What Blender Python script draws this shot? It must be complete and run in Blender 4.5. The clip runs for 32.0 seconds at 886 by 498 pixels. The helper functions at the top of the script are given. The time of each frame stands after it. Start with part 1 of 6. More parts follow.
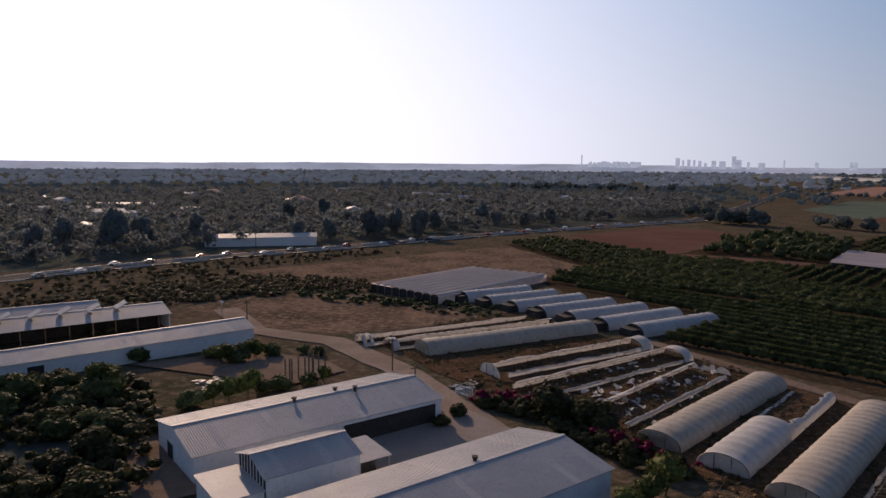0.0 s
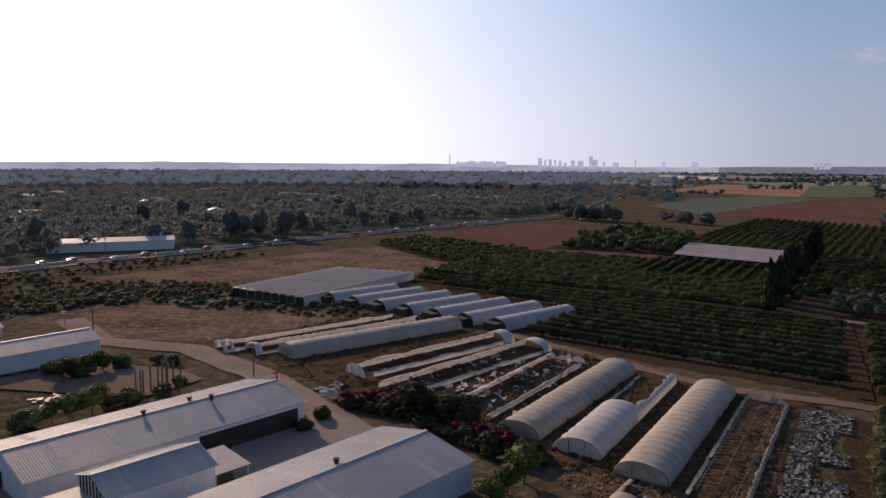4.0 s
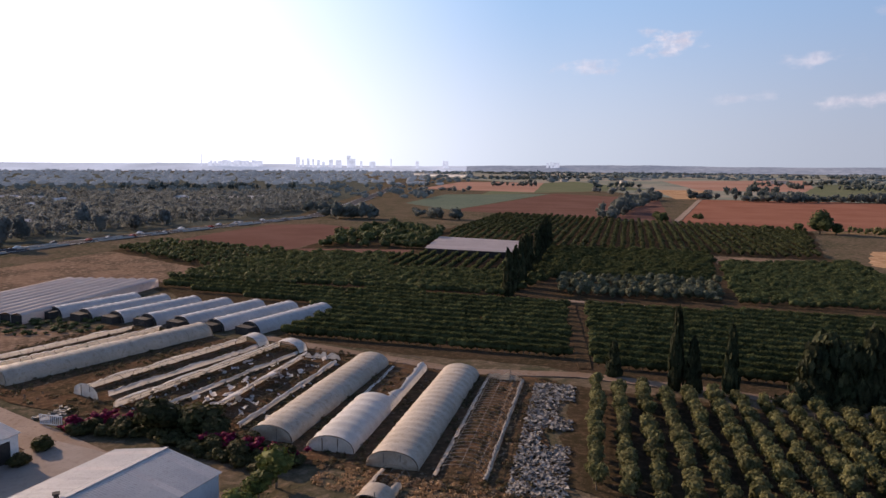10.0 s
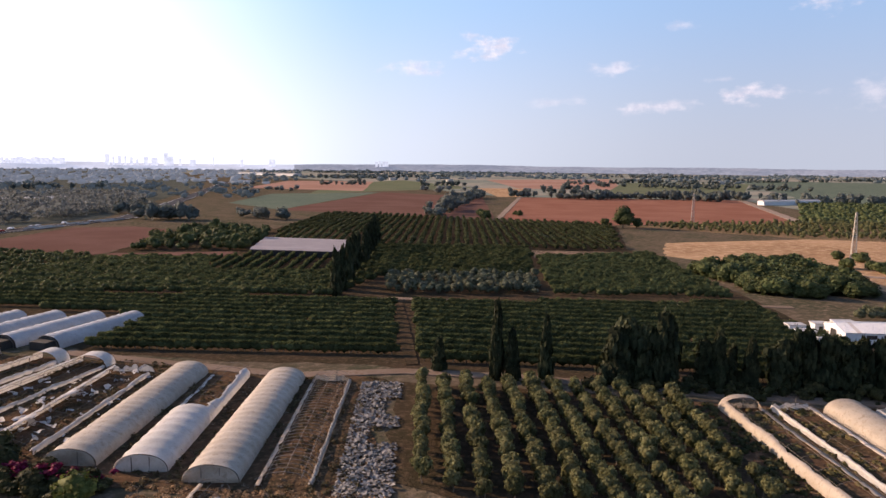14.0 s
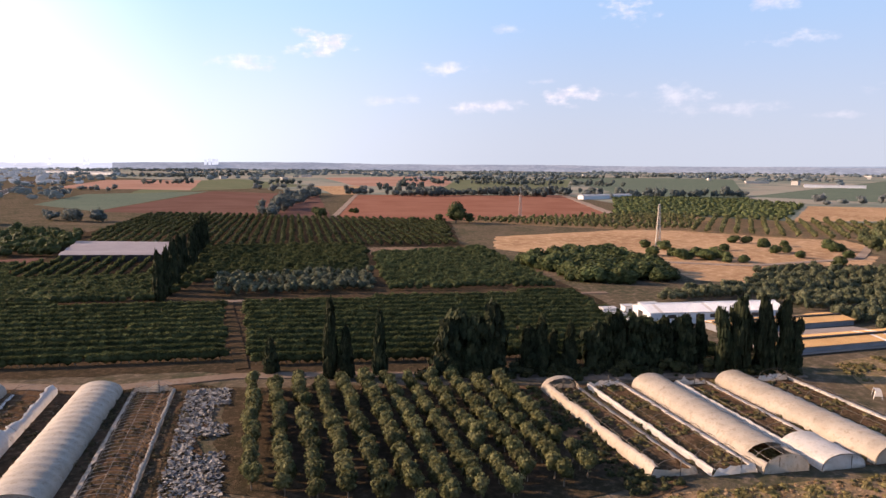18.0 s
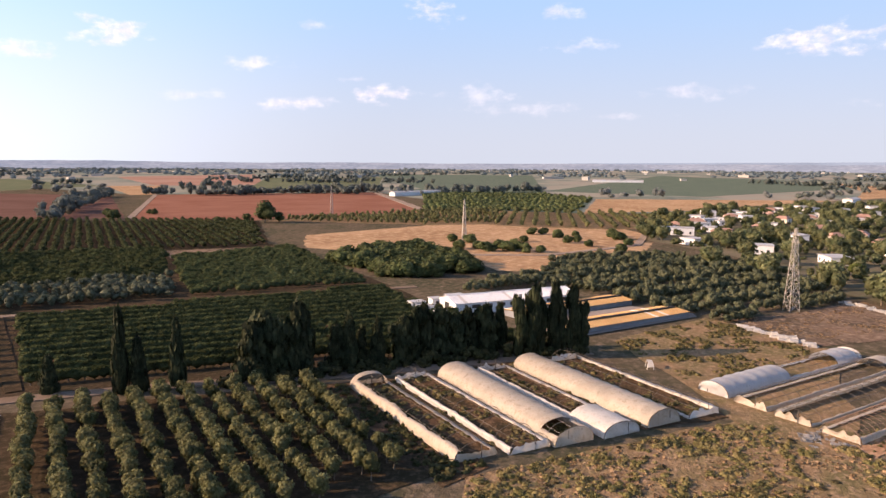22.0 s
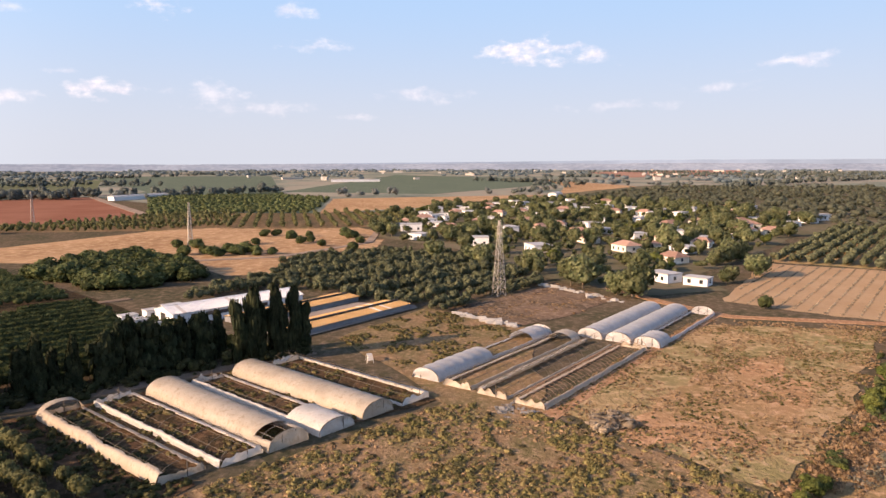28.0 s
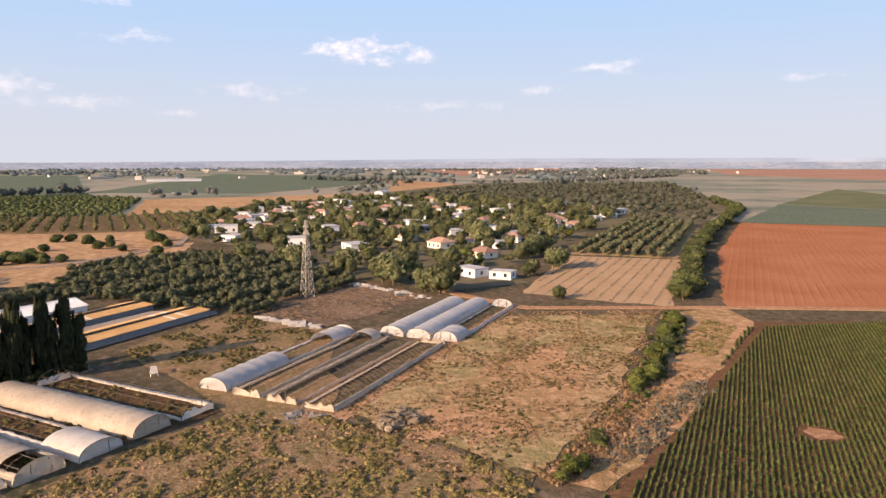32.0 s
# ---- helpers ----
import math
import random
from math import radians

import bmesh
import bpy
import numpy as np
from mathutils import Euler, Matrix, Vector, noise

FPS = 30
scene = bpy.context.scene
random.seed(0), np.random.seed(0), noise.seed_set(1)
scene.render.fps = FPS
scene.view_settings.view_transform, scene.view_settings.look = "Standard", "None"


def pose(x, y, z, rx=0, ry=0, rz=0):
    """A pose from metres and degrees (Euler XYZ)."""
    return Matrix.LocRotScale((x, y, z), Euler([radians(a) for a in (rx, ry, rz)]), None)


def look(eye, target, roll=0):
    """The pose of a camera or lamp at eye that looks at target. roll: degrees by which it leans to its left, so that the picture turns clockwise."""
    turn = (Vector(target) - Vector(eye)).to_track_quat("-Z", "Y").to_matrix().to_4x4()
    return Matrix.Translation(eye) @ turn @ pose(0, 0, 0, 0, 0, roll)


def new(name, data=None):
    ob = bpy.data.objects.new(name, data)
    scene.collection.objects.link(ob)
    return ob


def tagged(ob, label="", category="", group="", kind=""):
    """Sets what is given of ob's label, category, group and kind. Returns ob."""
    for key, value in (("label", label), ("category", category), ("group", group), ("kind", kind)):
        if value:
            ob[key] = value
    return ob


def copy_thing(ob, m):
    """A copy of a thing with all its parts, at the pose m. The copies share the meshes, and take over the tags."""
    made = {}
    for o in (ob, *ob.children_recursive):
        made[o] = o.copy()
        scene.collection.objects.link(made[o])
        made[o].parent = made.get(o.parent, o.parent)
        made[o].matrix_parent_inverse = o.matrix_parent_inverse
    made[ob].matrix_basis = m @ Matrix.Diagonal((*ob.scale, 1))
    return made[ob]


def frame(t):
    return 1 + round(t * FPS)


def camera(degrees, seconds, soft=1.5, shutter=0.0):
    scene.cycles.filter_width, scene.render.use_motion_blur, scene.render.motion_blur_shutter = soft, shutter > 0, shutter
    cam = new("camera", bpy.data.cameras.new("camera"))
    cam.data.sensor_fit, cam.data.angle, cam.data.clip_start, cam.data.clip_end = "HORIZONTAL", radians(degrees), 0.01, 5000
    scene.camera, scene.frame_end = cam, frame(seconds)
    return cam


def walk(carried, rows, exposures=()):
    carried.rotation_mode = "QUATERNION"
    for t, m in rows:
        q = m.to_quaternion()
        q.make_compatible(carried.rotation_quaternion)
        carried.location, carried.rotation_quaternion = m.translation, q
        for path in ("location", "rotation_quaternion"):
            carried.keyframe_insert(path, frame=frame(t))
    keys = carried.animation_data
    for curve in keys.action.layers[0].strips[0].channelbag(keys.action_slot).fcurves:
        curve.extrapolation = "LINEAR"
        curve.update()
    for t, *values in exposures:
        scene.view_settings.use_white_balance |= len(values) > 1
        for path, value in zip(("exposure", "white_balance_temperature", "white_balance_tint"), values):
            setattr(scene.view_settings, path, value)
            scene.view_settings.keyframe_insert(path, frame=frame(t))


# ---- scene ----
cam = camera(64.49, 32.0)
PATH = [
    (0, (0.00, 0.00, 42.01), (-3.13, 99.23, 30.02), 0.39),
    (0.5, (0.42, -0.08, 42.01), (-0.44, 99.20, 30.01), 0.39),
    (1, (0.61, 0.05, 41.98), (2.12, 99.32, 30.00), 0.38),
    (1.5, (0.77, 0.20, 41.89), (4.60, 99.40, 29.93), 0.38),
    (2, (1.02, 0.33, 41.84), (7.16, 99.42, 29.91), 0.38),
    (2.5, (1.17, 0.37, 41.82), (9.64, 99.30, 29.91), 0.39),
    (3, (1.37, 0.36, 41.79), (12.32, 99.04, 29.87), 0.36),
    (3.5, (1.59, 0.35, 41.82), (14.56, 98.79, 29.90), 0.37),
    (5.5, (2.33, 0.49, 41.71), (24.79, 97.20, 29.80), 0.36),
    (6, (2.62, 0.49, 41.66), (27.82, 96.53, 29.78), 0.39),
    (6.5, (2.85, 0.54, 41.60), (30.80, 95.81, 29.71), 0.35),
    (7, (3.03, 0.55, 41.57), (33.77, 94.96, 29.66), 0.33),
    (7.5, (3.23, 0.48, 41.59), (36.69, 93.97, 29.69), 0.32),
    (8, (3.43, 0.44, 41.56), (39.56, 92.92, 29.65), 0.33),
    (8.5, (3.59, 0.39, 41.53), (42.43, 91.77, 29.65), 0.30),
    (9, (3.87, 0.38, 41.47), (45.41, 90.57, 29.61), 0.29),
    (9.5, (4.06, 0.39, 41.44), (48.16, 89.36, 29.59), 0.28),
    (10, (4.28, 0.31, 41.44), (51.02, 87.91, 29.59), 0.31),
    (10.5, (4.44, 0.22, 41.45), (53.83, 86.36, 29.59), 0.34),
    (11, (4.59, 0.18, 41.41), (56.55, 84.80, 29.53), 0.38),
    (11.5, (4.89, 0.32, 41.35), (59.49, 83.25, 29.48), 0.40),
    (12, (5.08, 0.48, 41.32), (62.17, 81.72, 29.49), 0.48),
    (12.5, (5.32, 0.42, 41.33), (64.62, 80.07, 29.51), 0.53),
    (13, (5.48, 0.42, 41.37), (67.29, 78.13, 29.53), 0.61),
    (13.5, (5.64, 0.24, 41.39), (69.68, 76.12, 29.55), 0.62),
    (14, (5.79, 0.05, 41.37), (72.07, 73.99, 29.53), 0.57),
    (14.5, (6.02, -0.11, 41.30), (74.28, 72.01, 29.48), 0.53),
    (16.5, (6.49, -0.69, 41.19), (82.72, 62.94, 29.34), 0.53),
    (17, (6.69, -0.73, 41.19), (84.71, 60.68, 29.26), 0.54),
    (17.5, (6.83, -0.89, 41.20), (86.55, 58.27, 29.23), 0.50),
    (18, (6.87, -1.19, 41.17), (88.23, 55.72, 29.19), 0.45),
    (18.5, (7.07, -1.35, 41.08), (89.99, 53.24, 29.11), 0.40),
    (19, (7.26, -1.46, 41.03), (91.58, 50.96, 29.06), 0.36),
    (19.5, (7.48, -1.63, 41.00), (93.20, 48.45, 29.01), 0.35),
    (20, (7.78, -1.76, 40.95), (94.89, 45.87, 28.94), 0.37),
    (20.5, (8.02, -2.06, 40.90), (96.58, 42.80, 28.85), 0.35),
    (21, (8.13, -2.36, 40.88), (98.27, 39.20, 28.79), 0.39),
    (21.5, (8.25, -2.60, 40.88), (100.12, 34.99, 28.77), 0.35),
    (22, (8.36, -2.84, 40.96), (101.68, 30.97, 28.81), 0.30),
    (22.5, (8.44, -3.17, 41.01), (103.04, 26.87, 28.83), 0.25),
    (23, (8.64, -3.47, 41.02), (104.36, 22.78, 28.84), 0.21),
    (23.5, (8.74, -3.78, 40.98), (105.39, 18.84, 28.80), 0.25),
    (24, (8.93, -4.05, 40.95), (106.35, 14.99, 28.79), 0.26),
    (24.5, (9.07, -4.43, 40.96), (107.11, 11.11, 28.79), 0.24),
    (25, (9.18, -4.84, 40.95), (107.71, 7.20, 28.83), 0.23),
    (25.5, (9.35, -5.25, 40.94), (108.24, 3.30, 28.83), 0.23),
    (27.5, (9.79, -7.61, 40.93), (109.04, -6.24, 28.84), -0.03),
    (28, (9.85, -8.50, 40.89), (109.11, -9.90, 28.82), -0.09),
    (28.5, (9.89, -9.37, 40.89), (109.04, -14.19, 28.80), -0.13),
    (29, (9.97, -10.34, 40.91), (108.86, -18.96, 28.79), -0.15),
    (29.5, (9.91, -11.37, 40.95), (108.46, -23.25, 28.81), -0.14),
    (30, (9.76, -12.52, 41.00), (107.91, -27.31, 28.81), -0.16),
    (30.5, (9.71, -13.59, 40.99), (107.40, -31.07, 28.74), -0.19),
    (31, (9.73, -14.73, 40.98), (106.97, -34.58, 28.73), -0.12),
    (31.5, (9.92, -15.78, 40.96), (106.64, -38.01, 28.67), -0.08),
    (32, (10.38, -16.88, 40.92), (106.54, -41.42, 28.62), -0.05),
]
EXPOSURE = [(0.0, -0.62, 6100, 21), (3.5, -0.44, 6100, 21), (9.0, 0.12, 6150, 20), (13.0, 0.48, 6300, 21), (19.0, 0.82, 6450, 21), (25.0, 0.88, 6700, 20), (32.0, 0.85, 6850, 19)]
walk(cam, [(t, look(eye, target, roll)) for t, eye, target, roll in PATH], EXPOSURE)

# ---- light ----
SUN_AZ, SUN_EL = radians(24.0), radians(20.0)          # azimuth counted from +y towards -x
SUN = Vector((-math.sin(SUN_AZ) * math.cos(SUN_EL), math.cos(SUN_AZ) * math.cos(SUN_EL), math.sin(SUN_EL)))
sun_data = bpy.data.lights.new("sun", "SUN")
sun_data.energy, sun_data.angle, sun_data.color = 5.0, radians(0.6), (1.0, 0.71, 0.44)
sun = new("sun", sun_data)
sun.matrix_world = look(SUN * 500, (0, 0, 0))
SKY_STRENGTH, DUST = 0.12, 1.1


class Nodes:
    """Short hand for building a node tree."""

    def __init__(self, tree):
        self.tree = tree
        tree.nodes.clear()

    def add(self, kind):
        return self.tree.nodes.new(kind)

    def put(self, socket, value):
        if isinstance(value, bpy.types.NodeSocket):
            self.tree.links.new(value, socket)
        elif value is not None:
            if socket.type in ("RGBA", "VECTOR"):
                value = list(value) if isinstance(value, (tuple, list, Vector)) else [value] * 3
                if socket.type == "RGBA" and len(value) == 3:
                    value.append(1.0)
            socket.default_value = value

    def math(self, op, a, b=None, c=None):
        n = self.add("ShaderNodeMath")
        n.operation = op
        for i, v in enumerate((a, b, c)):
            self.put(n.inputs[i], v)
        return n.outputs[0]

    def vec(self, op, a, b=None):
        n = self.add("ShaderNodeVectorMath")
        n.operation = op
        self.put(n.inputs[0], a)
        if b is not None:
            self.put(n.inputs[1], b)
        return n.outputs["Value"] if op in ("DOT_PRODUCT", "LENGTH", "DISTANCE") else n.outputs[0]

    def noise(self, vector, scale, detail=4.0, rough=0.6):
        n = self.add("ShaderNodeTexNoise")
        self.put(n.inputs["Vector"], vector)
        n.inputs["Scale"].default_value, n.inputs["Detail"].default_value, n.inputs["Roughness"].default_value = scale, detail, rough
        return n.outputs[0]

    def ramp(self, value, lo, hi, a=0.0, b=1.0):
        n = self.add("ShaderNodeMapRange")
        n.interpolation_type = "SMOOTHSTEP"
        for i, v in enumerate((value, lo, hi, a, b)):
            self.put(n.inputs[i], v)
        return n.outputs[0]

    def mix(self, factor, a, b, blend="MIX"):
        n = self.add("ShaderNodeMix")
        n.data_type, n.blend_type = "RGBA", blend
        self.put(n.inputs[0], factor)
        self.put(n.inputs[6], a)
        self.put(n.inputs[7], b)
        return n.outputs[2]


world = bpy.data.worlds.new("world")
scene.world = world
world.use_nodes = True
w = Nodes(world.node_tree)
sky = w.add("ShaderNodeTexSky")
sky.sky_type, sky.sun_disc, sky.sun_elevation, sky.sun_rotation = "NISHITA", False, SUN_EL, -SUN_AZ
sky.air_density, sky.dust_density, sky.ozone_density, sky.altitude = 1.0, DUST, 1.6, 60.0
way = w.add("ShaderNodeTexCoord").outputs["Generated"]
# small fair-weather clouds: azimuth from +y to the right, height, half width, half height in degrees, density
CLOUDS = [(45.1, 9.2, 2.5, 0.78, 0.85), (39.1, 7.6, 2.1, 0.65, 0.6), (55.2, 7.6, 2.0, 0.53, 0.5), (65.2, 5.4, 2.0, 0.74, 0.85),
          (58.0, 4.6, 4.1, 0.48, 0.5), (60.1, 10.5, 1.1, 0.34, 0.35), (62.6, 6.5, 1.5, 0.25, 0.35), (69.5, 11.9, 1.9, 0.92, 0.8),
          (79.5, 11.5, 1.5, 0.55, 0.5), (80.5, 9.0, 2.2, 0.55, 0.5), (98.0, 8.6, 4.0, 0.88, 0.85), (102.3, 8.3, 1.8, 0.69, 0.6),
          (73.1, 5.3, 2.5, 0.92, 0.35), (84.3, 3.7, 2.7, 0.3, 0.25), (117.2, 7.3, 2.6, 0.49, 0.5), (131.3, 6.0, 2.5, 0.3, 0.3),
          (50.5, 5.0, 3.0, 0.4, 0.28), (76.0, 4.3, 4.0, 0.5, 0.28), (89.0, 5.4, 3.2, 0.55, 0.34), (105.0, 4.4, 4.0, 0.45, 0.26), (112.0, 5.6, 2.6, 0.4, 0.3)]
squash = w.vec("MULTIPLY", way, (1.0, 1.0, 2.2))
puff = w.noise(squash, 30.0, 5.0, 0.55)
shape = w.math("MULTIPLY", w.math("SUBTRACT", puff, 0.5), 3.4)
cover = 0.0
for az, el, hw, hh, dense in CLOUDS:
    m = w.add("ShaderNodeMapping")
    m.vector_type = "TEXTURE"
    w.put(m.inputs["Vector"], way)
    a, e = radians(az), radians(el)
    m.inputs["Location"].default_value = (math.sin(a) * math.cos(e), math.cos(a) * math.cos(e), math.sin(e))
    m.inputs["Rotation"].default_value = (e, 0, -a)
    m.inputs["Scale"].default_value = (radians(hw * 1.15), 0.5, radians(hh * 1.15))
    near = w.math("SUBTRACT", w.math("ADD", shape, 1.0), w.vec("LENGTH", m.outputs[0]))
    cover = w.math("MAXIMUM", cover, w.ramp(near, 0.0, 1.25, 0.0, dense))
cloud_tone = w.mix(w.ramp(w.noise(way, 90.0, 3.0), 0.35, 0.65), (4.7, 4.5, 4.8), (6.4, 5.9, 5.8))
# a pale lilac haze low down, blue above
height = w.add("ShaderNodeSeparateXYZ")
w.put(height.inputs[0], way)
facing = w.vec("DOT_PRODUCT", way, tuple(SUN))
low = w.mix(w.ramp(facing, 0.0, 0.85), (3.0, 3.35, 3.75), (5.5, 6.15, 6.6))
mid = w.mix(w.ramp(facing, 0.0, 0.9), (1.95, 3.1, 4.5), (2.9, 4.55, 6.3))
haze = w.mix(w.ramp(height.outputs[2], 0.0, 0.26), low, mid)
haze = w.mix(w.ramp(height.outputs[2], 0.26, 0.8), haze, (0.5, 0.9, 1.9))
# the white glare round the sun spreads wider along the hazy horizon
spread = w.math("SUBTRACT", facing, w.math("MULTIPLY", height.outputs[2], 0.35))
glare = w.math("POWER", w.math("MINIMUM", w.math("MAXIMUM", w.math("DIVIDE", w.math("SUBTRACT", spread, 0.45), 0.5), 0.0), 1.1), 1.75)
aureole = w.mix(glare, haze, (14.5, 14.5, 14.6))
glow = w.mix(1.0, sky.outputs[0], w.ramp(facing, 0.97, 1.0, 0.02, 0.12), "MULTIPLY")
air = w.mix(1.0, aureole, glow, "ADD")
wb = w.add("ShaderNodeBackground")
w.put(wb.inputs["Color"], w.mix(cover, air, cloud_tone))
wb.inputs["Strength"].default_value = SKY_STRENGTH
w.put(w.add("ShaderNodeOutputWorld").inputs[0], wb.outputs[0])


# ---- materials ----
def material(name, colours, scale=0.5, rough=0.9, fine=6.0, bump=0.0, bump_scale=None, metal=0.0, translucent=0.0, vary=0.0, island=0.0, coords="Object", contrast=(0.35, 0.65), spec=0.3, glow=0.0):
    """A surface of two or three colours mixed by a broad and a fine noise. vary, island: brightness change per object,
    per loose piece. glow: emission in the same colour, which paints haze.
    """
    mat = bpy.data.materials.new(name)
    mat.use_nodes = True
    n = Nodes(mat.node_tree)
    at = n.add("ShaderNodeNewGeometry").outputs["Position"] if coords == "World" else n.add("ShaderNodeTexCoord").outputs[coords]
    broad, small = n.noise(at, scale, 5.0, 0.62), n.noise(at, scale * fine, 5.0, 0.7)
    tone = n.mix(n.ramp(broad, *contrast), colours[0], colours[1])
    if len(colours) > 2:
        tone = n.mix(n.ramp(small, 0.45, 0.7), tone, colours[2])
    tone = n.mix(1.0, tone, n.ramp(small, 0.2, 0.8, 0.78, 1.2), "MULTIPLY")
    if vary:
        tone = n.mix(1.0, tone, n.ramp(n.add("ShaderNodeObjectInfo").outputs["Random"], 0, 1, 1 - vary, 1 + vary), "MULTIPLY")
    if island:
        tone = n.mix(1.0, tone, n.ramp(n.add("ShaderNodeNewGeometry").outputs["Random Per Island"], 0, 1, 1 - island, 1 + island), "MULTIPLY")
    b = n.add("ShaderNodeBsdfPrincipled")
    n.put(b.inputs["Base Color"], tone)
    b.inputs["Roughness"].default_value, b.inputs["Metallic"].default_value = rough, metal
    b.inputs["Specular IOR Level"].default_value = spec
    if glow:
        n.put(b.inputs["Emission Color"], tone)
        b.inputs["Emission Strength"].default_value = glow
    out = b.outputs[0]
    if bump:
        bn = n.add("ShaderNodeBump")
        bn.inputs["Strength"].default_value, bn.inputs["Distance"].default_value = 1.0, bump
        n.put(bn.inputs["Height"], n.noise(at, bump_scale or scale * fine, 4.0, 0.65))
        n.put(b.inputs["Normal"], bn.outputs[0])
    if translucent:
        t = n.add("ShaderNodeBsdfTranslucent")
        n.put(t.inputs["Color"], tone)
        mx = n.add("ShaderNodeMixShader")
        mx.inputs[0].default_value = translucent
        n.put(mx.inputs[1], out)
        n.put(mx.inputs[2], t.outputs[0])
        out = mx.outputs[0]
    n.put(n.add("ShaderNodeOutputMaterial").inputs[0], out)
    return mat


def leaves(name, dark, light, translucent=0.25, rough=0.7, spec=0.1, island=0.3):
    return material(name, (dark, light), 0.35, rough, 8.0, translucent=translucent, vary=0.22, island=island, coords="World", spec=spec)


M_GROUND = material("dry_scrub_ground", ((0.13, 0.10, 0.068), (0.072, 0.07, 0.042), (0.18, 0.135, 0.095)), 0.05, 0.95, 9.0, 0.25, 1.2, coords="World", spec=0.0)
M_SCRUB = material("weedy_scrub", ((0.27, 0.175, 0.10), (0.165, 0.135, 0.065), (0.33, 0.22, 0.135)), 0.10, 0.95, 8.0, 0.3, 1.5, coords="World", spec=0.0)
M_STRAW = material("straw_stubble", ((0.45, 0.285, 0.16), (0.33, 0.20, 0.11), (0.49, 0.335, 0.20)), 0.018, 0.95, 12.0, 0.2, 2.0, coords="World", spec=0.0)
M_DRYGRASS = material("dry_grass", ((0.44, 0.255, 0.14), (0.30, 0.205, 0.10), (0.50, 0.315, 0.19)), 0.03, 0.95, 14.0, 0.3, 1.6, coords="World", spec=0.0)
M_DRYFIELD = material("dry_weedy_field", ((0.40, 0.27, 0.145), (0.26, 0.22, 0.10), (0.46, 0.315, 0.185)), 0.035, 0.95, 11.0, 0.35, 1.5, coords="World", spec=0.0)
M_ORANGEDIRT = material("orange_dirt", ((0.40, 0.235, 0.135), (0.32, 0.18, 0.10), (0.46, 0.29, 0.18)), 0.08, 0.95, 10.0, 0.2, 1.6, coords="World", spec=0.0)
M_STRAWDULL = material("dull_straw", ((0.42, 0.28, 0.165), (0.47, 0.325, 0.20), (0.33, 0.22, 0.125)), 0.06, 0.95, 10.0, 0.3, 1.5, coords="World", spec=0.0)
# Far soil and plain have haze mixed into their colours.
M_FARRED = material("haze_paled_red_soil", ((0.33, 0.19, 0.14), (0.40, 0.25, 0.19), (0.29, 0.17, 0.12)), 0.006, 0.95, 6.0, coords="World", spec=0.0)
M_FARPLAIN = material("haze_greyed_plain", ((0.18, 0.205, 0.165), (0.31, 0.275, 0.22), (0.225, 0.24, 0.19)), 0.0035, 0.95, 5.0, coords="World", spec=0.0, contrast=(0.45, 0.55))
# Red of the far field, desaturated in colour for haze.
M_RED = material("red_ploughed_soil", ((0.25, 0.112, 0.075), (0.30, 0.145, 0.10), (0.205, 0.094, 0.062)), 0.02, 0.95, 40.0, 0.2, 2.0, coords="World", spec=0.0)
M_REDNEAR = material("bright_red_soil", ((0.36, 0.150, 0.075), (0.42, 0.185, 0.10), (0.29, 0.115, 0.058)), 0.03, 0.95, 30.0, 0.2, 2.0, coords="World", spec=0.0)
M_REDDULL = material("dull_red_soil", ((0.145, 0.080, 0.062), (0.18, 0.105, 0.083), (0.115, 0.064, 0.05)), 0.02, 0.95, 30.0, 0.2, 1.0, coords="World", spec=0.0)
# Soil colour includes the shade that falls between the trees.
M_ORCHSOIL = material("shaded_orchard_soil", ((0.070, 0.050, 0.032), (0.048, 0.040, 0.024), (0.095, 0.066, 0.042)), 0.08, 0.95, 10.0, 0.2, 2.0, coords="World", spec=0.0)
# Green pushed to blue-grey, so the colour carries haze over far fields.
M_GREENFIELD = material("green_field", ((0.105, 0.14, 0.105), (0.13, 0.16, 0.118), (0.16, 0.18, 0.135)), 0.02, 0.95, 18.0, coords="World", spec=0.0)
M_PALEGREEN = material("pale_green_field", ((0.125, 0.145, 0.085), (0.16, 0.165, 0.10)), 0.02, 0.95, 18.0, coords="World", spec=0.0)
M_TRACK = material("pale_dirt_track", ((0.28, 0.215, 0.165), (0.36, 0.285, 0.23), (0.20, 0.15, 0.11)), 0.1, 0.95, 8.0, 0.1, 2.0, coords="World", spec=0.0)
M_YARD = material("worn_concrete_yard", ((0.30, 0.25, 0.21), (0.36, 0.31, 0.27), (0.23, 0.19, 0.16)), 0.08, 0.9, 12.0, 0.03, 2.0, coords="World", spec=0.0)
M_PLOT = material("tunnel_plot_soil", ((0.115, 0.070, 0.042), (0.05, 0.042, 0.025), (0.16, 0.10, 0.06)), 0.12, 0.95, 8.0, 0.3, 1.5, coords="World", spec=0.0)
M_ASPHALT = material("asphalt", ((0.048, 0.048, 0.054), (0.065, 0.064, 0.068)), 0.05, 0.9, 20.0, coords="World", spec=0.02)
M_DUST = material("grey_brown_dust", ((0.20, 0.145, 0.105), (0.26, 0.20, 0.155), (0.15, 0.105, 0.07)), 0.08, 0.95, 9.0, 0.1, 2.0, coords="World", spec=0.0)
M_LOT = material("trampled_dirt", ((0.215, 0.145, 0.10), (0.095, 0.074, 0.052), (0.285, 0.205, 0.145)), 0.06, 0.95, 9.0, 0.2, 1.6, coords="World", spec=0.0)
M_PAINT = material("white_road_paint", ((0.6, 0.6, 0.58), (0.7, 0.7, 0.68)), 0.5, 0.7)
M_CROP = leaves("crop_leaves", (0.062, 0.088, 0.024), (0.115, 0.142, 0.044), 0.3)
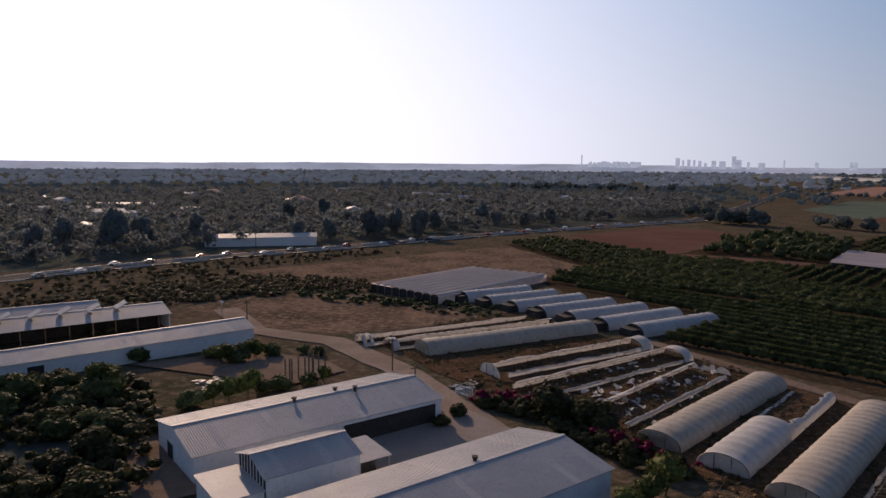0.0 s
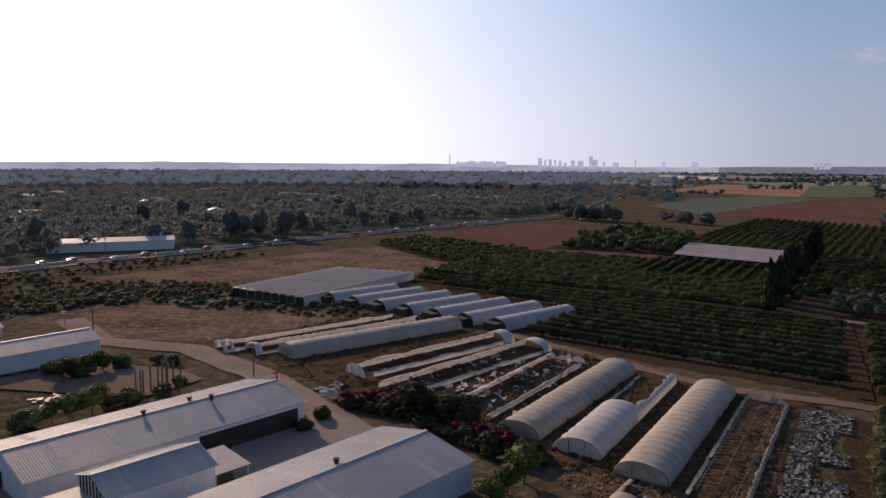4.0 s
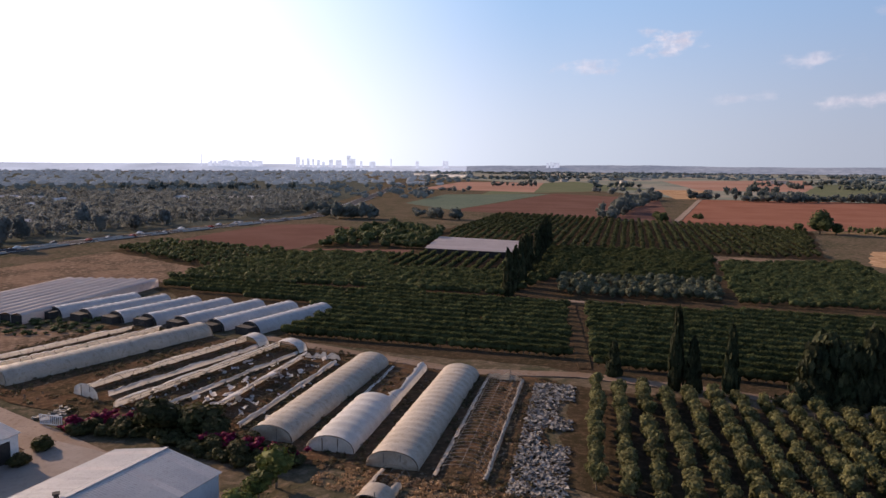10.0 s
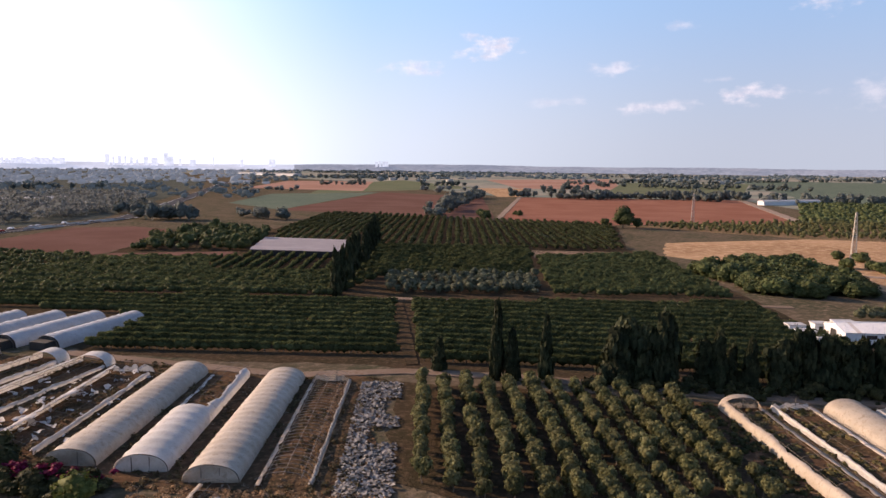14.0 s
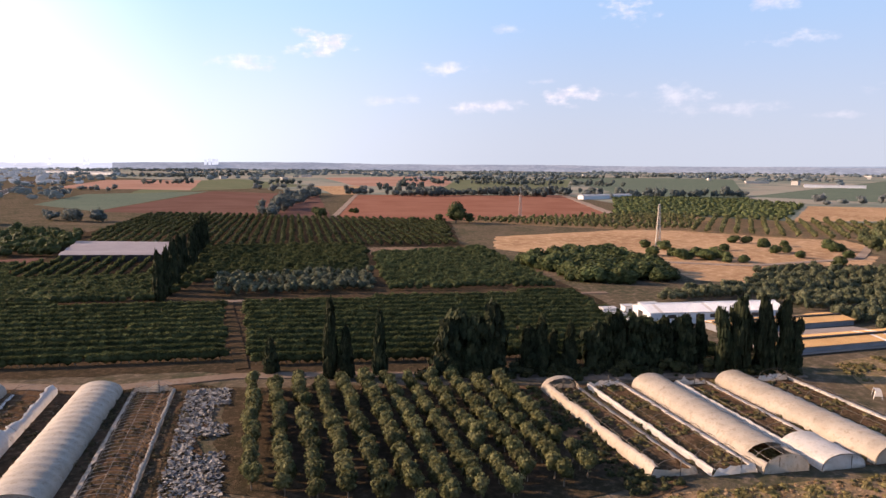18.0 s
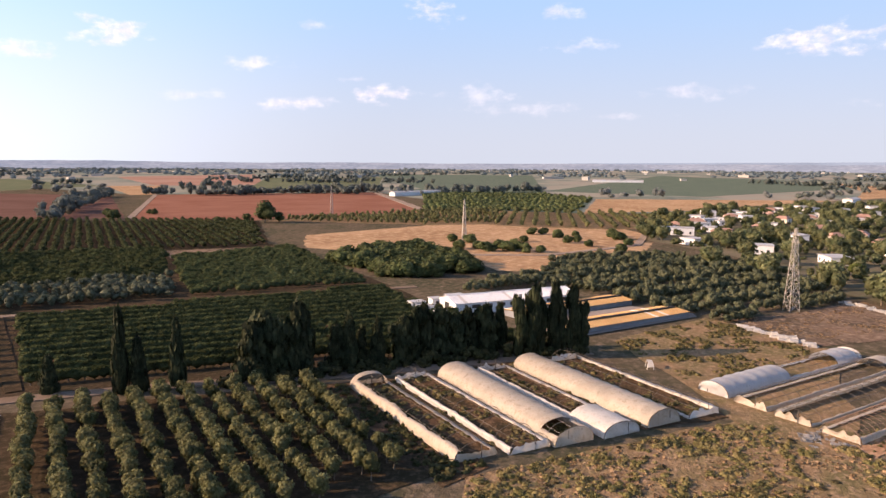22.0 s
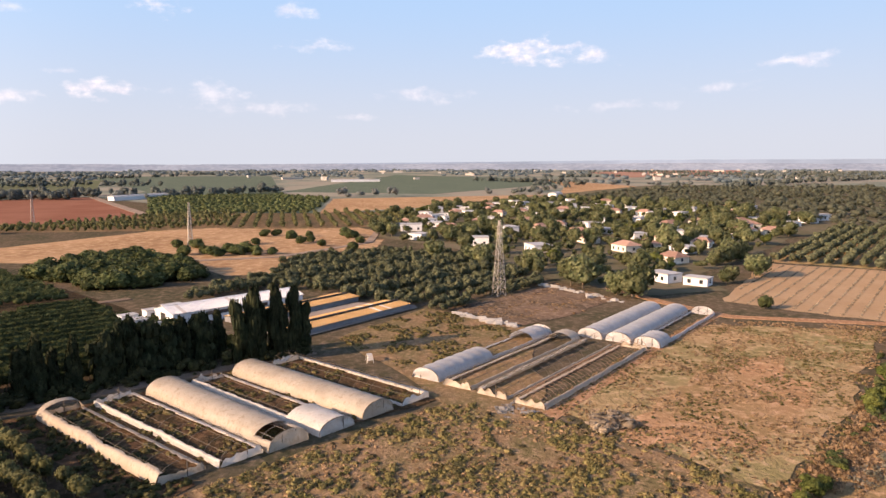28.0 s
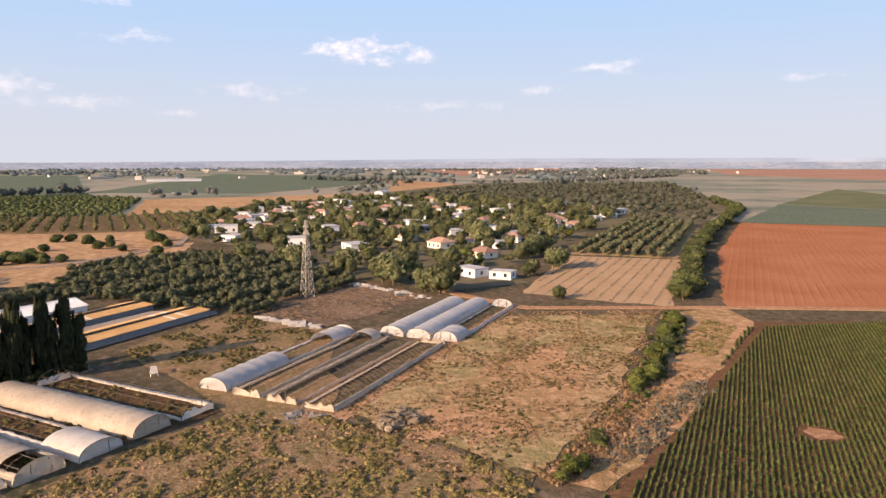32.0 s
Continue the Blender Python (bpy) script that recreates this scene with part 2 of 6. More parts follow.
M_CROPSOIL = material("crop_soil", ((0.15, 0.085, 0.048), (0.12, 0.07, 0.04), (0.19, 0.11, 0.065)), 0.1, 0.95, 10.0, 0.1, 2.0, coords="World", spec=0.0)
M_CITRUS = leaves("citrus_leaves", (0.048, 0.061, 0.026), (0.105, 0.119, 0.050), 0.45, island=0.2)
M_OLIVE = leaves("olive_leaves", (0.082, 0.088, 0.036), (0.165, 0.160, 0.072), 0.35)
M_WEED = leaves("green_weeds", (0.13, 0.12, 0.045), (0.24, 0.19, 0.085), 0.3)
M_DRYWEED = leaves("dry_weeds", (0.28, 0.185, 0.10), (0.41, 0.28, 0.165), 0.35)
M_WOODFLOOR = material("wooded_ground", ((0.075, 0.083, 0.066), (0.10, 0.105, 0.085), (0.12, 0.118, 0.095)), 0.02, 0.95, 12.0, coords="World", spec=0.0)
M_GARDENSOIL = material("dry_garden_soil", ((0.13, 0.115, 0.075), (0.20, 0.165, 0.115), (0.09, 0.095, 0.05)), 0.03, 0.95, 12.0, coords="World", spec=0.0)
M_DITCH = leaves("grey_ditch_weeds", (0.10, 0.095, 0.07), (0.17, 0.155, 0.12), 0.2)
# Belt leaves lightened towards blue-grey, standing for haze.
M_BELT = leaves("haze_greyed_belt_leaves", (0.125, 0.145, 0.13), (0.175, 0.195, 0.17), island=0.15)
M_GREYOLIVE = leaves("grey_olive_leaves", (0.11, 0.125, 0.075), (0.17, 0.18, 0.12))
M_CYPRESS = leaves("cypress_needles", (0.018, 0.025, 0.012), (0.045, 0.050, 0.024), 0.15)
M_WOOD = leaves("woodland_leaves", (0.055, 0.074, 0.028), (0.115, 0.130, 0.052))
# Leaves paled and greyed to paint the haze over the woods.
M_HAZELEAVES = leaves("haze_paled_woodland_leaves", (0.165, 0.185, 0.18), (0.225, 0.24, 0.23), 0.5, 0.8, 0.1, 0.12)
M_SCRUBWEED = leaves("scrubby_weeds", (0.075, 0.062, 0.030), (0.14, 0.108, 0.055), 0.25)
M_THICKET = leaves("thicket_leaves", (0.030, 0.036, 0.014), (0.075, 0.070, 0.030))
M_PALEOLIVE = leaves("pale_olive_leaves", (0.115, 0.13, 0.072), (0.205, 0.21, 0.12), 0.3)
# Garden greens raised in colour for village haze, the far ones more.
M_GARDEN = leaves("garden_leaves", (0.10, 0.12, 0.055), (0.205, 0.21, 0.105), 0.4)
M_GARDENFAR = leaves("haze_paled_garden_leaves", (0.13, 0.145, 0.10), (0.20, 0.21, 0.15), 0.5, island=0.2)
M_YELLOW = leaves("yellow_green_leaves", (0.075, 0.095, 0.024), (0.135, 0.15, 0.042))
M_PINK = leaves("bougainvillea_bracts", (0.15, 0.012, 0.042), (0.25, 0.024, 0.08), 0.3)
M_DRYBUSH = leaves("dry_twigs", (0.17, 0.13, 0.09), (0.27, 0.22, 0.16), 0.1)
# Haze over far woods, put into a blue-grey colour and faint glow.
M_HAZEWOOD = material("haze_glow_woodland", ((0.085, 0.105, 0.11), (0.11, 0.13, 0.135)), 0.01, 0.9, 9.0, coords="World", spec=0.0, glow=0.2)
M_BARK = material("bark", ((0.13, 0.10, 0.07), (0.20, 0.16, 0.12)), 2.0, 0.95)
M_PLASTIC = material("cream_polythene", ((0.45, 0.385, 0.305), (0.54, 0.47, 0.38), (0.30, 0.245, 0.185)), 0.25, 0.55, 5.0, 0.08, 0.8, translucent=0.2, vary=0.06, coords="World")
M_GREYPLASTIC = material("grey_white_polythene", ((0.52, 0.51, 0.51), (0.62, 0.61, 0.60), (0.40, 0.38, 0.37)), 0.25, 0.45, 5.0, 0.05, 0.8, translucent=0.3, vary=0.06, coords="World")
M_WHITEPLASTIC = material("white_polythene", ((0.60, 0.57, 0.52), (0.70, 0.66, 0.61), (0.44, 0.40, 0.35)), 0.25, 0.5, 5.0, 0.05, 0.8, translucent=0.25, coords="World")
M_NET = material("shade_net", ((0.70, 0.63, 0.60), (0.77, 0.70, 0.66), (0.60, 0.53, 0.50)), 0.1, 0.8, 9.0, translucent=0.45, coords="World", spec=0.1)
M_NETDULL = material("dull_shade_net", ((0.36, 0.33, 0.34), (0.42, 0.38, 0.39), (0.30, 0.27, 0.28)), 0.1, 0.85, 9.0, translucent=0.2, coords="World", spec=0.1)
M_STEEL = material("galvanised_steel", ((0.42, 0.41, 0.40), (0.50, 0.49, 0.48)), 1.5, 0.45, metal=0.7)
M_HOOP = material("dull_hoop_steel", ((0.17, 0.15, 0.13), (0.25, 0.22, 0.19)), 1.5, 0.7, metal=0.2)
M_DARKHOOP = material("brown_hoop_pipe", ((0.10, 0.085, 0.07), (0.15, 0.125, 0.10)), 1.5, 0.8, metal=0.1)
M_RUST = material("rusty_steel", ((0.20, 0.12, 0.08), (0.28, 0.19, 0.13)), 1.5, 0.7, metal=0.3)
M_ROOF = material("white_metal_roof", ((0.44, 0.43, 0.43), (0.53, 0.52, 0.50), (0.34, 0.32, 0.31)), 0.12, 0.6, 12.0, coords="World", spec=0.2)
M_ROOFOLD = material("weathered_metal_roof", ((0.50, 0.48, 0.47), (0.60, 0.57, 0.54), (0.40, 0.36, 0.34)), 0.15, 0.7, 9.0, coords="World", spec=0.15)
M_WALLW = material("white_painted_wall", ((0.68, 0.69, 0.71), (0.76, 0.76, 0.76), (0.58, 0.57, 0.57)), 0.2, 0.8, 8.0, coords="World")
M_WALLB = material("pale_blue_wall", ((0.50, 0.55, 0.62), (0.58, 0.62, 0.68), (0.44, 0.47, 0.52)), 0.2, 0.7, 8.0, coords="World")
M_GREYSIDE = material("grey_side_netting", ((0.21, 0.215, 0.235), (0.27, 0.275, 0.29), (0.16, 0.16, 0.175)), 0.3, 0.85, 8.0, coords="World")
# Near-black: small dark parts, and shade painted inside openings.
M_DARK = material("dark_parts_and_shade", ((0.030, 0.028, 0.027), (0.045, 0.042, 0.040)), 0.5, 0.9)
M_ORANGE = material("ochre_metal_roof", ((0.35, 0.215, 0.085), (0.42, 0.27, 0.115), (0.28, 0.165, 0.065)), 0.2, 0.6, 8.0, coords="World")
M_TILE = material("terracotta_tile_roof", ((0.33, 0.195, 0.145), (0.41, 0.26, 0.20), (0.26, 0.16, 0.12)), 0.3, 0.85, 6.0, vary=0.2)
M_HOUSE = material("rendered_house_wall", ((0.72, 0.66, 0.56), (0.78, 0.73, 0.64)), 0.2, 0.9, 8.0, vary=0.12)
M_CONCRETE = material("concrete", ((0.42, 0.40, 0.37), (0.50, 0.47, 0.43), (0.34, 0.31, 0.28)), 0.5, 0.9, 6.0)
M_TIN = material("scrap_sheet", ((0.20, 0.185, 0.165), (0.30, 0.28, 0.25), (0.10, 0.085, 0.07)), 0.6, 0.6, 5.0, island=0.35, coords="World")
# Far backdrop: haze painted as pale colour and emission.
M_FARCITY = material("haze_glow_town", ((0.46, 0.47, 0.50), (0.50, 0.50, 0.53)), 0.01, 0.95, 4.0, coords="World", spec=0.0, glow=0.85)
M_FARHILL = material("haze_glow_hills", ((0.17, 0.195, 0.235), (0.22, 0.24, 0.275)), 0.004, 0.95, 8.0, coords="World", spec=0.0, glow=0.45)
M_SUNHILL = material("haze_glow_sun_hills", ((0.23, 0.245, 0.275), (0.26, 0.27, 0.30)), 0.001, 0.95, 3.0, coords="World", spec=0.0, glow=1.3)
# Woods towards the sun: a stronger haze glow in the colour.
M_SUNWOOD = material("haze_glow_sun_woods", ((0.14, 0.155, 0.175), (0.17, 0.185, 0.20)), 0.003, 0.9, 5.0, coords="World", spec=0.0, glow=0.55)
M_FARRANGE = material("haze_glow_range", ((0.095, 0.113, 0.140), (0.100, 0.118, 0.145)), 0.0005, 0.95, 2.0, coords="World", spec=0.0, glow=1.7)
M_PYLON = material("weathered_lattice_steel", ((0.42, 0.38, 0.33), (0.50, 0.46, 0.40)), 1.0, 0.7, metal=0.2)
M_GLASS = material("window_glass", ((0.03, 0.035, 0.04), (0.05, 0.055, 0.06)), 1.0, 0.1, spec=0.6)
CARS = [material("car_paint", (c, tuple(v * 1.1 for v in c)), 0.8, 0.25, spec=0.6) for c in ((0.75, 0.75, 0.75), (0.30, 0.31, 0.33), (0.05, 0.05, 0.06), (0.35, 0.05, 0.04))]


# ---- building blocks ----
rng = random.Random(7)


def mesh(name, verts, faces, mat, smooth=False):
    me = bpy.data.meshes.new(name)
    me.from_pydata([tuple(v) for v in verts], [], faces)
    me.materials.append(mat)
    if smooth:
        me.shade_smooth()
    return me


def thing(name, label, category, group="", kind="", at=(0, 0, 0), turn=0.0):
    ob = new(name)
    ob.matrix_world = Matrix.Translation(at) @ Matrix.Rotation(turn, 4, "Z")
    ob.empty_display_size = 0.5
    return tagged(ob, label, category, group, kind)


def part(name, data, parent, label="", place=None):
    """Links a mesh as one part under a thing or another part, in its parent's own axes."""
    ob = new(name, data)
    ob.parent = parent
    if place is not None:
        ob.matrix_basis = place
    return tagged(ob, label)


class Soup:
    """Collects vertices and faces."""

    def __init__(self):
        self.v, self.f = [], []

    def box(self, x0, y0, z0, x1, y1, z1):
        k = len(self.v)
        self.v += [(x0, y0, z0), (x1, y0, z0), (x1, y1, z0), (x0, y1, z0), (x0, y0, z1), (x1, y0, z1), (x1, y1, z1), (x0, y1, z1)]
        self.f += [tuple(k + i for i in q) for q in ((0, 3, 2, 1), (4, 5, 6, 7), (0, 1, 5, 4), (1, 2, 6, 5), (2, 3, 7, 6), (3, 0, 4, 7))]
        return self

    def bar(self, a, b, r):
        """A square bar from a to b."""
        a, b = Vector(a), Vector(b)
        d = (b - a).normalized()
        p = d.orthogonal().normalized() * r
        q = d.cross(p)
        k = len(self.v)
        for c in (a, b):
            self.v += [c + p + q, c - p + q, c - p - q, c + p - q]
        self.f += [tuple(k + i for i in f) for f in ((0, 1, 5, 4), (1, 2, 6, 5), (2, 3, 7, 6), (3, 0, 4, 7), (3, 2, 1, 0), (4, 5, 6, 7))]
        return self

    def sheet(self, grid, thick=0.0):
        """A grid of points as a sheet; thick: a second skin that far below."""
        k, m, n = len(self.v), len(grid), len(grid[0])
        self.v += [p for row in grid for p in row]
        self.f += [(k + i * n + j, k + i * n + j + 1, k + (i + 1) * n + j + 1, k + (i + 1) * n + j) for i in range(m - 1) for j in range(n - 1)]
        return self

    def done(self, name, mat, smooth=False):
        return mesh(name, self.v, self.f, mat, smooth)


def polygon(name, pts, z, mat, label, category, step=0.0, kind="structure"):
    """A flat piece of ground at height z."""
    n = len(pts)
    area = sum(pts[i][0] * pts[(i + 1) % n][1] - pts[(i + 1) % n][0] * pts[i][1] for i in range(n))
    if area < 0:
        pts = pts[::-1]
    v = [(x, y, z) for x, y in pts]
    return tagged(new(name, mesh(name, v, [tuple(range(n))], mat)), label, category, kind=kind)


def ribbon(name, line, width, z, mat, label, category):
    """A road or track along a line, with a slightly uneven edge."""
    r = random.Random(len(name) * 31 + int(width * 10))
    pts = []
    for (ax, ay), (bx, by) in zip(line, line[1:]):
        k = max(1, int(math.hypot(bx - ax, by - ay) / 6))
        pts += [(ax + (bx - ax) * i / k, ay + (by - ay) * i / k) for i in range(k)]
    pts.append(line[-1])
    grid = []
    for i, (x, y) in enumerate(pts):
        ax, ay = pts[max(0, i - 1)]
        bx, by = pts[min(len(pts) - 1, i + 1)]
        d = math.hypot(bx - ax, by - ay)
        nx, ny = -(by - ay) / d, (bx - ax) / d
        a, b = width / 2 * r.uniform(0.88, 1.1), width / 2 * r.uniform(0.88, 1.1)
        grid.append([(x + nx * a, y + ny * a, -0.2), (x + nx * a, y + ny * a, z), (x - nx * b, y - ny * b, z), (x - nx * b, y - ny * b, -0.2)])
    return tagged(new(name, Soup().sheet(grid).done(name, mat)), label, category, kind="structure")


def inside(x, y, pts):
    c = False
    for i in range(len(pts)):
        (ax, ay), (bx, by) = pts[i], pts[i - 1]
        if (ay > y) != (by > y) and x < (bx - ax) * (y - ay) / (by - ay) + ax:
            c = not c
    return c


# ---- plants ----
_ico = bmesh.new()
bmesh.ops.create_icosphere(_ico, subdivisions=1, radius=1)
ICO_V = np.array([v.co[:] for v in _ico.verts])
ICO_F = np.array([[v.index for v in f.verts] for f in _ico.faces])
_ico.free()
_ico = bmesh.new()
bmesh.ops.create_icosphere(_ico, subdivisions=2, radius=1)
ICO2_V = np.array([v.co[:] for v in _ico.verts])
ICO2_F = np.array([[v.index for v in f.verts] for f in _ico.faces])
_ico.free()


def crown(seed, rx, rz, height, lobes, tufts, tuft, fine=False, cone=0.0, flat=False, core=True):
    """Vertices and triangles of a crown: lumpy lobes beset with small leaf tufts. height: of the crown's middle. cone: narrowing upwards. flat: a clipped hedge shape with its leaves on top. core: with solid lumps."""
    r = np.random.default_rng(seed)
    base_v, base_f = (ICO2_V, ICO2_F) if fine else (ICO_V, ICO_F)
    vs, fs, k = [], [], 0
    for i in range(lobes):
        if lobes == 1:
            c, s = np.zeros(3), np.array([1, 1, 1.0])
        elif cone:
            h = (i + 0.5) / lobes * 2 - 1
            wide = (1 - cone * (h + 1) / 2) * min(1, (h + 1.25) * 2.2)
            c, s = np.array([*r.normal(0, 0.12 if cone > 0.5 else 0.3, 2), h]), np.array([wide * r.uniform(0.7, 1.2), wide * r.uniform(0.7, 1.2), 1.5 / lobes + 0.12])
        else:
            a = r.uniform(0, 2 * np.pi)
            d = r.uniform(0.25, 0.55) if i else 0.0
            c = np.array([np.cos(a) * d, np.sin(a) * d, r.uniform(-0.35, 0.45)])
            s = np.full(3, r.uniform(0.45, 0.62) if i else 0.68) * r.uniform(0.9, 1.1, 3)
            if flat:
                c[2] *= 0.25
                s *= (1.1, 1.1, 1.25)
        lump = base_v * (1 + r.normal(0, 0.10, (len(base_v), 1))) * s * (0.6 if cone else 0.9) + c
        if core:
            vs.append(lump)
            fs.append(base_f + k)
            k += len(lump)
        n = r.normal(0, 1, (tufts, 3))
        n /= np.linalg.norm(n, axis=1)[:, None]
        n[:, 2] = np.where(r.random(tufts) < 0.55, np.abs(n[:, 2]), n[:, 2])
        if flat:
            n[:, 2] = np.abs(n[:, 2]) + 0.5
            n /= np.linalg.norm(n, axis=1)[:, None]
        p = n * s * r.uniform(0.4 if not core else 0.7 if cone else 0.86, 1.5 if cone else 1.10, (tufts, 1)) + c
        t1 = np.cross(n, r.normal(0, 1, (tufts, 3)))
        t1 /= np.linalg.norm(t1, axis=1)[:, None] + 1e-9
        t2 = np.cross(n, t1) + n * r.uniform(-0.7, 0.9, (tufts, 1))
        if flat:
            t1 = np.cross(r.normal(0, 1, (tufts, 3)), [0.0, 0.0, 1.0])
            t1 /= np.linalg.norm(t1, axis=1)[:, None] + 1e-9
            t2 = np.array([0.0, 0.0, 1.0]) + r.normal(0, 0.3, (tufts, 3))
        size = tuft * r.uniform(0.6, 1.35, (tufts, 1)) / rx
        four = np.stack([p + t1 * size, p + t2 * size * 0.8 + n * size * 0.35, p - t1 * size, p - t2 * size * 0.8 + n * size * 0.1], 1).reshape(-1, 3)
        vs.append(four)
        q = np.arange(tufts)[:, None] * 4 + k
        fs.append(np.concatenate([q + [0, 1, 2], q + [0, 2, 3]]))
        k += len(four)
    v = np.concatenate(vs) * [rx, rx, rz] + [0, 0, height]
    return v, np.concatenate(fs)


def raw_mesh(name, v, f, mat):
    """A triangle mesh from arrays."""
    me = bpy.data.meshes.new(name)
    v, f = np.asarray(v, np.float32), np.asarray(f, np.int32)
    me.vertices.add(len(v))
    me.vertices.foreach_set("co", v.ravel())
    me.loops.add(len(f) * 3)
    me.loops.foreach_set("vertex_index", f.ravel())
    me.polygons.add(len(f))
    me.polygons.foreach_set("loop_start", np.arange(len(f), dtype=np.int32) * 3)
    me.update(calc_edges=True)
    me.materials.append(mat)
    return me


def trunk_mesh(seed, height, radius, lean=0.15, limbs=3):
    """A tapered trunk with a few limbs."""
    r = random.Random(seed)
    s = Soup()

    def limb(a, b, ra, rb):
        a, b = Vector(a), Vector(b)
        d = (b - a).normalized()
        p = d.orthogonal().normalized()
        q = d.cross(p)
        k = len(s.v)
        for c, rad in ((a, ra), ((a + b) / 2, (ra + rb) / 2 * 0.95), (b, rb)):
            s.v += [c + (p * math.cos(t) + q * math.sin(t)) * rad for t in (i * math.tau / 6 for i in range(6))]
        for j in range(2):
            s.f += [(k + j * 6 + i, k + j * 6 + (i + 1) % 6, k + j * 6 + 6 + (i + 1) % 6, k + j * 6 + 6 + i) for i in range(6)]
    top = (r.uniform(-lean, lean), r.uniform(-lean, lean), height * 0.55)
    limb((0, 0, -0.2), top, radius, radius * 0.75)
    for i in range(limbs):
        a = i * math.tau / limbs + r.uniform(-0.4, 0.4)
        limb(top, (top[0] + math.cos(a) * height * 0.28, top[1] + math.sin(a) * height * 0.28, height), radius * 0.6, radius * 0.25)
    return s.done("trunk", M_BARK, True)


def tree_kind(seeds, leaf, rx, rz, middle, lobes, tufts, tuft, trunk, fine=False, cone=0.0, flat=False):
    return [(raw_mesh("crown", *crown(s, rx, rz, middle, lobes, tufts, tuft, fine, cone, flat), leaf), trunk_mesh(s, *trunk)) for s in seeds]


def plant(name, kinds, x, y, scale, label, category, group="", high=1.0):
    cm, tm = rng.choice(kinds)
    ob = thing(name, label, category, group, at=(x, y, 0), turn=rng.uniform(0, 6.283))
    ob.scale = (scale, scale, scale * high)
    part("trunk", tm, ob)
    part("crown", cm, ob)
    return ob


def scatter(name, spots, leaf, label, category, rx, rz, middle, lobes=2, tufts=16, tuft=0.4, variants=5, cone=0.0, vary=0.25, seed=3, flat=False, align=None, core=True):
    """Many small crowns in one mesh of kind stuff. spots: rows of x, y, scale."""
    r = np.random.default_rng(seed)
    base = [crown(seed * 50 + i, rx, rz, middle, lobes, tufts, tuft, cone=cone, flat=flat, core=core) for i in range(variants)]
    vs, fs, k = [], [], 0
    for x, y, s in spots:
        v, f = base[r.integers(variants)]
        a = r.uniform(0, 2 * np.pi)
        c, d = np.cos(a), np.sin(a)
        sc = s * r.uniform(1 - vary, 1 + vary, 2)
        if align:
            # drawn out along the row, so that the trees close into a hedge
            a = math.atan2(-align[0], align[1])
            c, d, v = np.cos(a), np.sin(a), v * (0.66, 1.5, 1.08)
        p = np.stack([(v[:, 0] * c - v[:, 1] * d) * sc[0] + x, (v[:, 0] * d + v[:, 1] * c) * sc[0] + y, v[:, 2] * sc[1]], 1)
        vs.append(p)
        fs.append(f + k)
        k += len(p)
    ob = new(name, raw_mesh(name, np.concatenate(vs), np.concatenate(fs), leaf))
    return tagged(ob, label, category, kind="stuff")


def rows_in(poly, along, gap, step, jitter=0.3, miss=0.03, seed=1, size=(0.85, 1.15)):
    """Spots in rows within a polygon. along: the rows' direction."""
    r = random.Random(seed)
    ux, uy = along
    d = math.hypot(ux, uy)
    ux, uy = ux / d, uy / d
    vx, vy = uy, -ux
    us, ws = [x * ux + y * uy for x, y in poly], [x * vx + y * vy for x, y in poly]
    out = []
    wv = math.floor(min(ws) / gap) * gap
    while wv < max(ws):
        u = min(us) + r.uniform(0, step)
        while u < max(us):
            x, y = ux * u + vx * wv + r.gauss(0, jitter * 0.5), uy * u + vy * wv + r.gauss(0, jitter * 0.5)
            if inside(x, y, poly) and r.random() > miss:
                out.append((x, y, r.uniform(*size)))
            u += step * r.uniform(0.9, 1.1)
        wv += gap
    return out


def random_in(poly, count, seed=1, size=(0.7, 1.3), avoid=(), clump=None):
    r = random.Random(seed)
    xs, ys = [p[0] for p in poly], [p[1] for p in poly]
    out = []
    for _ in range(count * 12):
        x, y = r.uniform(min(xs), max(xs)), r.uniform(min(ys), max(ys))
        if inside(x, y, poly) and not any(inside(x, y, a) for a in avoid) and (clump is None or noise.noise((x * 0.12, y * 0.12, seed)) + r.gauss(0, 0.12) > clump):
            out.append((x, y, r.uniform(*size)))
            if len(out) >= count:
                break
    return out


# ---- ground, fields, roads ----
def disc(radii, sides):
    v, f = [(0.0, 0.0, 0.0)], []
    for r in radii:
        v += [(r * math.cos(i * math.tau / sides), r * math.sin(i * math.tau / sides), 0.0) for i in range(sides)]
    f += [(0, 1 + i, 1 + (i + 1) % sides) for i in range(sides)]
    for k in range(len(radii) - 1):
        a, b = 1 + k * sides, 1 + (k + 1) * sides
        f += [(a + i, b + i, b + (i + 1) % sides, a + (i + 1) % sides) for i in range(sides)]
    return v, f


tagged(new("ground", mesh("ground", *disc((60, 150, 300, 600, 1200, 2400, 4900), 72), M_GROUND)), "dry brown scrubby farmland ground", "ground", kind="structure")

ORCHARD_A = [(49, 166), (95.5, 115), (132, 163), (95, 205), (62, 232), (36, 258), (30, 250), (69, 190), (66, 183)]
ORCHARD_B = [(99.5, 111), (128, 74), (160, 30), (184, 58), (196, 78), (213, 92), (176, 124), (136, 159)]
ORCHARD_C = [(34, 266), (62, 240), (124, 183), (150, 215), (178, 252), (150, 290), (134, 291), (95, 318), (54, 286)]
ORCHARD_ROWS = [(114, 257), (148, 221), (180, 256), (150, 291), (134, 290)]
ORCHARD_P = [(24, 368), (48, 400), (92, 335), (95, 320), (54, 287)]
ORCHARD_N = [(190, 345), (216, 305), (251, 346), (223, 394)]
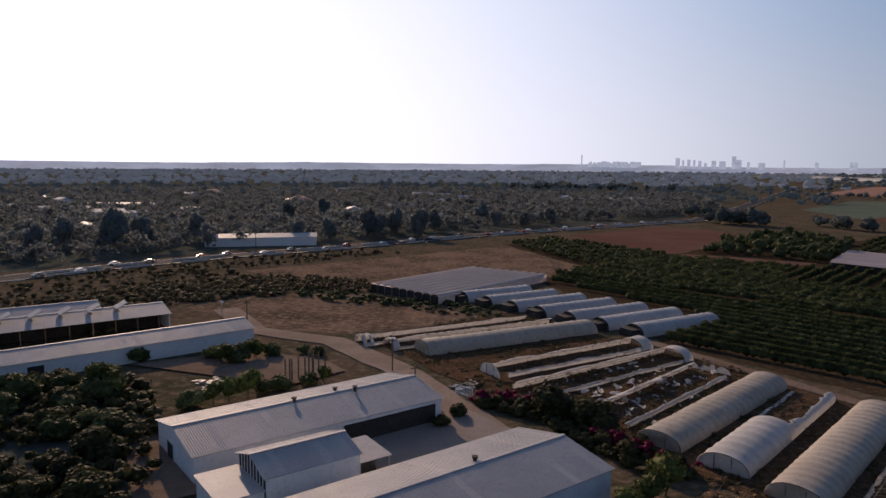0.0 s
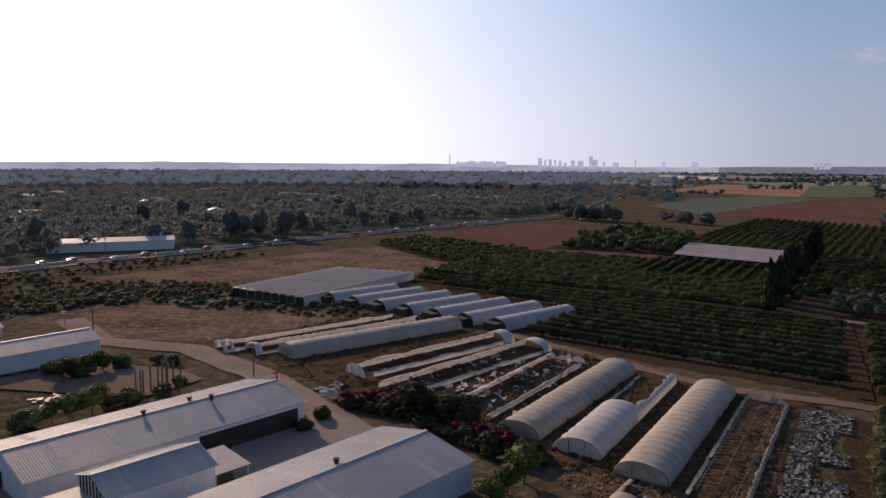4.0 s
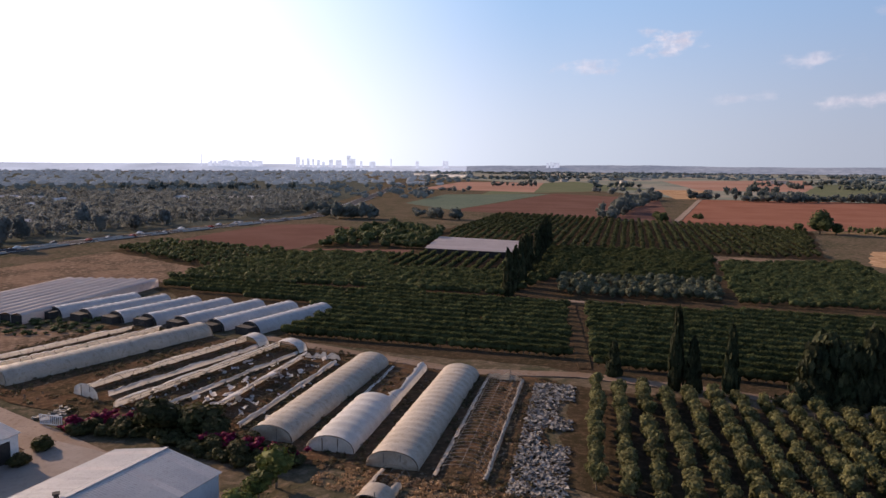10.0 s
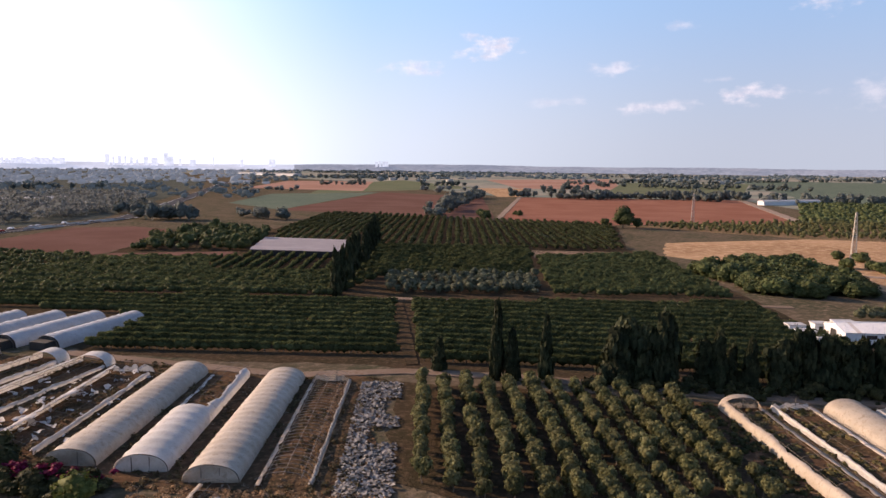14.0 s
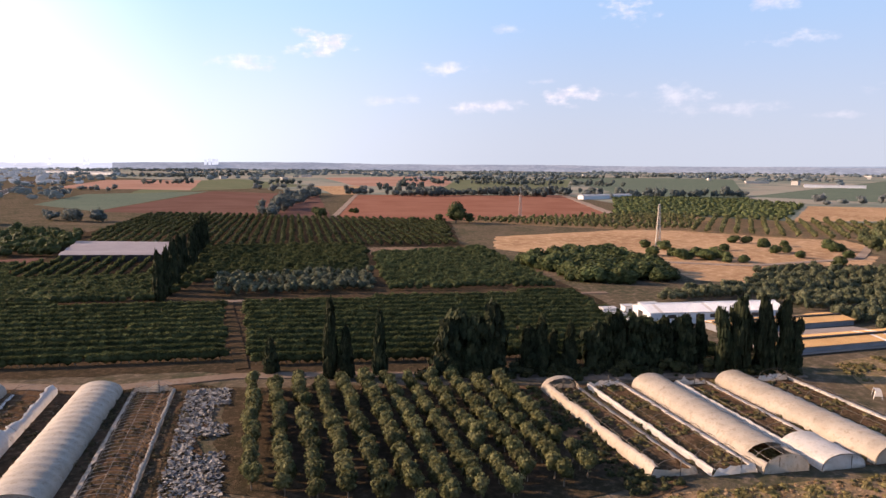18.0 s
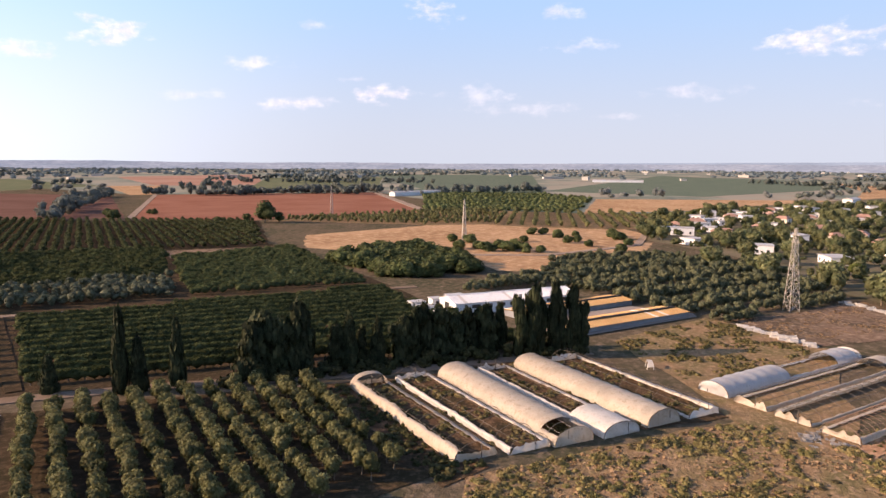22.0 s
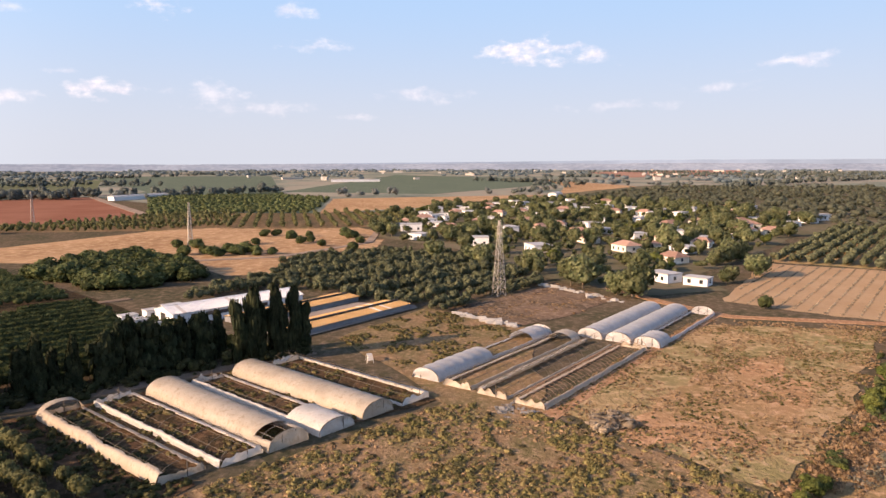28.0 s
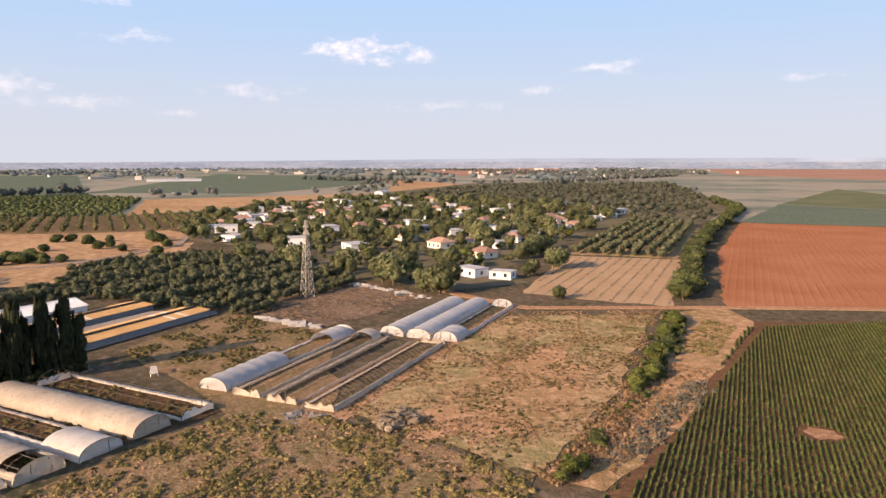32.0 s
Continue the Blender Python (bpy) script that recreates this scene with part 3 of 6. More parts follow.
TREE_BLOCK = [(118, 345), (149, 392), (197, 429), (212, 390), (186, 346), (158, 311)]
ORCHARD_D = [(141, 178), (160, 204), (203, 168), (178, 145)]
ORCHARD_E = [(134, 190), (160, 206), (203, 172), (246, 208), (266, 231), (301, 195), (312, 205), (425, 290), (388, 375), (362, 450), (330, 505), (224, 398), (252, 348), (228, 305), (190, 252)]
ORCHARD_F = [(180, 142), (221, 101), (248, 128), (261, 142), (299, 180), (287, 182), (247, 205), (206, 167)]
TAN = [(303, 175), (354, 205), (444, 162), (470, 120), (476, 46), (436, 26), (374, 24), (311, 57), (326, 90), (296, 128)]
RED_BIG = [(404, 377), (709, 632), (893, 415), (560, 210), (430, 292)]
RED_LEFT = [(316, 566), (645, 849), (676, 671), (404, 384)]


def ragged(pts):
    """A loose outline round the corners, as a dry patch has."""
    cx, cy = sum(p[0] for p in pts) / len(pts), sum(p[1] for p in pts) / len(pts)
    out = []
    for i, (ax, ay) in enumerate(pts):
        bx, by = pts[(i + 1) % len(pts)]
        for j in range(12):
            x, y = ax + (bx - ax) * j / 12, ay + (by - ay) * j / 12
            k = 1 + 0.3 * noise.noise((x * 0.13, y * 0.13, 1.0)) + 0.2 * noise.noise((x * 0.6, y * 0.6, 2.0))
            out.append((cx + (x - cx) * k, cy + (y - cy) * k))
    return out


FIELDS = [
    ("far_plain", [(430, -320), (700, -180), (620, 0), (600, 160), (900, 420), (700, 650), (1000, 1500), (1300, 4550), (4550, 1300), (4500, -1500), (3450, -3000), (1450, -4300), (330, -1500), (350, -500)], M_FARPLAIN, "far hazy patchwork plain"),
    ("wooded_ground", [(-900, 80), (-340, 80), (-240, 175), (-175, 256), (-118, 325), (-62, 372), (4, 434), (85, 496), (168, 560), (262, 740), (370, 930), (650, 1500), (1200, 3800), (-3000, 3800), (-3000, 500)], M_WOODFLOOR, "dark wooded ground beyond the highway"),
    ("bushy_ground", [(-95, 60), (-100, 100), (-75, 130), (-60, 126), (-44, 102), (-38, 78), (-50, 50)], M_WOODFLOOR, "dark bushy ground beside the sheds"),
    ("roadside_scrub", [(-240, 150), (-160, 236), (-118, 285), (-60, 338), (-28, 366), (60, 300), (30, 254), (2, 266), (-34, 228), (-66, 222), (-84, 190), (-120, 150)], M_GROUND, "dark scrubby verge beside the highway"),
    ("dirt_lot", [(-81, 198), (-66, 222), (-30, 224), (-4, 200), (8, 188), (-28, 170), (-49, 172)], M_LOT, "bare trampled tan dirt lot"),
    ("fallow_field", [(-87, 269), (-31, 316), (23, 366), (52, 284), (30, 254), (2, 266), (-34, 228)], M_LOT, "brown fallow field of dry weeds"),
    ("ploughed_field", [(52, 402), (84, 440), (126, 484), (160, 472), (174, 422), (99, 336)], M_REDDULL, "dull red ploughed field"),
    ("orchard_floor", [(49, 160), (96, 107), (160, 25), (198, 70), (222, 94), (300, 180), (310, 200), (425, 285), (388, 380), (362, 455), (330, 510), (224, 405), (198, 432), (148, 396), (104, 338), (90, 338), (46, 404), (20, 368), (50, 290), (26, 258)], M_ORCHSOIL, "bare soil beneath the orchard rows, darkened for their shade"),
    ("soil_strip", [(105, 338), (154, 309), (133, 293), (94, 319)], M_REDDULL, "dull red bare strip between orchards"),
    ("bare_field_strip", [(266, 229), (301, 191), (287, 181), (247, 207)], M_LOT, "bare brown strip between orchards"),
    ("stubble_field", TAN, M_STRAW, "golden dry stubble field"),
    ("stubble_field", [(300, 140), (322, 118), (300, 100), (278, 77), (266, 68), (271, 52), (300, 47), (330, 43), (352, 20), (390, 18), (374, 60), (330, 90)], M_STRAW, "dry tan grassland before the copse"),
    ("red_field", RED_BIG, M_RED, "bare red ploughed field"),
    ("dull_red_field", RED_LEFT, M_REDDULL, "dull red-brown ploughed field"),
    ("green_field", [(320, 575), (330, 699), (477, 883), (640, 852)], M_GREENFIELD, "flat green crop field"),
    ("far_green_field", [(520, 856), (666, 890), (917, 927), (1200, 1500), (833, 1269)], M_PALEGREEN, "pale green far field"),
    ("far_red_field", [(552, 1119), (648, 905), (1029, 1400), (876, 1541)], M_FARRED, "far reddish field"),
    ("far_red_field", [(972, 869), (1100, 734), (2000, 1386), (1472, 1449)], M_FARRED, "far reddish field"),
    ("far_green_field", [(910, 640), (986, 460), (1830, 840), (1585, 1060)], M_PALEGREEN, "pale green far field"),
    ("sand_patch", [(690, 655), (712, 634), (985, 860), (920, 925)], M_STRAW, "pale sandy field corner"),
    ("far_crop_field", [(900, 400), (1057, 415), (2349, 1137), (2394, 536), (951, 192), (850, 311)], M_GREENFIELD, "wide green far crop field"),
    ("far_crop_field", [(1046, 212), (2587, 128), (2041, -226), (1456, -280), (960, -10)], M_GREENFIELD, "wide green far crop field"),
    ("pale_field", [(594, 86), (828, -169), (933, -167), (841, 109)], M_STRAW, "pale tan harvested field"),
    ("pale_field", [(930, -172), (1277, -247), (1818, -290), (921, -423), (735, -172)], M_STRAW, "pale tan harvested field"),
    ("green_plot", [(734, -168), (822, -313), (927, -292), (829, -170)], M_GREENFIELD, "green vegetable plot beside the village"),
    ("olive_floor", [(430, 280), (442, 162), (474, 122), (597, 154), (565, 214)], M_SCRUB, "weedy soil below olive rows"),
    ("olive_floor", [(457, 127), (455, 64), (474, 2), (611, 0), (594, 88), (596, 154)], M_SCRUB, "weedy soil below olive rows"),
    ("far_orchard_floor", [(560, 212), (600, 156), (596, 90), (838, 112), (938, 190), (900, 320), (880, 343)], M_GREENFIELD, "dense green far orchard"),
    ("far_red_field", [(3321, -736), (4500, -1950), (2452, -1117), (2012, -546)], M_FARRED, "far reddish field"),
    ("far_red_field", [(1254, -1325), (1919, -1422), (3300, -2300), (3000, -3200)], M_FARRED, "far reddish field"),
    ("grid_field", [(214, -95), (294, -144), (270, -186), (183, -128)], M_STRAWDULL, "straw-coloured field with regular planting rows"),
    ("olive_floor", [(298, -148), (272, -186), (406, -289), (452, -268)], M_DRYFIELD, "dry grass below olive rows"),
    ("red_ploughed_field", [(178, -141), (282, -213), (418, -327), (320, -460), (120, -330), (164, -190)], M_REDNEAR, "bright red ploughed field"),
    ("dark_green_field", [(419, -328), (588, -500), (496, -532), (369, -398)], M_GREENFIELD, "dark green crop strip"),
    ("pale_green_strip", [(590, -503), (720, -655), (889, -851), (722, -770), (498, -534)], M_PALEGREEN, "pale green crop strip"),
    ("crop_field", [(162, -138), (126, -101), (106, -82), (85, -56), (62, -46), (80, -140), (140, -250), (154, -171)], M_CROPSOIL, "red-brown soil of the row-crop field"),
    ("dry_field", [(184, -79), (176, -118), (150, -98), (119, -76), (93, -51), (124, -28), (160, -56)], M_DRYFIELD, "dry reddish weedy field"),
    ("dry_verge", [(92, -51), (103, -64), (121, -80.5), (136.5, -92.5), (157, -108.5), (176, -120), (180, -142), (162, -138), (126, -101), (106, -82), (86, -57)], M_DRYGRASS, "dry tan verge beside the hedge"),
    ("dry_patch", ragged([(110.7, -37.1), (133.0, -50.9), (149.0, -65.5), (150.8, -79.2), (132.5, -77.6), (113.6, -65.5), (105.2, -53.8), (102.5, -43.9)]), M_DRYGRASS, "bare orange-tan patch in dry field"),
    ("rubble_plot", [(207, -12), (219, -28), (249, -50), (219, -64), (196, -46), (184, -31)], M_LOT, "dry brown rubble-edged plot"),
    ("weedy_field", [(120, -27), (92, -50), (60, -30), (66, 18), (92, 24), (126, -10), (142, -3), (172, 14), (206, -6), (182, -32)], M_SCRUB, "weedy scrub field with low green bushes"),
    ("village_ground", [(402, 22), (520, 40), (700, -10), (1300, -400), (1300, -820), (560, -430), (420, -300), (400, -212), (312, -148), (262, -104), (232, -104), (222, -70), (262, -48), (300, -22), (345, -20)], M_GARDENSOIL, "dry garden ground of the village"),
    ("grove_floor", [(59, 71), (87, 103), (120, 61), (91, 28), (70, 40)], M_ORCHSOIL, "olive grove soil, darkened for tree shade"),
    # Darker soil laid here to paint the cypress row's shade.
    ("dark_scrub_strip", [(88, 26), (119, 61), (124, 55), (96, 22)], M_PLOT, "scrubby strip beside the olive grove, darkened for tree shade"),
    ("tunnel_plot", [(-24, 166), (14, 198), (86, 106), (52, 66), (27, 98), (0, 132)], M_PLOT, "weedy soil between plastic tunnels"),
    ("green_weeds", [(95, 30), (121, 57), (158, 20), (128, -9)], M_PLOT, "weedy soil in derelict tunnels"),
]


def rough_edge(pts):
    """The outline with many small bends, as field edges have."""
    out = []
    for i, (ax, ay) in enumerate(pts):
        bx, by = pts[(i + 1) % len(pts)]
        d = math.hypot(bx - ax, by - ay)
        k = max(1, min(24, int(d / 5)))
        wob = min(1.3, d * 0.03)
        for j in range(k):
            f = j / k
            o = wob * noise.noise((ax + (bx - ax) * f * 0.9, ay * 0.3 + by * 0.2, j * 0.6)) * 1.6 if j else 0.0
            out.append((ax + (bx - ax) * f - (by - ay) / d * o, ay + (by - ay) * f + (bx - ax) / d * o))
    return out


for i, (name, pts, mat, label) in enumerate(FIELDS):
    polygon(name, rough_edge(pts), 0.03 + 0.002 * i, mat, label, "field")

ribbon("dirt_track", [(44, 166), (51, 154), (73.5, 119.5), (92, 107.5), (105.6, 91), (116, 76), (127.4, 57.4), (160, 18)], 3.6, 0.22, M_DUST, "pale dirt track between orchard and tunnels", "track")
ribbon("orchard_path", [(96, 110), (124.2, 149.1), (135, 164), (139, 169)], 2.8, 0.23, M_ORCHSOIL, "pale dirt path through the orchard", "path")
ribbon("cross_track", [(32, 263), (62, 236), (127, 177), (139, 169), (176, 126.5), (212, 95.5), (222, 84)], 3.2, 0.24, M_DUST, "pale dirt cross track", "track")
ribbon("farm_road", [(-69, 197), (-53, 172), (-45, 168), (-31, 162), (-14.2, 141), (-2.4, 120), (4.5, 107), (10, 100)], 7.0, 0.25, M_TRACK, "dusty farm road past the sheds", "road")
polygon("yard", [(-13, 96), (-14, 104), (-3, 114.5), (1, 116), (12, 102), (7, 100), (-10, 85)], 0.30, M_YARD, "worn concrete farmyard", "yard")
polygon("bare_yard", [(-33, 128), (-70, 140), (-48, 152), (-30, 146), (-24, 138)], 0.29, M_DUST, "grey dusty yard between sheds", "yard")
polygon("bare_strip", [(-50, 98), (-44, 102), (-33, 84), (-40, 80)], 0.28, M_DUST, "bare soil strip beside the shed", "ground")
ribbon("field_track", [(240, -66), (214, -76), (193.5, -88), (189, -104.7), (182.7, -129.4), (178.7, -144.8), (166.4, -183), (120, -320)], 4.0, 0.125, M_ORANGEDIRT, "pale dirt field track", "track")
ribbon("field_edge_path", [(118, -26), (160, -57), (197, -86)], 3.2, 0.12, M_ORANGEDIRT, "narrow bare path beside tunnels", "path")
ribbon("hill_track", [(893, 417), (565, 214)], 9.0, 0.28, M_TRACK, "pale track over the red field", "track")
ribbon("field_divide", [(404, 380), (712, 634)], 5.0, 0.285, M_TRACK, "pale track between red fields", "track")
ribbon("stubble_track", [(297, 120), (318, 60), (374, 25), (440, 25), (474, 0)], 4.0, 0.29, M_TRACK, "pale track round the stubble field", "track")
HIGHWAY = [(-330, 60), (-230, 160), (-165, 243), (-141, 275), (-107, 310), (-53, 357), (12, 420), (90, 480), (178, 545), (277, 717), (385, 913), (700, 1500)]
ribbon("highway", HIGHWAY, 15.0, 0.35, M_ASPHALT, "grey two-lane highway", "road")


def beside_highway(off):
    line = []
    for i, (x, y) in enumerate(HIGHWAY):
        ax, ay = HIGHWAY[max(0, i - 1)]
        bx, by = HIGHWAY[min(len(HIGHWAY) - 1, i + 1)]
        d = math.hypot(bx - ax, by - ay)
        line.append((x - (by - ay) / d * off, y + (bx - ax) / d * off))
    return line


for off in (-6.6, 6.6):
    ribbon("road_line", beside_highway(off), 0.35, 0.37, M_PAINT, "pale line along the highway", "road marking")
# pale concrete barriers in lengths along both edges and the middle
for off in (-7.9, 0.0):
    for k, ((ax, ay), (bx, by)) in enumerate(zip(beside_highway(off)[1:9], beside_highway(off)[2:9])):
        run = math.dist((ax, ay), (bx, by))
        ob = thing("road_barrier", "pale concrete barrier along the highway", "barrier", "highway barriers", at=(ax, ay, 0.3), turn=math.atan2(-(bx - ax), by - ay))
        for q in [q for q in range(int(run / 12)) if (q * 7 + k * 3) % 5 < 3]:
            part("barrier_length", mesh("barrier_length", [(x, y, z) for y in (q * 12.0, q * 12.0 + 11.4) for x, z in ((-0.3, 0), (-0.12, 0.9), (0.12, 0.9), (0.3, 0))], [(0, 1, 2, 3), (7, 6, 5, 4), (0, 4, 5, 1), (1, 5, 6, 2), (2, 6, 7, 3)], M_CONCRETE), ob)


# ---- plastic tunnels ----
def arch(width, height, t):
    """A point of the arch, t from 0 to 1."""
    a = math.pi * t
    return -math.cos(a) * width / 2, height * max(0.0, math.sin(a)) ** 0.75


HOOPS = {}


def hoop_mesh(width, height, mat):
    key = (width, height, mat.name)
    if key not in HOOPS:
        s = Soup()
        rim = []
        for i in range(15):
            x, z = arch(width, height, i / 14)
            ax, az = arch(width, height, max(0, i - 0.5) / 14)
            bx, bz = arch(width, height, min(14, i + 0.5) / 14)
            d = math.hypot(bx - ax, bz - az)
            ox, oz = -(bz - az) / d * 0.024, (bx - ax) / d * 0.024
            rim.append([(x + ox, -0.024, z + oz), (x + ox, 0.024, z + oz), (x - ox, 0.024, z - oz), (x - ox, -0.024, z - oz), (x + ox, -0.024, z + oz)])
        s.sheet(rim)
        HOOPS[key] = s.done("hoop", mat)
    return HOOPS[key]


def tunnel(front, back, width, height, cover=(), skirts=(), ends="", plastic=None, hoop=None, gap=2.2, label="", seed=0, group="plastic tunnels", ragged=1.0):
    """An arched plastic tunnel from front to back. cover: covered stretches, in metres from the front. skirts: strips of plastic left on a
    side: side (-1, 1), from, to, height. ends: f and b for closed ends. p, q: torn low ends. ragged: how uneven the strips are."""
    plastic, hoop = plastic or M_PLASTIC, hoop or M_HOOP
    r = random.Random(seed)
    dx, dy = back[0] - front[0], back[1] - front[1]
    length = math.hypot(dx, dy)
    ob = thing("plastic_tunnel", label, "greenhouse", group, at=(*front, 0), turn=math.atan2(-dx, dy))
    count = max(2, round(length / gap))
    for i in range(count + 1):
        y = length * i / count
        part("hoop", hoop_mesh(width, height, hoop), ob, place=Matrix.Translation((r.uniform(-0.05, 0.05), y, 0)) @ Matrix.Rotation(r.gauss(0, 0.012), 4, "Y"))
    for t in (0.25, 0.5, 0.75):
        x, z = arch(width, height, t)
        x, z = x * 0.9, z * 0.9 - 0.1
        part("purlin", Soup().bar((x, 0, z), (x, length, z), 0.025).done("purlin", hoop), ob)
    for a, b in cover:
        n = max(3, int((b - a) / 0.44))
        grid = []
        for i in range(n + 1):
            y = a + (b - a) * i / n
            wave = abs(math.sin(math.pi * y * count / length))
            row = []
            for j in range(17):
                x, z = arch(width + 0.2, height + 0.1, j / 16)
                k = 1 - 0.055 * wave * math.sin(math.pi * j / 16) ** 0.5 + noise.noise((x * 0.5 + seed * 7, y * 0.5, z)) * 0.02
                row.append((x * k, y, max(0.02, z * k - 0.0)))
            grid.append(row)
        part("plastic_cover", Soup().sheet(grid).done("plastic_cover", plastic, True), ob)
    for side, a, b, high in skirts:
        n = max(3, int((b - a) / 0.8))
        grid = []
        for i in range(n + 1):
            y = a + (b - a) * i / n
            top = high * (0.9 + ragged * (0.32 * noise.noise((y * 0.16 + seed, side * 3.0, 1.0)) + 0.2 * noise.noise((y * 0.9, seed, 4.0))))
            top = max(0.15, min(top, height * 0.97))
            row = []
            for j in range(7):
                z = top * j / 6
                q = min(1.0, (z / height)) ** (1 / 0.75)
                x = (width / 2 + 0.08) * math.cos(math.asin(q)) + 0.10 * noise.noise((y * 0.9, z * 1.5, seed + side))
                row.append((side * x, y, z + 0.01))
            # a frayed fold hanging over at the top
            x, _, z = row[-1]
            fold = 0.5 + 0.4 * noise.noise((y * 0.5, seed + 9.0, side))
            row.append((x - side * fold, y, max(0.05, z - 0.25 * fold + 0.1 * noise.noise((y, seed, 2.0)))))
            grid.append(row)
        part("side_curtain", Soup().sheet(grid).done("side_curtain", plastic, True), ob)
    for end in ends:
        if end in "pq":
            # a low torn end curtain with a gap for the way in
            y = -0.05 if end == "p" else length + 0.05
            grid = []
            for i in range(17):
                x = -width / 2 + width * i / 16
                full = height * max(0.0, 1 - (2 * x / width) ** 2) ** 0.5
                top = min(full, 1.15 + (0.9 * noise.noise((x * 0.8, seed + y, 2.0)) + 0.5 * noise.noise((x * 2.3, seed, y))) * min(1.0, ragged * 1.6))
                grid.append([(x, y + (0.55 * noise.noise((x * 0.6, k * 0.4, seed)) + 0.25 * noise.noise((x * 1.9, k, seed))) * min(1, k), max(0.02, top * k / 3)) for k in range(4)])
            part("end_curtain", Soup().sheet(grid).done("end_curtain", plastic, True), ob)
            part("end_post", Soup().bar((0.9, y, 0), (0.9, y, 2.2), 0.06).done("end_post", hoop), ob)
            continue
        y = -0.06 if end == "f" else length + 0.06
        grid = []
        for i in range(17):
            x, z = arch(width, height, i / 16)
            grid.append([(x, y + 0.5 * noise.noise((x * 0.55, k * 0.5, seed + 3.0)) * min(1, k, 4 - k) + 0.12 * noise.noise((x * 1.7, k * 0.9, seed)), z * k / 4) for k in range(5)])
        part("end_wall", Soup().sheet(grid).done("end_wall", plastic, True), ob)
        for x in (-1.2, 1.2):
            part("end_post", Soup().bar((x, y, 0), (x, y, height * 0.86), 0.05).done("end_post", hoop), ob)
    return ob


COVERED = "cream plastic-covered arched growing tunnel"
BARE = "derelict bare-hooped tunnel with torn plastic skirts"
GROUP_T = "tunnels beside the farm sheds"
# the three tall cream tunnels and the wrecked ones beside them
tunnel((29.2, 102.2), (58.8, 133.8), 7.3, 2.5, cover=[(0, 43.3)], ends="fb", label=COVERED, seed=1, group=GROUP_T)
tunnel((35.9, 94.0), (64.8, 127.4), 7.2, 2.5, cover=[(0, 20.5)], skirts=[(1, 20, 43, 1.9), (-1, 24, 43, 0.5)], ends="f", plastic=M_WHITEPLASTIC, label="half-covered tunnel with white plastic torn off", seed=2, group=GROUP_T, gap=2.8, hoop=M_DARKHOOP)
tunnel((41.6, 84.8), (71.1, 117.9), 7.4, 2.5, cover=[(0, 44.3)], ends="fb", label=COVERED, seed=3, group=GROUP_T)
tunnel((48.0, 77.3), (77.3, 111.2), 7.2, 2.3, skirts=[(1, 0, 44.5, 0.75), (-1, 0, 44.5, 0.6)], ends="q", label="bare steel-hooped tunnel with low torn skirts", seed=4, group=GROUP_T, gap=1.3)
# Paler plastic on these wrecks also stands for sun on the skirts.
tunnel((23.2, 112.2), (50.7, 141.8), 8.4, 2.4, skirts=[(1, 0, 38, 0.9), (-1, 0, 39, 2.0)], ends="q", plastic=M_WHITEPLASTIC, label=BARE, seed=5, group=GROUP_T, gap=6.0, hoop=M_DARKHOOP)
tunnel((11.5, 125.2), (47.6, 153), 7.4, 2.5, skirts=[(1, 2, 42, 0.9), (-1, 0, 43, 2.0)], cover=[(42.4, 45.4)], plastic=M_WHITEPLASTIC, label=BARE, seed=6, group=GROUP_T, gap=6.0, hoop=M_DARKHOOP)
tunnel((5.3, 137.2), (41.6, 161.6), 6.8, 2.5, skirts=[(1, 2, 40, 1.1), (-1, 1, 40, 1.7)], cover=[(40.2, 43.6)], ends="f", plastic=M_WHITEPLASTIC, label=BARE, seed=7, group=GROUP_T, gap=6.0, hoop=M_DARKHOOP)
tunnel((-9.5, 153.6), (31.7, 176.8), 7.4, 2.9, cover=[(0, 47)], ends="fb", label=COVERED, seed=8, group=GROUP_T)
tunnel((-17.3, 157), (24.5, 181.8), 5.6, 2.3, skirts=[(1, 0, 48, 0.9), (-1, 0, 48, 1.7)], cover=[(0, 1.6)], plastic=M_WHITEPLASTIC, label=BARE, seed=9, group=GROUP_T, gap=5.0, hoop=M_DARKHOOP)
tunnel((-24.6, 160), (19, 186.5), 5.6, 2.3, skirts=[(1, 0, 50, 0.8), (-1, 0, 50, 1.5)], cover=[(0, 0.9), (1.8, 2.6)], plastic=M_WHITEPLASTIC, label=BARE, seed=10, group=GROUP_T, gap=5.0, hoop=M_DARKHOOP)
# seven pale tunnels in a row
for i in range(7):
    a, b = (-1 + 7.15 * i, 214.5 - 7.0 * i), (20.5 + 7.6 * i, 228 - 6.75 * i)
    pale = tunnel(a, b, 6.6, 2.9, cover=[(0.6, math.dist(a, b))], ends="b", plastic=M_GREYPLASTIC, label="pale grey plastic tunnel with a dark open front", seed=20 + i, group="row of pale tunnels")
    # Dark arch and box stand for shade in the tunnel's open front.
    part("front_net", Soup().sheet([[(x, 0.55, 0.02), (x, 0.55, z)] for x, z in (arch(6.5, 2.85, k / 12) for k in range(13))]).done("front_net", M_DARK), pale, "dark sheet for the shade in the open front")
    part("porch", Soup().box(-2.2, -2.2, 0.05, 2.2, 0.5, 1.9).done("porch", M_DARK), pale, "dark box for the shade at the open front")
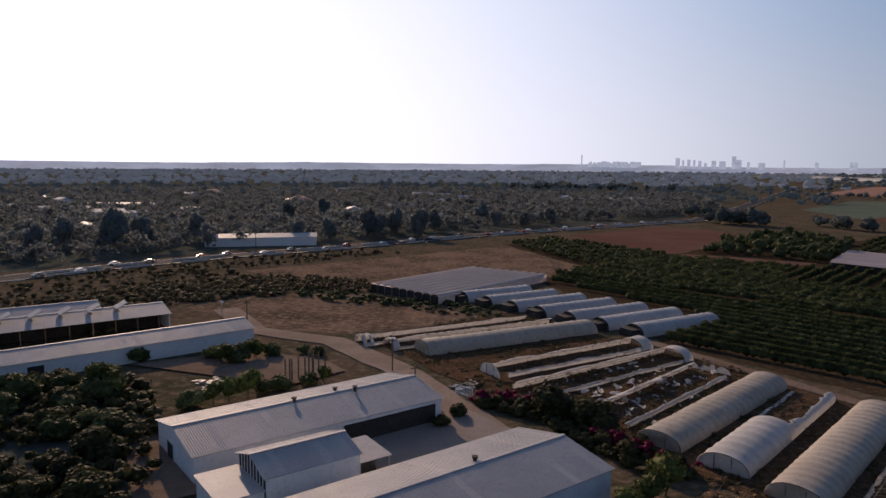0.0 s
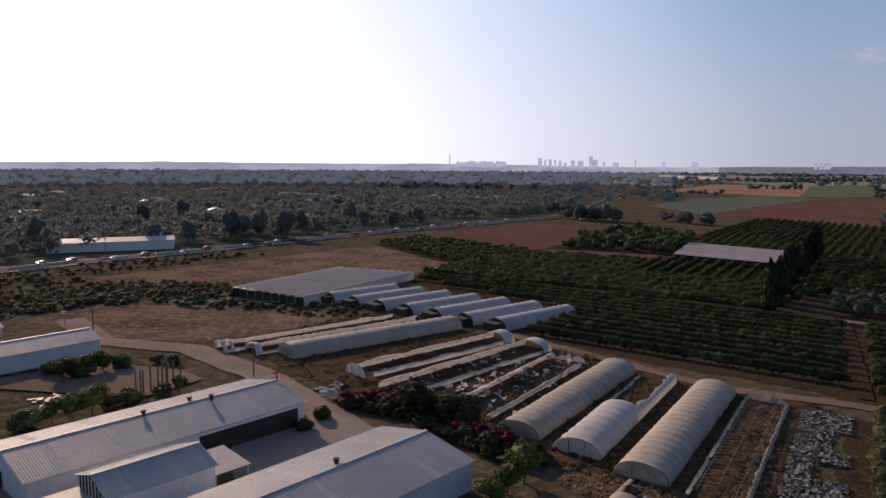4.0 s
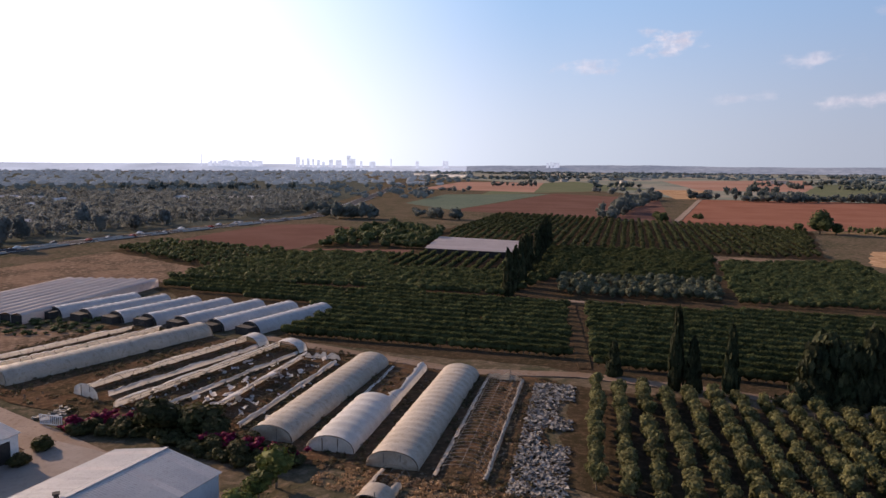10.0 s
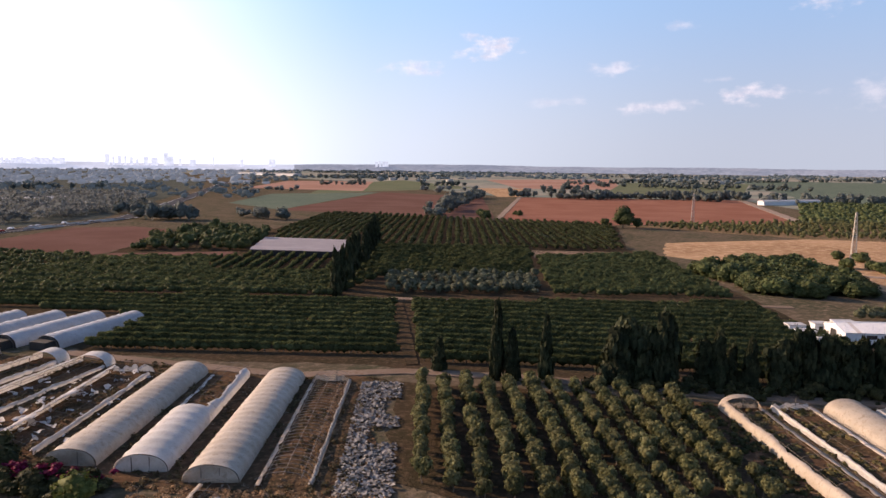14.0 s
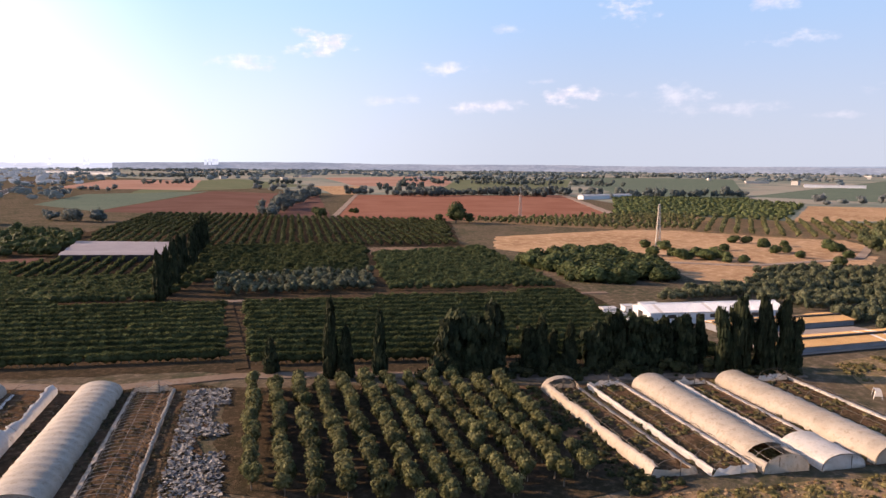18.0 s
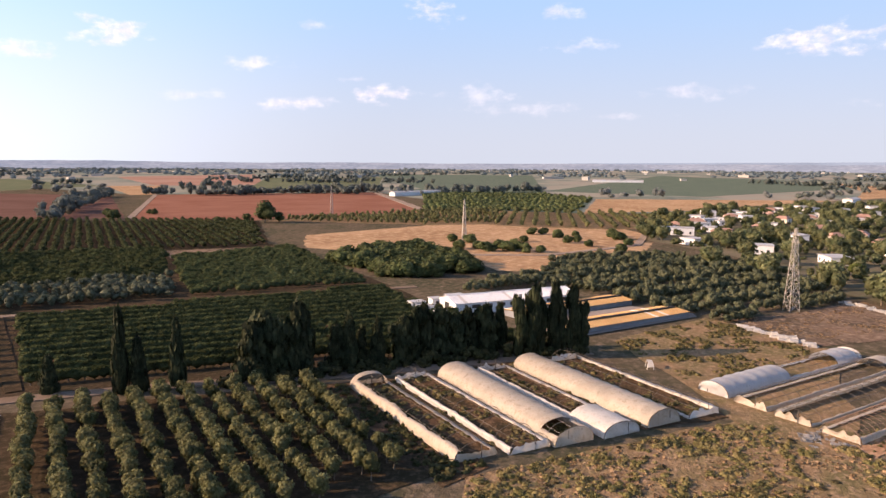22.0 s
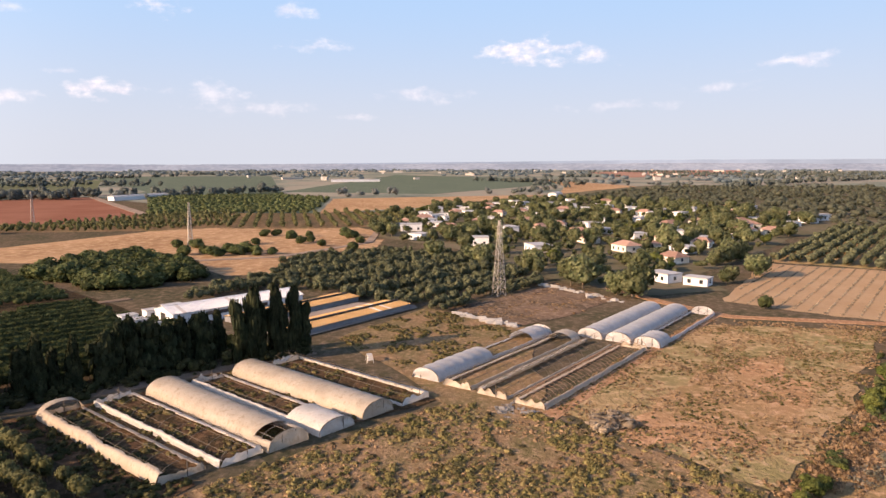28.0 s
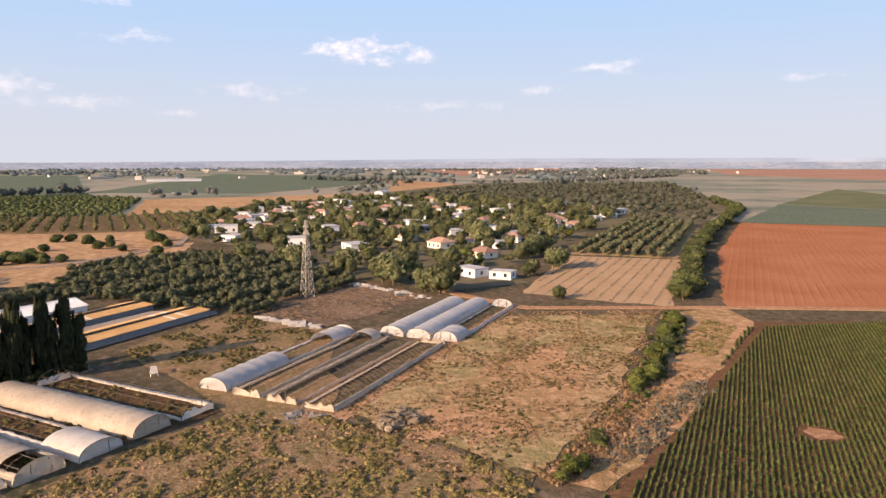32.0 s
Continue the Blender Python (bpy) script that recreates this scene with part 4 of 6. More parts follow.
# six tunnels behind the cypresses
SPEC = [
    ((98, 24.6), (122.4, 53.3), "derelict tunnel frame with a tall white side wall", [(36.2, 37.6)], [(-1, 0, 37, 1.9), (1, 0, 37, 0.7)], "pq", M_PLASTIC),
    ((103.6, 18.2), (128.6, 47), "derelict tunnel frame with white plastic skirts", [], [(-1, 0, 38, 1.1), (1, 0, 38, 0.9)], "pq", M_WHITEPLASTIC),
    ((108.4, 12.6), (134, 40.3), "cream plastic tunnel torn open near its end", [(4.2, 37.7)], [(-1, 0, 4.4, 1.7), (1, 0, 4.4, 2.1)], "fb", M_PLASTIC),
    ((114.2, 6.4), (139.5, 34.2), "mostly bare tunnel with one white covered end", [(0, 8.5)], [(-1, 8, 37.5, 1.3), (1, 8, 37.5, 0.8)], "fq", M_WHITEPLASTIC),
    ((120.8, 0.6), (145.3, 28.2), "cream plastic-covered arched growing tunnel", [(0, 37)], [], "fb", M_PLASTIC),
    ((127.3, -5.4), (151.6, 22), "bare tunnel frame with low white skirts", [], [(-1, 0, 36.6, 0.6), (1, 0, 36.6, 1.0)], "pq", M_WHITEPLASTIC),
]
for i, (a, b, label, cover, skirts, ends, plastic) in enumerate(SPEC):
    tunnel(a, b, 6.9, 2.1 if i == 3 else 2.6, cover, skirts, ends, plastic, M_HOOP if i in (2, 4) else M_DARKHOOP, 2.6 if i in (2, 4) else 4.2, label, 30 + i, "tunnels behind the cypress row", 0.55)
# the far double block of small tunnels
H_DIR = (0.796, -0.605)
SPEC = [
    (79.0, 115.5, 161, "low tunnel half covered in grey plastic", [(0, 19), (36, 44)], [(1, 0, 45, 0.8), (-1, 18, 45, 0.5)], "fb", M_GREYPLASTIC),
    (71.3, 115, 161, "low tunnel of bare dull hoops", [(41, 45)], [(1, 0, 45, 0.9), (-1, 0, 45, 0.7)], "p", M_PLASTIC),
    (63.5, 114.5, 161, "collapsed low tunnel with plastic strips", [], [(-1, 0, 45, 1.2), (1, 0, 45, 0.5)], "p", M_PLASTIC),
    (55.7, 114, 161, "low tunnel of bare rusty hoops", [], [(1, 0, 46, 1.0), (-1, 0, 46, 0.5)], "pq", M_PLASTIC),
    (67.6, 164, 204, "low tunnel covered in ribbed grey plastic", [(0, 40)], [], "fb", M_GREYPLASTIC),
    (60.6, 164, 205, "low tunnel covered in ribbed grey plastic", [(0, 41)], [], "fb", M_GREYPLASTIC),
    (53.8, 164, 206, "low bare tunnel with one plastic end", [(0, 7)], [(1, 7, 42, 0.9), (-1, 7, 42, 0.6)], "fb", M_GREYPLASTIC),
]
for i, (n, a, b, label, cover, skirts, ends, plastic) in enumerate(SPEC):
    p, q = [(s * H_DIR[0] + n * 0.605, s * H_DIR[1] + n * 0.796) for s in (a, b)]
    tunnel(p, q, 6.2, 2.3, cover, skirts, ends, plastic, M_RUST if i == 3 else M_DARKHOOP, 1.5 if i == 3 else 3.2, label, 40 + i, "low tunnels in the weedy field", 0.6)

tunnel((34.5, 76.0), (41.0, 82.5), 4.2, 1.6, skirts=[(-1, 0, 9, 1.1), (1, 0, 6, 1.0)], cover=[(0, 3.6)], ends="p", hoop=M_HOOP, gap=3.0, label="small ruined hoop tunnel with torn cover", seed=50, group=GROUP_T)
# flattened tunnel: heap of torn grey sheets
s = Soup()
for i in range(3000):
    u, v = rng.random(), rng.uniform(-0.5, 0.5)
    x, y = 54.0 + 30.0 * u + v * 5.6, 68.5 + 35.8 * u - v * 5.0
    if 0.36 < u < 0.5 and v > -0.1 or 0.62 < u < 0.8 and v > 0.15:
        continue
    a, e, z = 0.86 + rng.choice((0, 1.57)) + rng.gauss(0, 0.3), rng.uniform(0.12, 0.55), rng.uniform(0.1, 0.5)
    t = [rng.uniform(-0.18, 0.18) for _ in range(4)]
    pts = [(x + math.cos(a + k * math.pi / 2) * e * rng.uniform(0.5, 1.0), y + math.sin(a + k * math.pi / 2) * e * rng.uniform(0.5, 1.0), max(0.15, z + t[k])) for k in range(4)]
    k = len(s.v)
    s.v += pts + [(p[0], p[1], p[2] - 0.05) for p in pts]
    s.f += [(k, k + 1, k + 2), (k, k + 2, k + 3), (k + 4, k + 6, k + 5), (k + 4, k + 7, k + 6), (k, k + 4, k + 5, k + 1), (k + 2, k + 6, k + 7, k + 3)]
tagged(new("collapsed_sheeting", s.done("collapsed_sheeting", M_TIN)), "collapsed tunnel covered in torn grey-white sheeting", "debris", kind="stuff")


# ---- net houses ----
def net_house(a, b, c, d, height, spans, label, seed, net, arch_up, dark=0):
    """A flat multi-span net house over the corners a, b (near side), c, d (far side): ridges run from near to far."""
    ob = thing("net_house", label, "greenhouse", at=(*a, 0))
    a, b, c, d = [Vector((*p, 0)) for p in (a, b, c, d)]
    o = a.copy()

    def at(u, v, z):
        p = (a.lerp(b, u)).lerp(d.lerp(c, u), v) - o
        return (p.x, p.y, z)
    for i in range(spans):
        grid = []
        for k in range(9):
            u = (i + k / 8) / spans
            z = height + arch_up * math.sin(math.pi * k / 8)
            grid.append([at(u, v / 8, z + 0.06 * noise.noise((u * 20, v * 0.9, seed))) for v in range(9)])
        part("roof_span", Soup().sheet(grid).done("roof_span", net, True), ob)
        for v in (0.0, 1.0):
            part("post", Soup().bar(at(i / spans, v, 0), at(i / spans, v, height), 0.07).done("post", M_STEEL), ob)
    for k, ((u0, v0), (u1, v1)) in enumerate((((0, 0), (1, 0)), ((1, 0), (1, 1)), ((0, 0), (0, 1)), ((0, 1), (1, 1)))):
        grid = [[at(u0 + (u1 - u0) * q / 20, v0 + (v1 - v0) * q / 20, z * height / 3 + (0.05 if z == 0 else 0)) for z in range(4)] for q in range(21)]
        part("net_wall", Soup().sheet(grid).done("net_wall", M_DARK if k == dark else net), ob)
    return ob


net_house((-31, 229), (-7.8, 207.5), (29.8, 252.5), (2, 269), 2.5, 9, "wide low net house with ridged grey roof spans", 1, M_NET, 0.55)
net_house((183, 338), (151, 293), (181, 257), (211, 297), 2.8, 4, "low net house with grey roof among orchards", 2, M_NETDULL, 0.5, dark=1)


# ---- sheds ----
PANELS = {}


def panel_mesh(slope, mat):
    """A ribbed roof sheet one metre wide, running down x from the ridge."""
    key = (round(slope, 3), mat.name)
    if key not in PANELS:
        prof = [(0, 0), (0.10, 0), (0.13, 0.05), (0.17, 0.05), (0.20, 0), (0.43, 0), (0.46, 0.05), (0.50, 0.05), (0.53, 0), (0.76, 0), (0.79, 0.05), (0.83, 0.05), (0.86, 0), (0.995, 0)]
        s = Soup().sheet([[(0, y, z) for y, z in prof], [(slope, y, z) for y, z in prof]])
        s.sheet([[(slope, y, z - 0.06) for y, z in prof[::13]], [(0, y, z - 0.06) for y, z in prof[::13]]])
        PANELS[key] = s.done("roof_sheet", mat)
    return PANELS[key]


def shed(front, back, width, wall, ridge, label, roof=None, walls=None, doors=(), windows=(), open_sides="", over=0.4, name="shed", group=""):
    """A gabled shed; y runs from front to back, x across. doors, windows: side (l, r, f, b), place along it, width, height, sill."""
    roof, walls = roof or M_ROOF, walls or M_WALLW
    dx, dy = back[0] - front[0], back[1] - front[1]
    length, half = math.hypot(dx, dy), width / 2
    ob = thing(name, label, "shed", group, at=(*front, 0), turn=math.atan2(-dx, dy))
    for side, x in (("l", -half), ("r", half)):
        if side in open_sides:
            for i in range(int(length / 5) + 1):
                part("post", Soup().box(x - 0.12, i * 5 - 0.12, 0, x + 0.12, i * 5 + 0.12, wall).done("post", M_RUST), ob)
            # Near-black slab stands for the shade inside the open side.
            part("inner_wall", Soup().box(-0.1, 0.3, 0, 0.1, length - 0.3, wall).done("inner_wall", M_DARK), ob)
        else:
            part("side_wall", Soup().box(x - 0.1, 0, 0, x + 0.1, length, wall).done("side_wall", walls), ob)
    for y, tag in ((0.0, "f"), (length, "b")):
        t = 0.1 if tag == "f" else -0.1
        outline = [(-half + 0.1, 0), (half - 0.1, 0), (half - 0.1, wall), (0, ridge - 0.05), (-half + 0.1, wall)]
        v = [(x, y, z) for x, z in outline] + [(x, y + 2 * t, z) for x, z in outline]
        f = [(0, 1, 2, 3, 4), (9, 8, 7, 6, 5)] + [(i, i + 5, (i + 1) % 5 + 5, (i + 1) % 5) for i in range(5)]
        # An open gable is a near-black sheet painting the shade within.
        part("gable_wall", mesh("gable_wall", v, f, M_DARK if tag in open_sides else walls), ob)
    rise = ridge - wall
    slope = math.hypot(half + over, rise * (half + over) / half)
    tilt = math.atan2(rise, half)
    n = int(length + 2 * over)
    me = panel_mesh(slope, roof)
    for i in range(n):
        y = -over + i * (length + 2 * over) / n
        me = panel_mesh(slope, roof if rng.random() > 0.1 else M_ROOFOLD)
        part("roof_sheet", me, ob, place=Matrix.Translation((0, y, ridge + 0.06)) @ Matrix.Rotation(tilt, 4, "Y"))
        part("roof_sheet", me, ob, place=Matrix.Translation((0, y + 0.995, ridge + 0.06)) @ Matrix.Rotation(math.pi, 4, "Z") @ Matrix.Rotation(tilt, 4, "Y"))
    part("ridge_cap", Soup().box(-0.3, -over, ridge + 0.05, 0.3, length + over, ridge + 0.14).done("ridge_cap", roof), ob)
    for kind, some in (("door", doors), ("window", windows)):
        for side, at, wide, high, sill in some:
            m = M_DARK if kind == "door" else M_GLASS
            if side in "lr":
                x = (-half - 0.14) if side == "l" else (half + 0.14)
                s, fr = Soup().box(x - 0.05, at - wide / 2, sill, x + 0.05, at + wide / 2, sill + high), Soup()
                for y in (at - wide / 2, at + wide / 2):
                    fr.box(x - 0.08, y - 0.06, sill, x + 0.08, y + 0.06, sill + high)
                fr.box(x - 0.08, at - wide / 2, sill + high, x + 0.08, at + wide / 2, sill + high + 0.1)
            else:
                y = -0.06 if side == "f" else length + 0.06
                s, fr = Soup().box(at - wide / 2, y - 0.05, sill, at + wide / 2, y + 0.05, sill + high), Soup()
                for x in (at - wide / 2, at + wide / 2):
                    fr.box(x - 0.06, y - 0.08, sill, x + 0.06, y + 0.08, sill + high)
                fr.box(at - wide / 2, y - 0.08, sill + high, at + wide / 2, y + 0.08, sill + high + 0.1)
            p = part(kind, s.done(kind, m), ob)
            part("frame", fr.done("frame", walls), p)
    return ob


GROUP_S = "farm sheds round the yard"
# The 17 m door is a near-black panel for the shaded open side.
shed((-40.2, 92.8), (-8.8, 117.9), 16.4, 4.0, 5.6, "long white metal-roofed farm shed beside the yard", doors=[("r", 30.5, 17, 3.3, 0), ("f", -2, 3, 2.6, 0)], windows=[("r", 8, 1.4, 1, 1.6), ("r", 14, 1.4, 1, 1.6)], group=GROUP_S)
shed((-19.2, 65.4), (13.4, 92.0), 16.8, 4.0, 5.6, "long white metal-roofed shed with pale blue gable", walls=M_WALLB, windows=[("b", 4.5, 1.6, 1.2, 1.6), ("b", -3, 1.6, 1.2, 1.6)], doors=[("b", 0.6, 2.2, 2.4, 0)], group=GROUP_S)
for x, y, z in ((-17.5, 109.2, 5.7), (-20.8, 109.5, 5.3), (-26, 103.6, 5.55), (1.5, 83.4, 5.4)):
    o = thing("roof_vent", "dark metal vent pipe on a shed roof", "vent", "roof vents", at=(x, y, z))
    part("pipe", Soup().bar((0, 0, -0.2), (0, 0, 0.6), 0.18).done("pipe", M_DARK), o)
    part("cowl", Soup().box(-0.38, -0.38, 0.6, 0.38, 0.38, 0.75).done("cowl", M_DARK), o)
hall = shed((-26.2, 82.6), (-16.2, 90.4), 9.0, 4.8, 6.2, "small taller white hall between the sheds", open_sides="f", group=GROUP_S)
for i in range(9):
    part("truss_bar", Soup().box(-4.0 + i, -0.25, 3.4, -3.9 + i, -0.15, 4.85 + 1.25 * (1 - abs(i - 4) / 4.3)).done("truss_bar", M_WALLW), hall)
annex = thing("annex", "low white lean-to annex with metal roof", "shed", at=(-30.6, 79.2, 0), turn=math.atan2(-0.79, 0.613))
part("wall", Soup().box(-4.4, 0, 0, 4.4, 5.4, 3.1).done("wall", M_WALLW), annex)
part("roof", Soup().box(-4.6, -0.3, 3.1, 4.6, 5.5, 3.25).done("roof", M_ROOF), annex)
lean = thing("awning", "grey corrugated yard awning on thin posts", "awning", at=(-15.8, 90.9, 0), turn=math.atan2(-0.79, 0.613))
for i in range(5):
    part("roof_sheet", panel_mesh(7.2, M_ROOFOLD), lean, place=Matrix.Translation((-3.4, i * 1.0, 3.3)) @ Matrix.Rotation(0.06, 4, "Y"))
for x, y in ((-3.2, 0.2), (3.4, 0.2), (-3.2, 4.7), (3.4, 4.7), (0, 4.7)):
    part("post", Soup().box(x - 0.08, y - 0.08, 0, x + 0.08, y + 0.08, 2.82 if x > 2 else 3.0).done("post", M_STEEL), lean)
shed((-109.6, 114.7), (-53.4, 164.3), 12.0, 3.6, 5.0, "very long white poultry shed with a plain wall", doors=[("r", 30, 3, 2.6, 0), ("b", 1, 2.6, 2.6, 0)], group=GROUP_S)
barn = shed((-128, 138.5), (-79, 177.6), 15.0, 4.2, 5.8, "open-sided barn with roof ventilators", roof=M_ROOFOLD, open_sides="r", group=GROUP_S)
for i in range(6):
    y = 20 + i * 6.2
    v = part("roof_ventilator", Soup().box(-1.9, 0, -0.12, 1.9, 2.9, 0.12).done("roof_ventilator", M_ROOF), barn, place=Matrix.Translation((2.6, y, 6.1)) @ Matrix.Rotation(0.5, 4, "X"))
    part("support", Soup().box(-1.7, 0.1, -0.9, 1.7, 0.3, -0.1).done("support", M_RUST), v)
shed((-140, 150), (-98, 181), 10.0, 4.0, 5.4, "weathered metal-roofed barn behind others", roof=M_ROOFOLD, group=GROUP_S)
white = shed((188.8, 61.2), (216, 33.5), 11.0, 3.2, 4.5, "long white packing shed behind the cypresses", roof=M_WALLW, windows=[("r", 6 + 4 * i, 2.6, 1.0, 1.6) for i in range(8)], doors=[("f", 0, 3, 2.8, 0)], group="packing sheds")
for i, (a, b) in enumerate((((175.0, 28.0), (208.5, 1.8)), ((181.5, 34.0), (212.0, 10.0)), ((188, 42.5), (220, 17.5)))):
    if i != 1:
        low = shed(a, b, 8.8, 1.5, 2.0, "low ochre-roofed livestock shed with grey sides", roof=M_ORANGE, walls=M_GREYSIDE, group="packing sheds")
        part("ridge_vent", Soup().box(-0.45, 0.3, 2.0, 0.45, math.dist(a, b) - 0.3, 2.32).done("ridge_vent", M_DARK), low, "dark open ridge vent")
polygon("pale_apron", [(170, 24), (183, 40), (214, 14), (210, -3), (206, -4)], 0.31, M_YARD, "pale concrete apron beside low sheds", "yard")
for i, (x, y, a, b, h) in enumerate(((184, 66, 4, 3, 2.2), (188, 70, 4, 3, 2.4), (181, 61, 3, 3, 2.0), (193.5, 66.5, 3, 3, 2.6), (198, 62, 5, 4, 3.0))):
    o = thing("outbuilding", "small white flat-roofed outbuilding", "building", "outbuildings beside the packing shed", at=(x, y, 0), turn=-0.78)
    part("wall", Soup().box(-a / 2, -b / 2, 0, a / 2, b / 2, h).done("wall", M_WALLW), o)
    part("roof", Soup().box(-a / 2 - 0.2, -b / 2 - 0.2, h, a / 2 + 0.2, b / 2 + 0.2, h + 0.2).done("roof", M_ROOF), o)
    part("door", Soup().box(-0.5, -b / 2 - 0.05, 0, 0.5, -b / 2 + 0.05, 2.0).done("door", M_DARK), o)


# ---- pylons ----
def pylon(x, y, height, base, label, bars=0.09, arms=()):
    ob = thing("pylon", label, "pylon", "power masts", at=(x, y, 0), turn=0.5)
    levels = max(5, int(height / 2.6))

    def half(z):
        return base / 2 * (1 - z / height) + 0.28
    for cx, cy in ((1, 1), (-1, 1), (-1, -1), (1, -1)):
        part("leg", Soup().bar((cx * half(0), cy * half(0), 0), (cx * half(height), cy * half(height), height), bars).done("leg", M_PYLON), ob)
    for (ax, ay), (bx, by) in (((1, 1), (-1, 1)), ((-1, 1), (-1, -1)), ((-1, -1), (1, -1)), ((1, -1), (1, 1))):
        for k in range(levels):
            z0, z1 = height * k / levels, height * (k + 1) / levels
            part("brace", Soup().bar((ax * half(z0), ay * half(z0), z0), (bx * half(z1), by * half(z1), z1), bars * 0.55).done("brace", M_PYLON), ob)
            part("brace", Soup().bar((bx * half(z0), by * half(z0), z0), (ax * half(z1), ay * half(z1), z1), bars * 0.55).done("brace", M_PYLON), ob)
            part("crossbar", Soup().bar((ax * half(z1), ay * half(z1), z1), (bx * half(z1), by * half(z1), z1), bars * 0.5).done("crossbar", M_PYLON), ob)
    for z, reach in arms:
        part("cross_arm", Soup().bar((-reach, 0, z), (reach, 0, z), bars).bar((-reach, 0, z), (0, 0, z + 0.8), bars * 0.6).bar((reach, 0, z), (0, 0, z + 0.8), bars * 0.6).done("cross_arm", M_PYLON), ob)
    return ob


pylon(225.2, -29.0, 23.5, 2.6, "tall grey lattice steel pylon beside olive trees", 0.06, arms=((21.5, 1.6), (19.5, 2.0)))
pylon(359.5, 112.5, 22.0, 1.8, "slim lattice mast in the stubble field", 0.09)
pylon(489, 263, 23.0, 1.8, "slim lattice mast at the red field", 0.10)

# ---- trees: olive grove, cypress row, orchards ----
OLIVE = tree_kind(range(100, 108), M_OLIVE, 1.55, 1.45, 2.05, 6, 60, 0.20, (1.9, 0.14))
CITRUS = tree_kind(range(110, 116), M_CITRUS, 1.25, 1.2, 1.3, 4, 50, 0.15, (1.2, 0.10), flat=True)
CYPRESS = tree_kind(range(120, 126), M_CYPRESS, 1.2, 6.0, 6.4, 15, 160, 0.3, (5.0, 0.2), cone=0.66)
SHAGGY = tree_kind(range(126, 130), M_CYPRESS, 1.7, 6.0, 6.4, 12, 170, 0.36, (5.0, 0.2), cone=0.45)
PINE = tree_kind(range(130, 134), M_CYPRESS, 1.75, 5.4, 6.6, 9, 170, 0.38, (6.5, 0.22), cone=0.25)
BROAD = tree_kind(range(140, 146), M_WOOD, 3.0, 2.7, 2.9, 9, 70, 0.32, (2.6, 0.22))
BUSH = tree_kind(range(170, 176), M_WOOD, 2.6, 1.9, 1.5, 9, 95, 0.36, (1.6, 0.16))
DARKBUSH = tree_kind(range(190, 196), M_THICKET, 2.6, 1.9, 1.5, 8, 80, 0.34, (1.6, 0.16))
GARDEN = tree_kind(range(180, 186), M_GARDEN, 3.0, 2.8, 3.0, 9, 70, 0.34, (3.0, 0.22))
TALL = tree_kind(range(200, 204), M_HAZELEAVES, 3.0, 2.8, 2.9, 10, 80, 0.34, (2.6, 0.22))
YELLOW = tree_kind(range(150, 153), M_YELLOW, 2.6, 2.0, 2.6, 7, 70, 0.28, (2.2, 0.18))

GROVE = [(60.0, 69.5), (87, 101.5), (117.5, 61.5), (90.5, 31.5), (70, 44)]
for x, y, sc in rows_in(GROVE, (0.65, 0.76), 3.9, 2.45, 0.3, 0.03, 5, (0.8, 1.02)):
    plant("olive_tree", OLIVE, x, y, sc, "small round grey-green olive tree", "tree", "olive grove beside the tunnels", 1.2)
for x, y, wide, h in ((97.9, 103.7, 1.0, 6.0), (102.5, 92, 0.95, 13.4), (104.3, 89.5, 1.0, 8.8), (109.6, 85.6, 0.9, 11.2)):
    plant("cypress_tree", CYPRESS, x, y, wide, "tall dark narrow cypress tree", "tree", "cypress row along the track", h / 12.4 / wide)
# the row, tree by tree: place and height
ROW = [(117.3, 76.6, 7.1), (118.7, 75.2, 9.8), (120.2, 73.5, 10.9), (122.3, 71.3, 9.8), (124.4, 69.0, 12.5), (129.7, 63.4, 8.0), (131.3, 61.7, 9.6), (133.3, 59.6, 6.8), (135.2, 57.4, 8.4), (139.5, 53.3, 10.0), (141.3, 51.7, 11.6), (143.3, 49.8, 12.3), (145.8, 47.5, 11.0), (148.5, 45.0, 9.7), (151.7, 42.1, 10.2), (153.6, 40.3, 10.7), (156.9, 37.4, 10.6)]
for x, y, h in ROW:
    wide = rng.uniform(0.9, 1.3)
    plant("cypress_tree", SHAGGY if rng.random() < 0.65 else CYPRESS, x + rng.gauss(0, 0.4), y + rng.gauss(0, 0.4), wide, "dark ragged cypress of the windbreak row", "tree", "cypress row along the track", h / 12.4 / wide * (0.84 if x > 138 else 1.0))
for x, y, h in ((150.6, 31.4, 0.6), (152.4, 29.0, 0.7), (154.3, 27.4, 0.55), (155.6, 24.8, 0.7), (157.0, 23.6, 0.5), (158.2, 21.4, 0.66), (159.4, 19.4, 0.5)):
    plant("pine_tree", PINE, x, y, h, "dark shaggy evergreen tree with open crown", "tree", "evergreens at the row's end", 1.65)
for i in range(16):
    f = i / 15
    plant("cypress_tree", CYPRESS, 127.5 + 97 * f + rng.gauss(0, 0.6), 185 + 110 * f + rng.gauss(0, 0.6), 1.25, "dark windbreak cypress in the orchard", "tree", "windbreak cypresses", rng.uniform(0.75, 1.0))

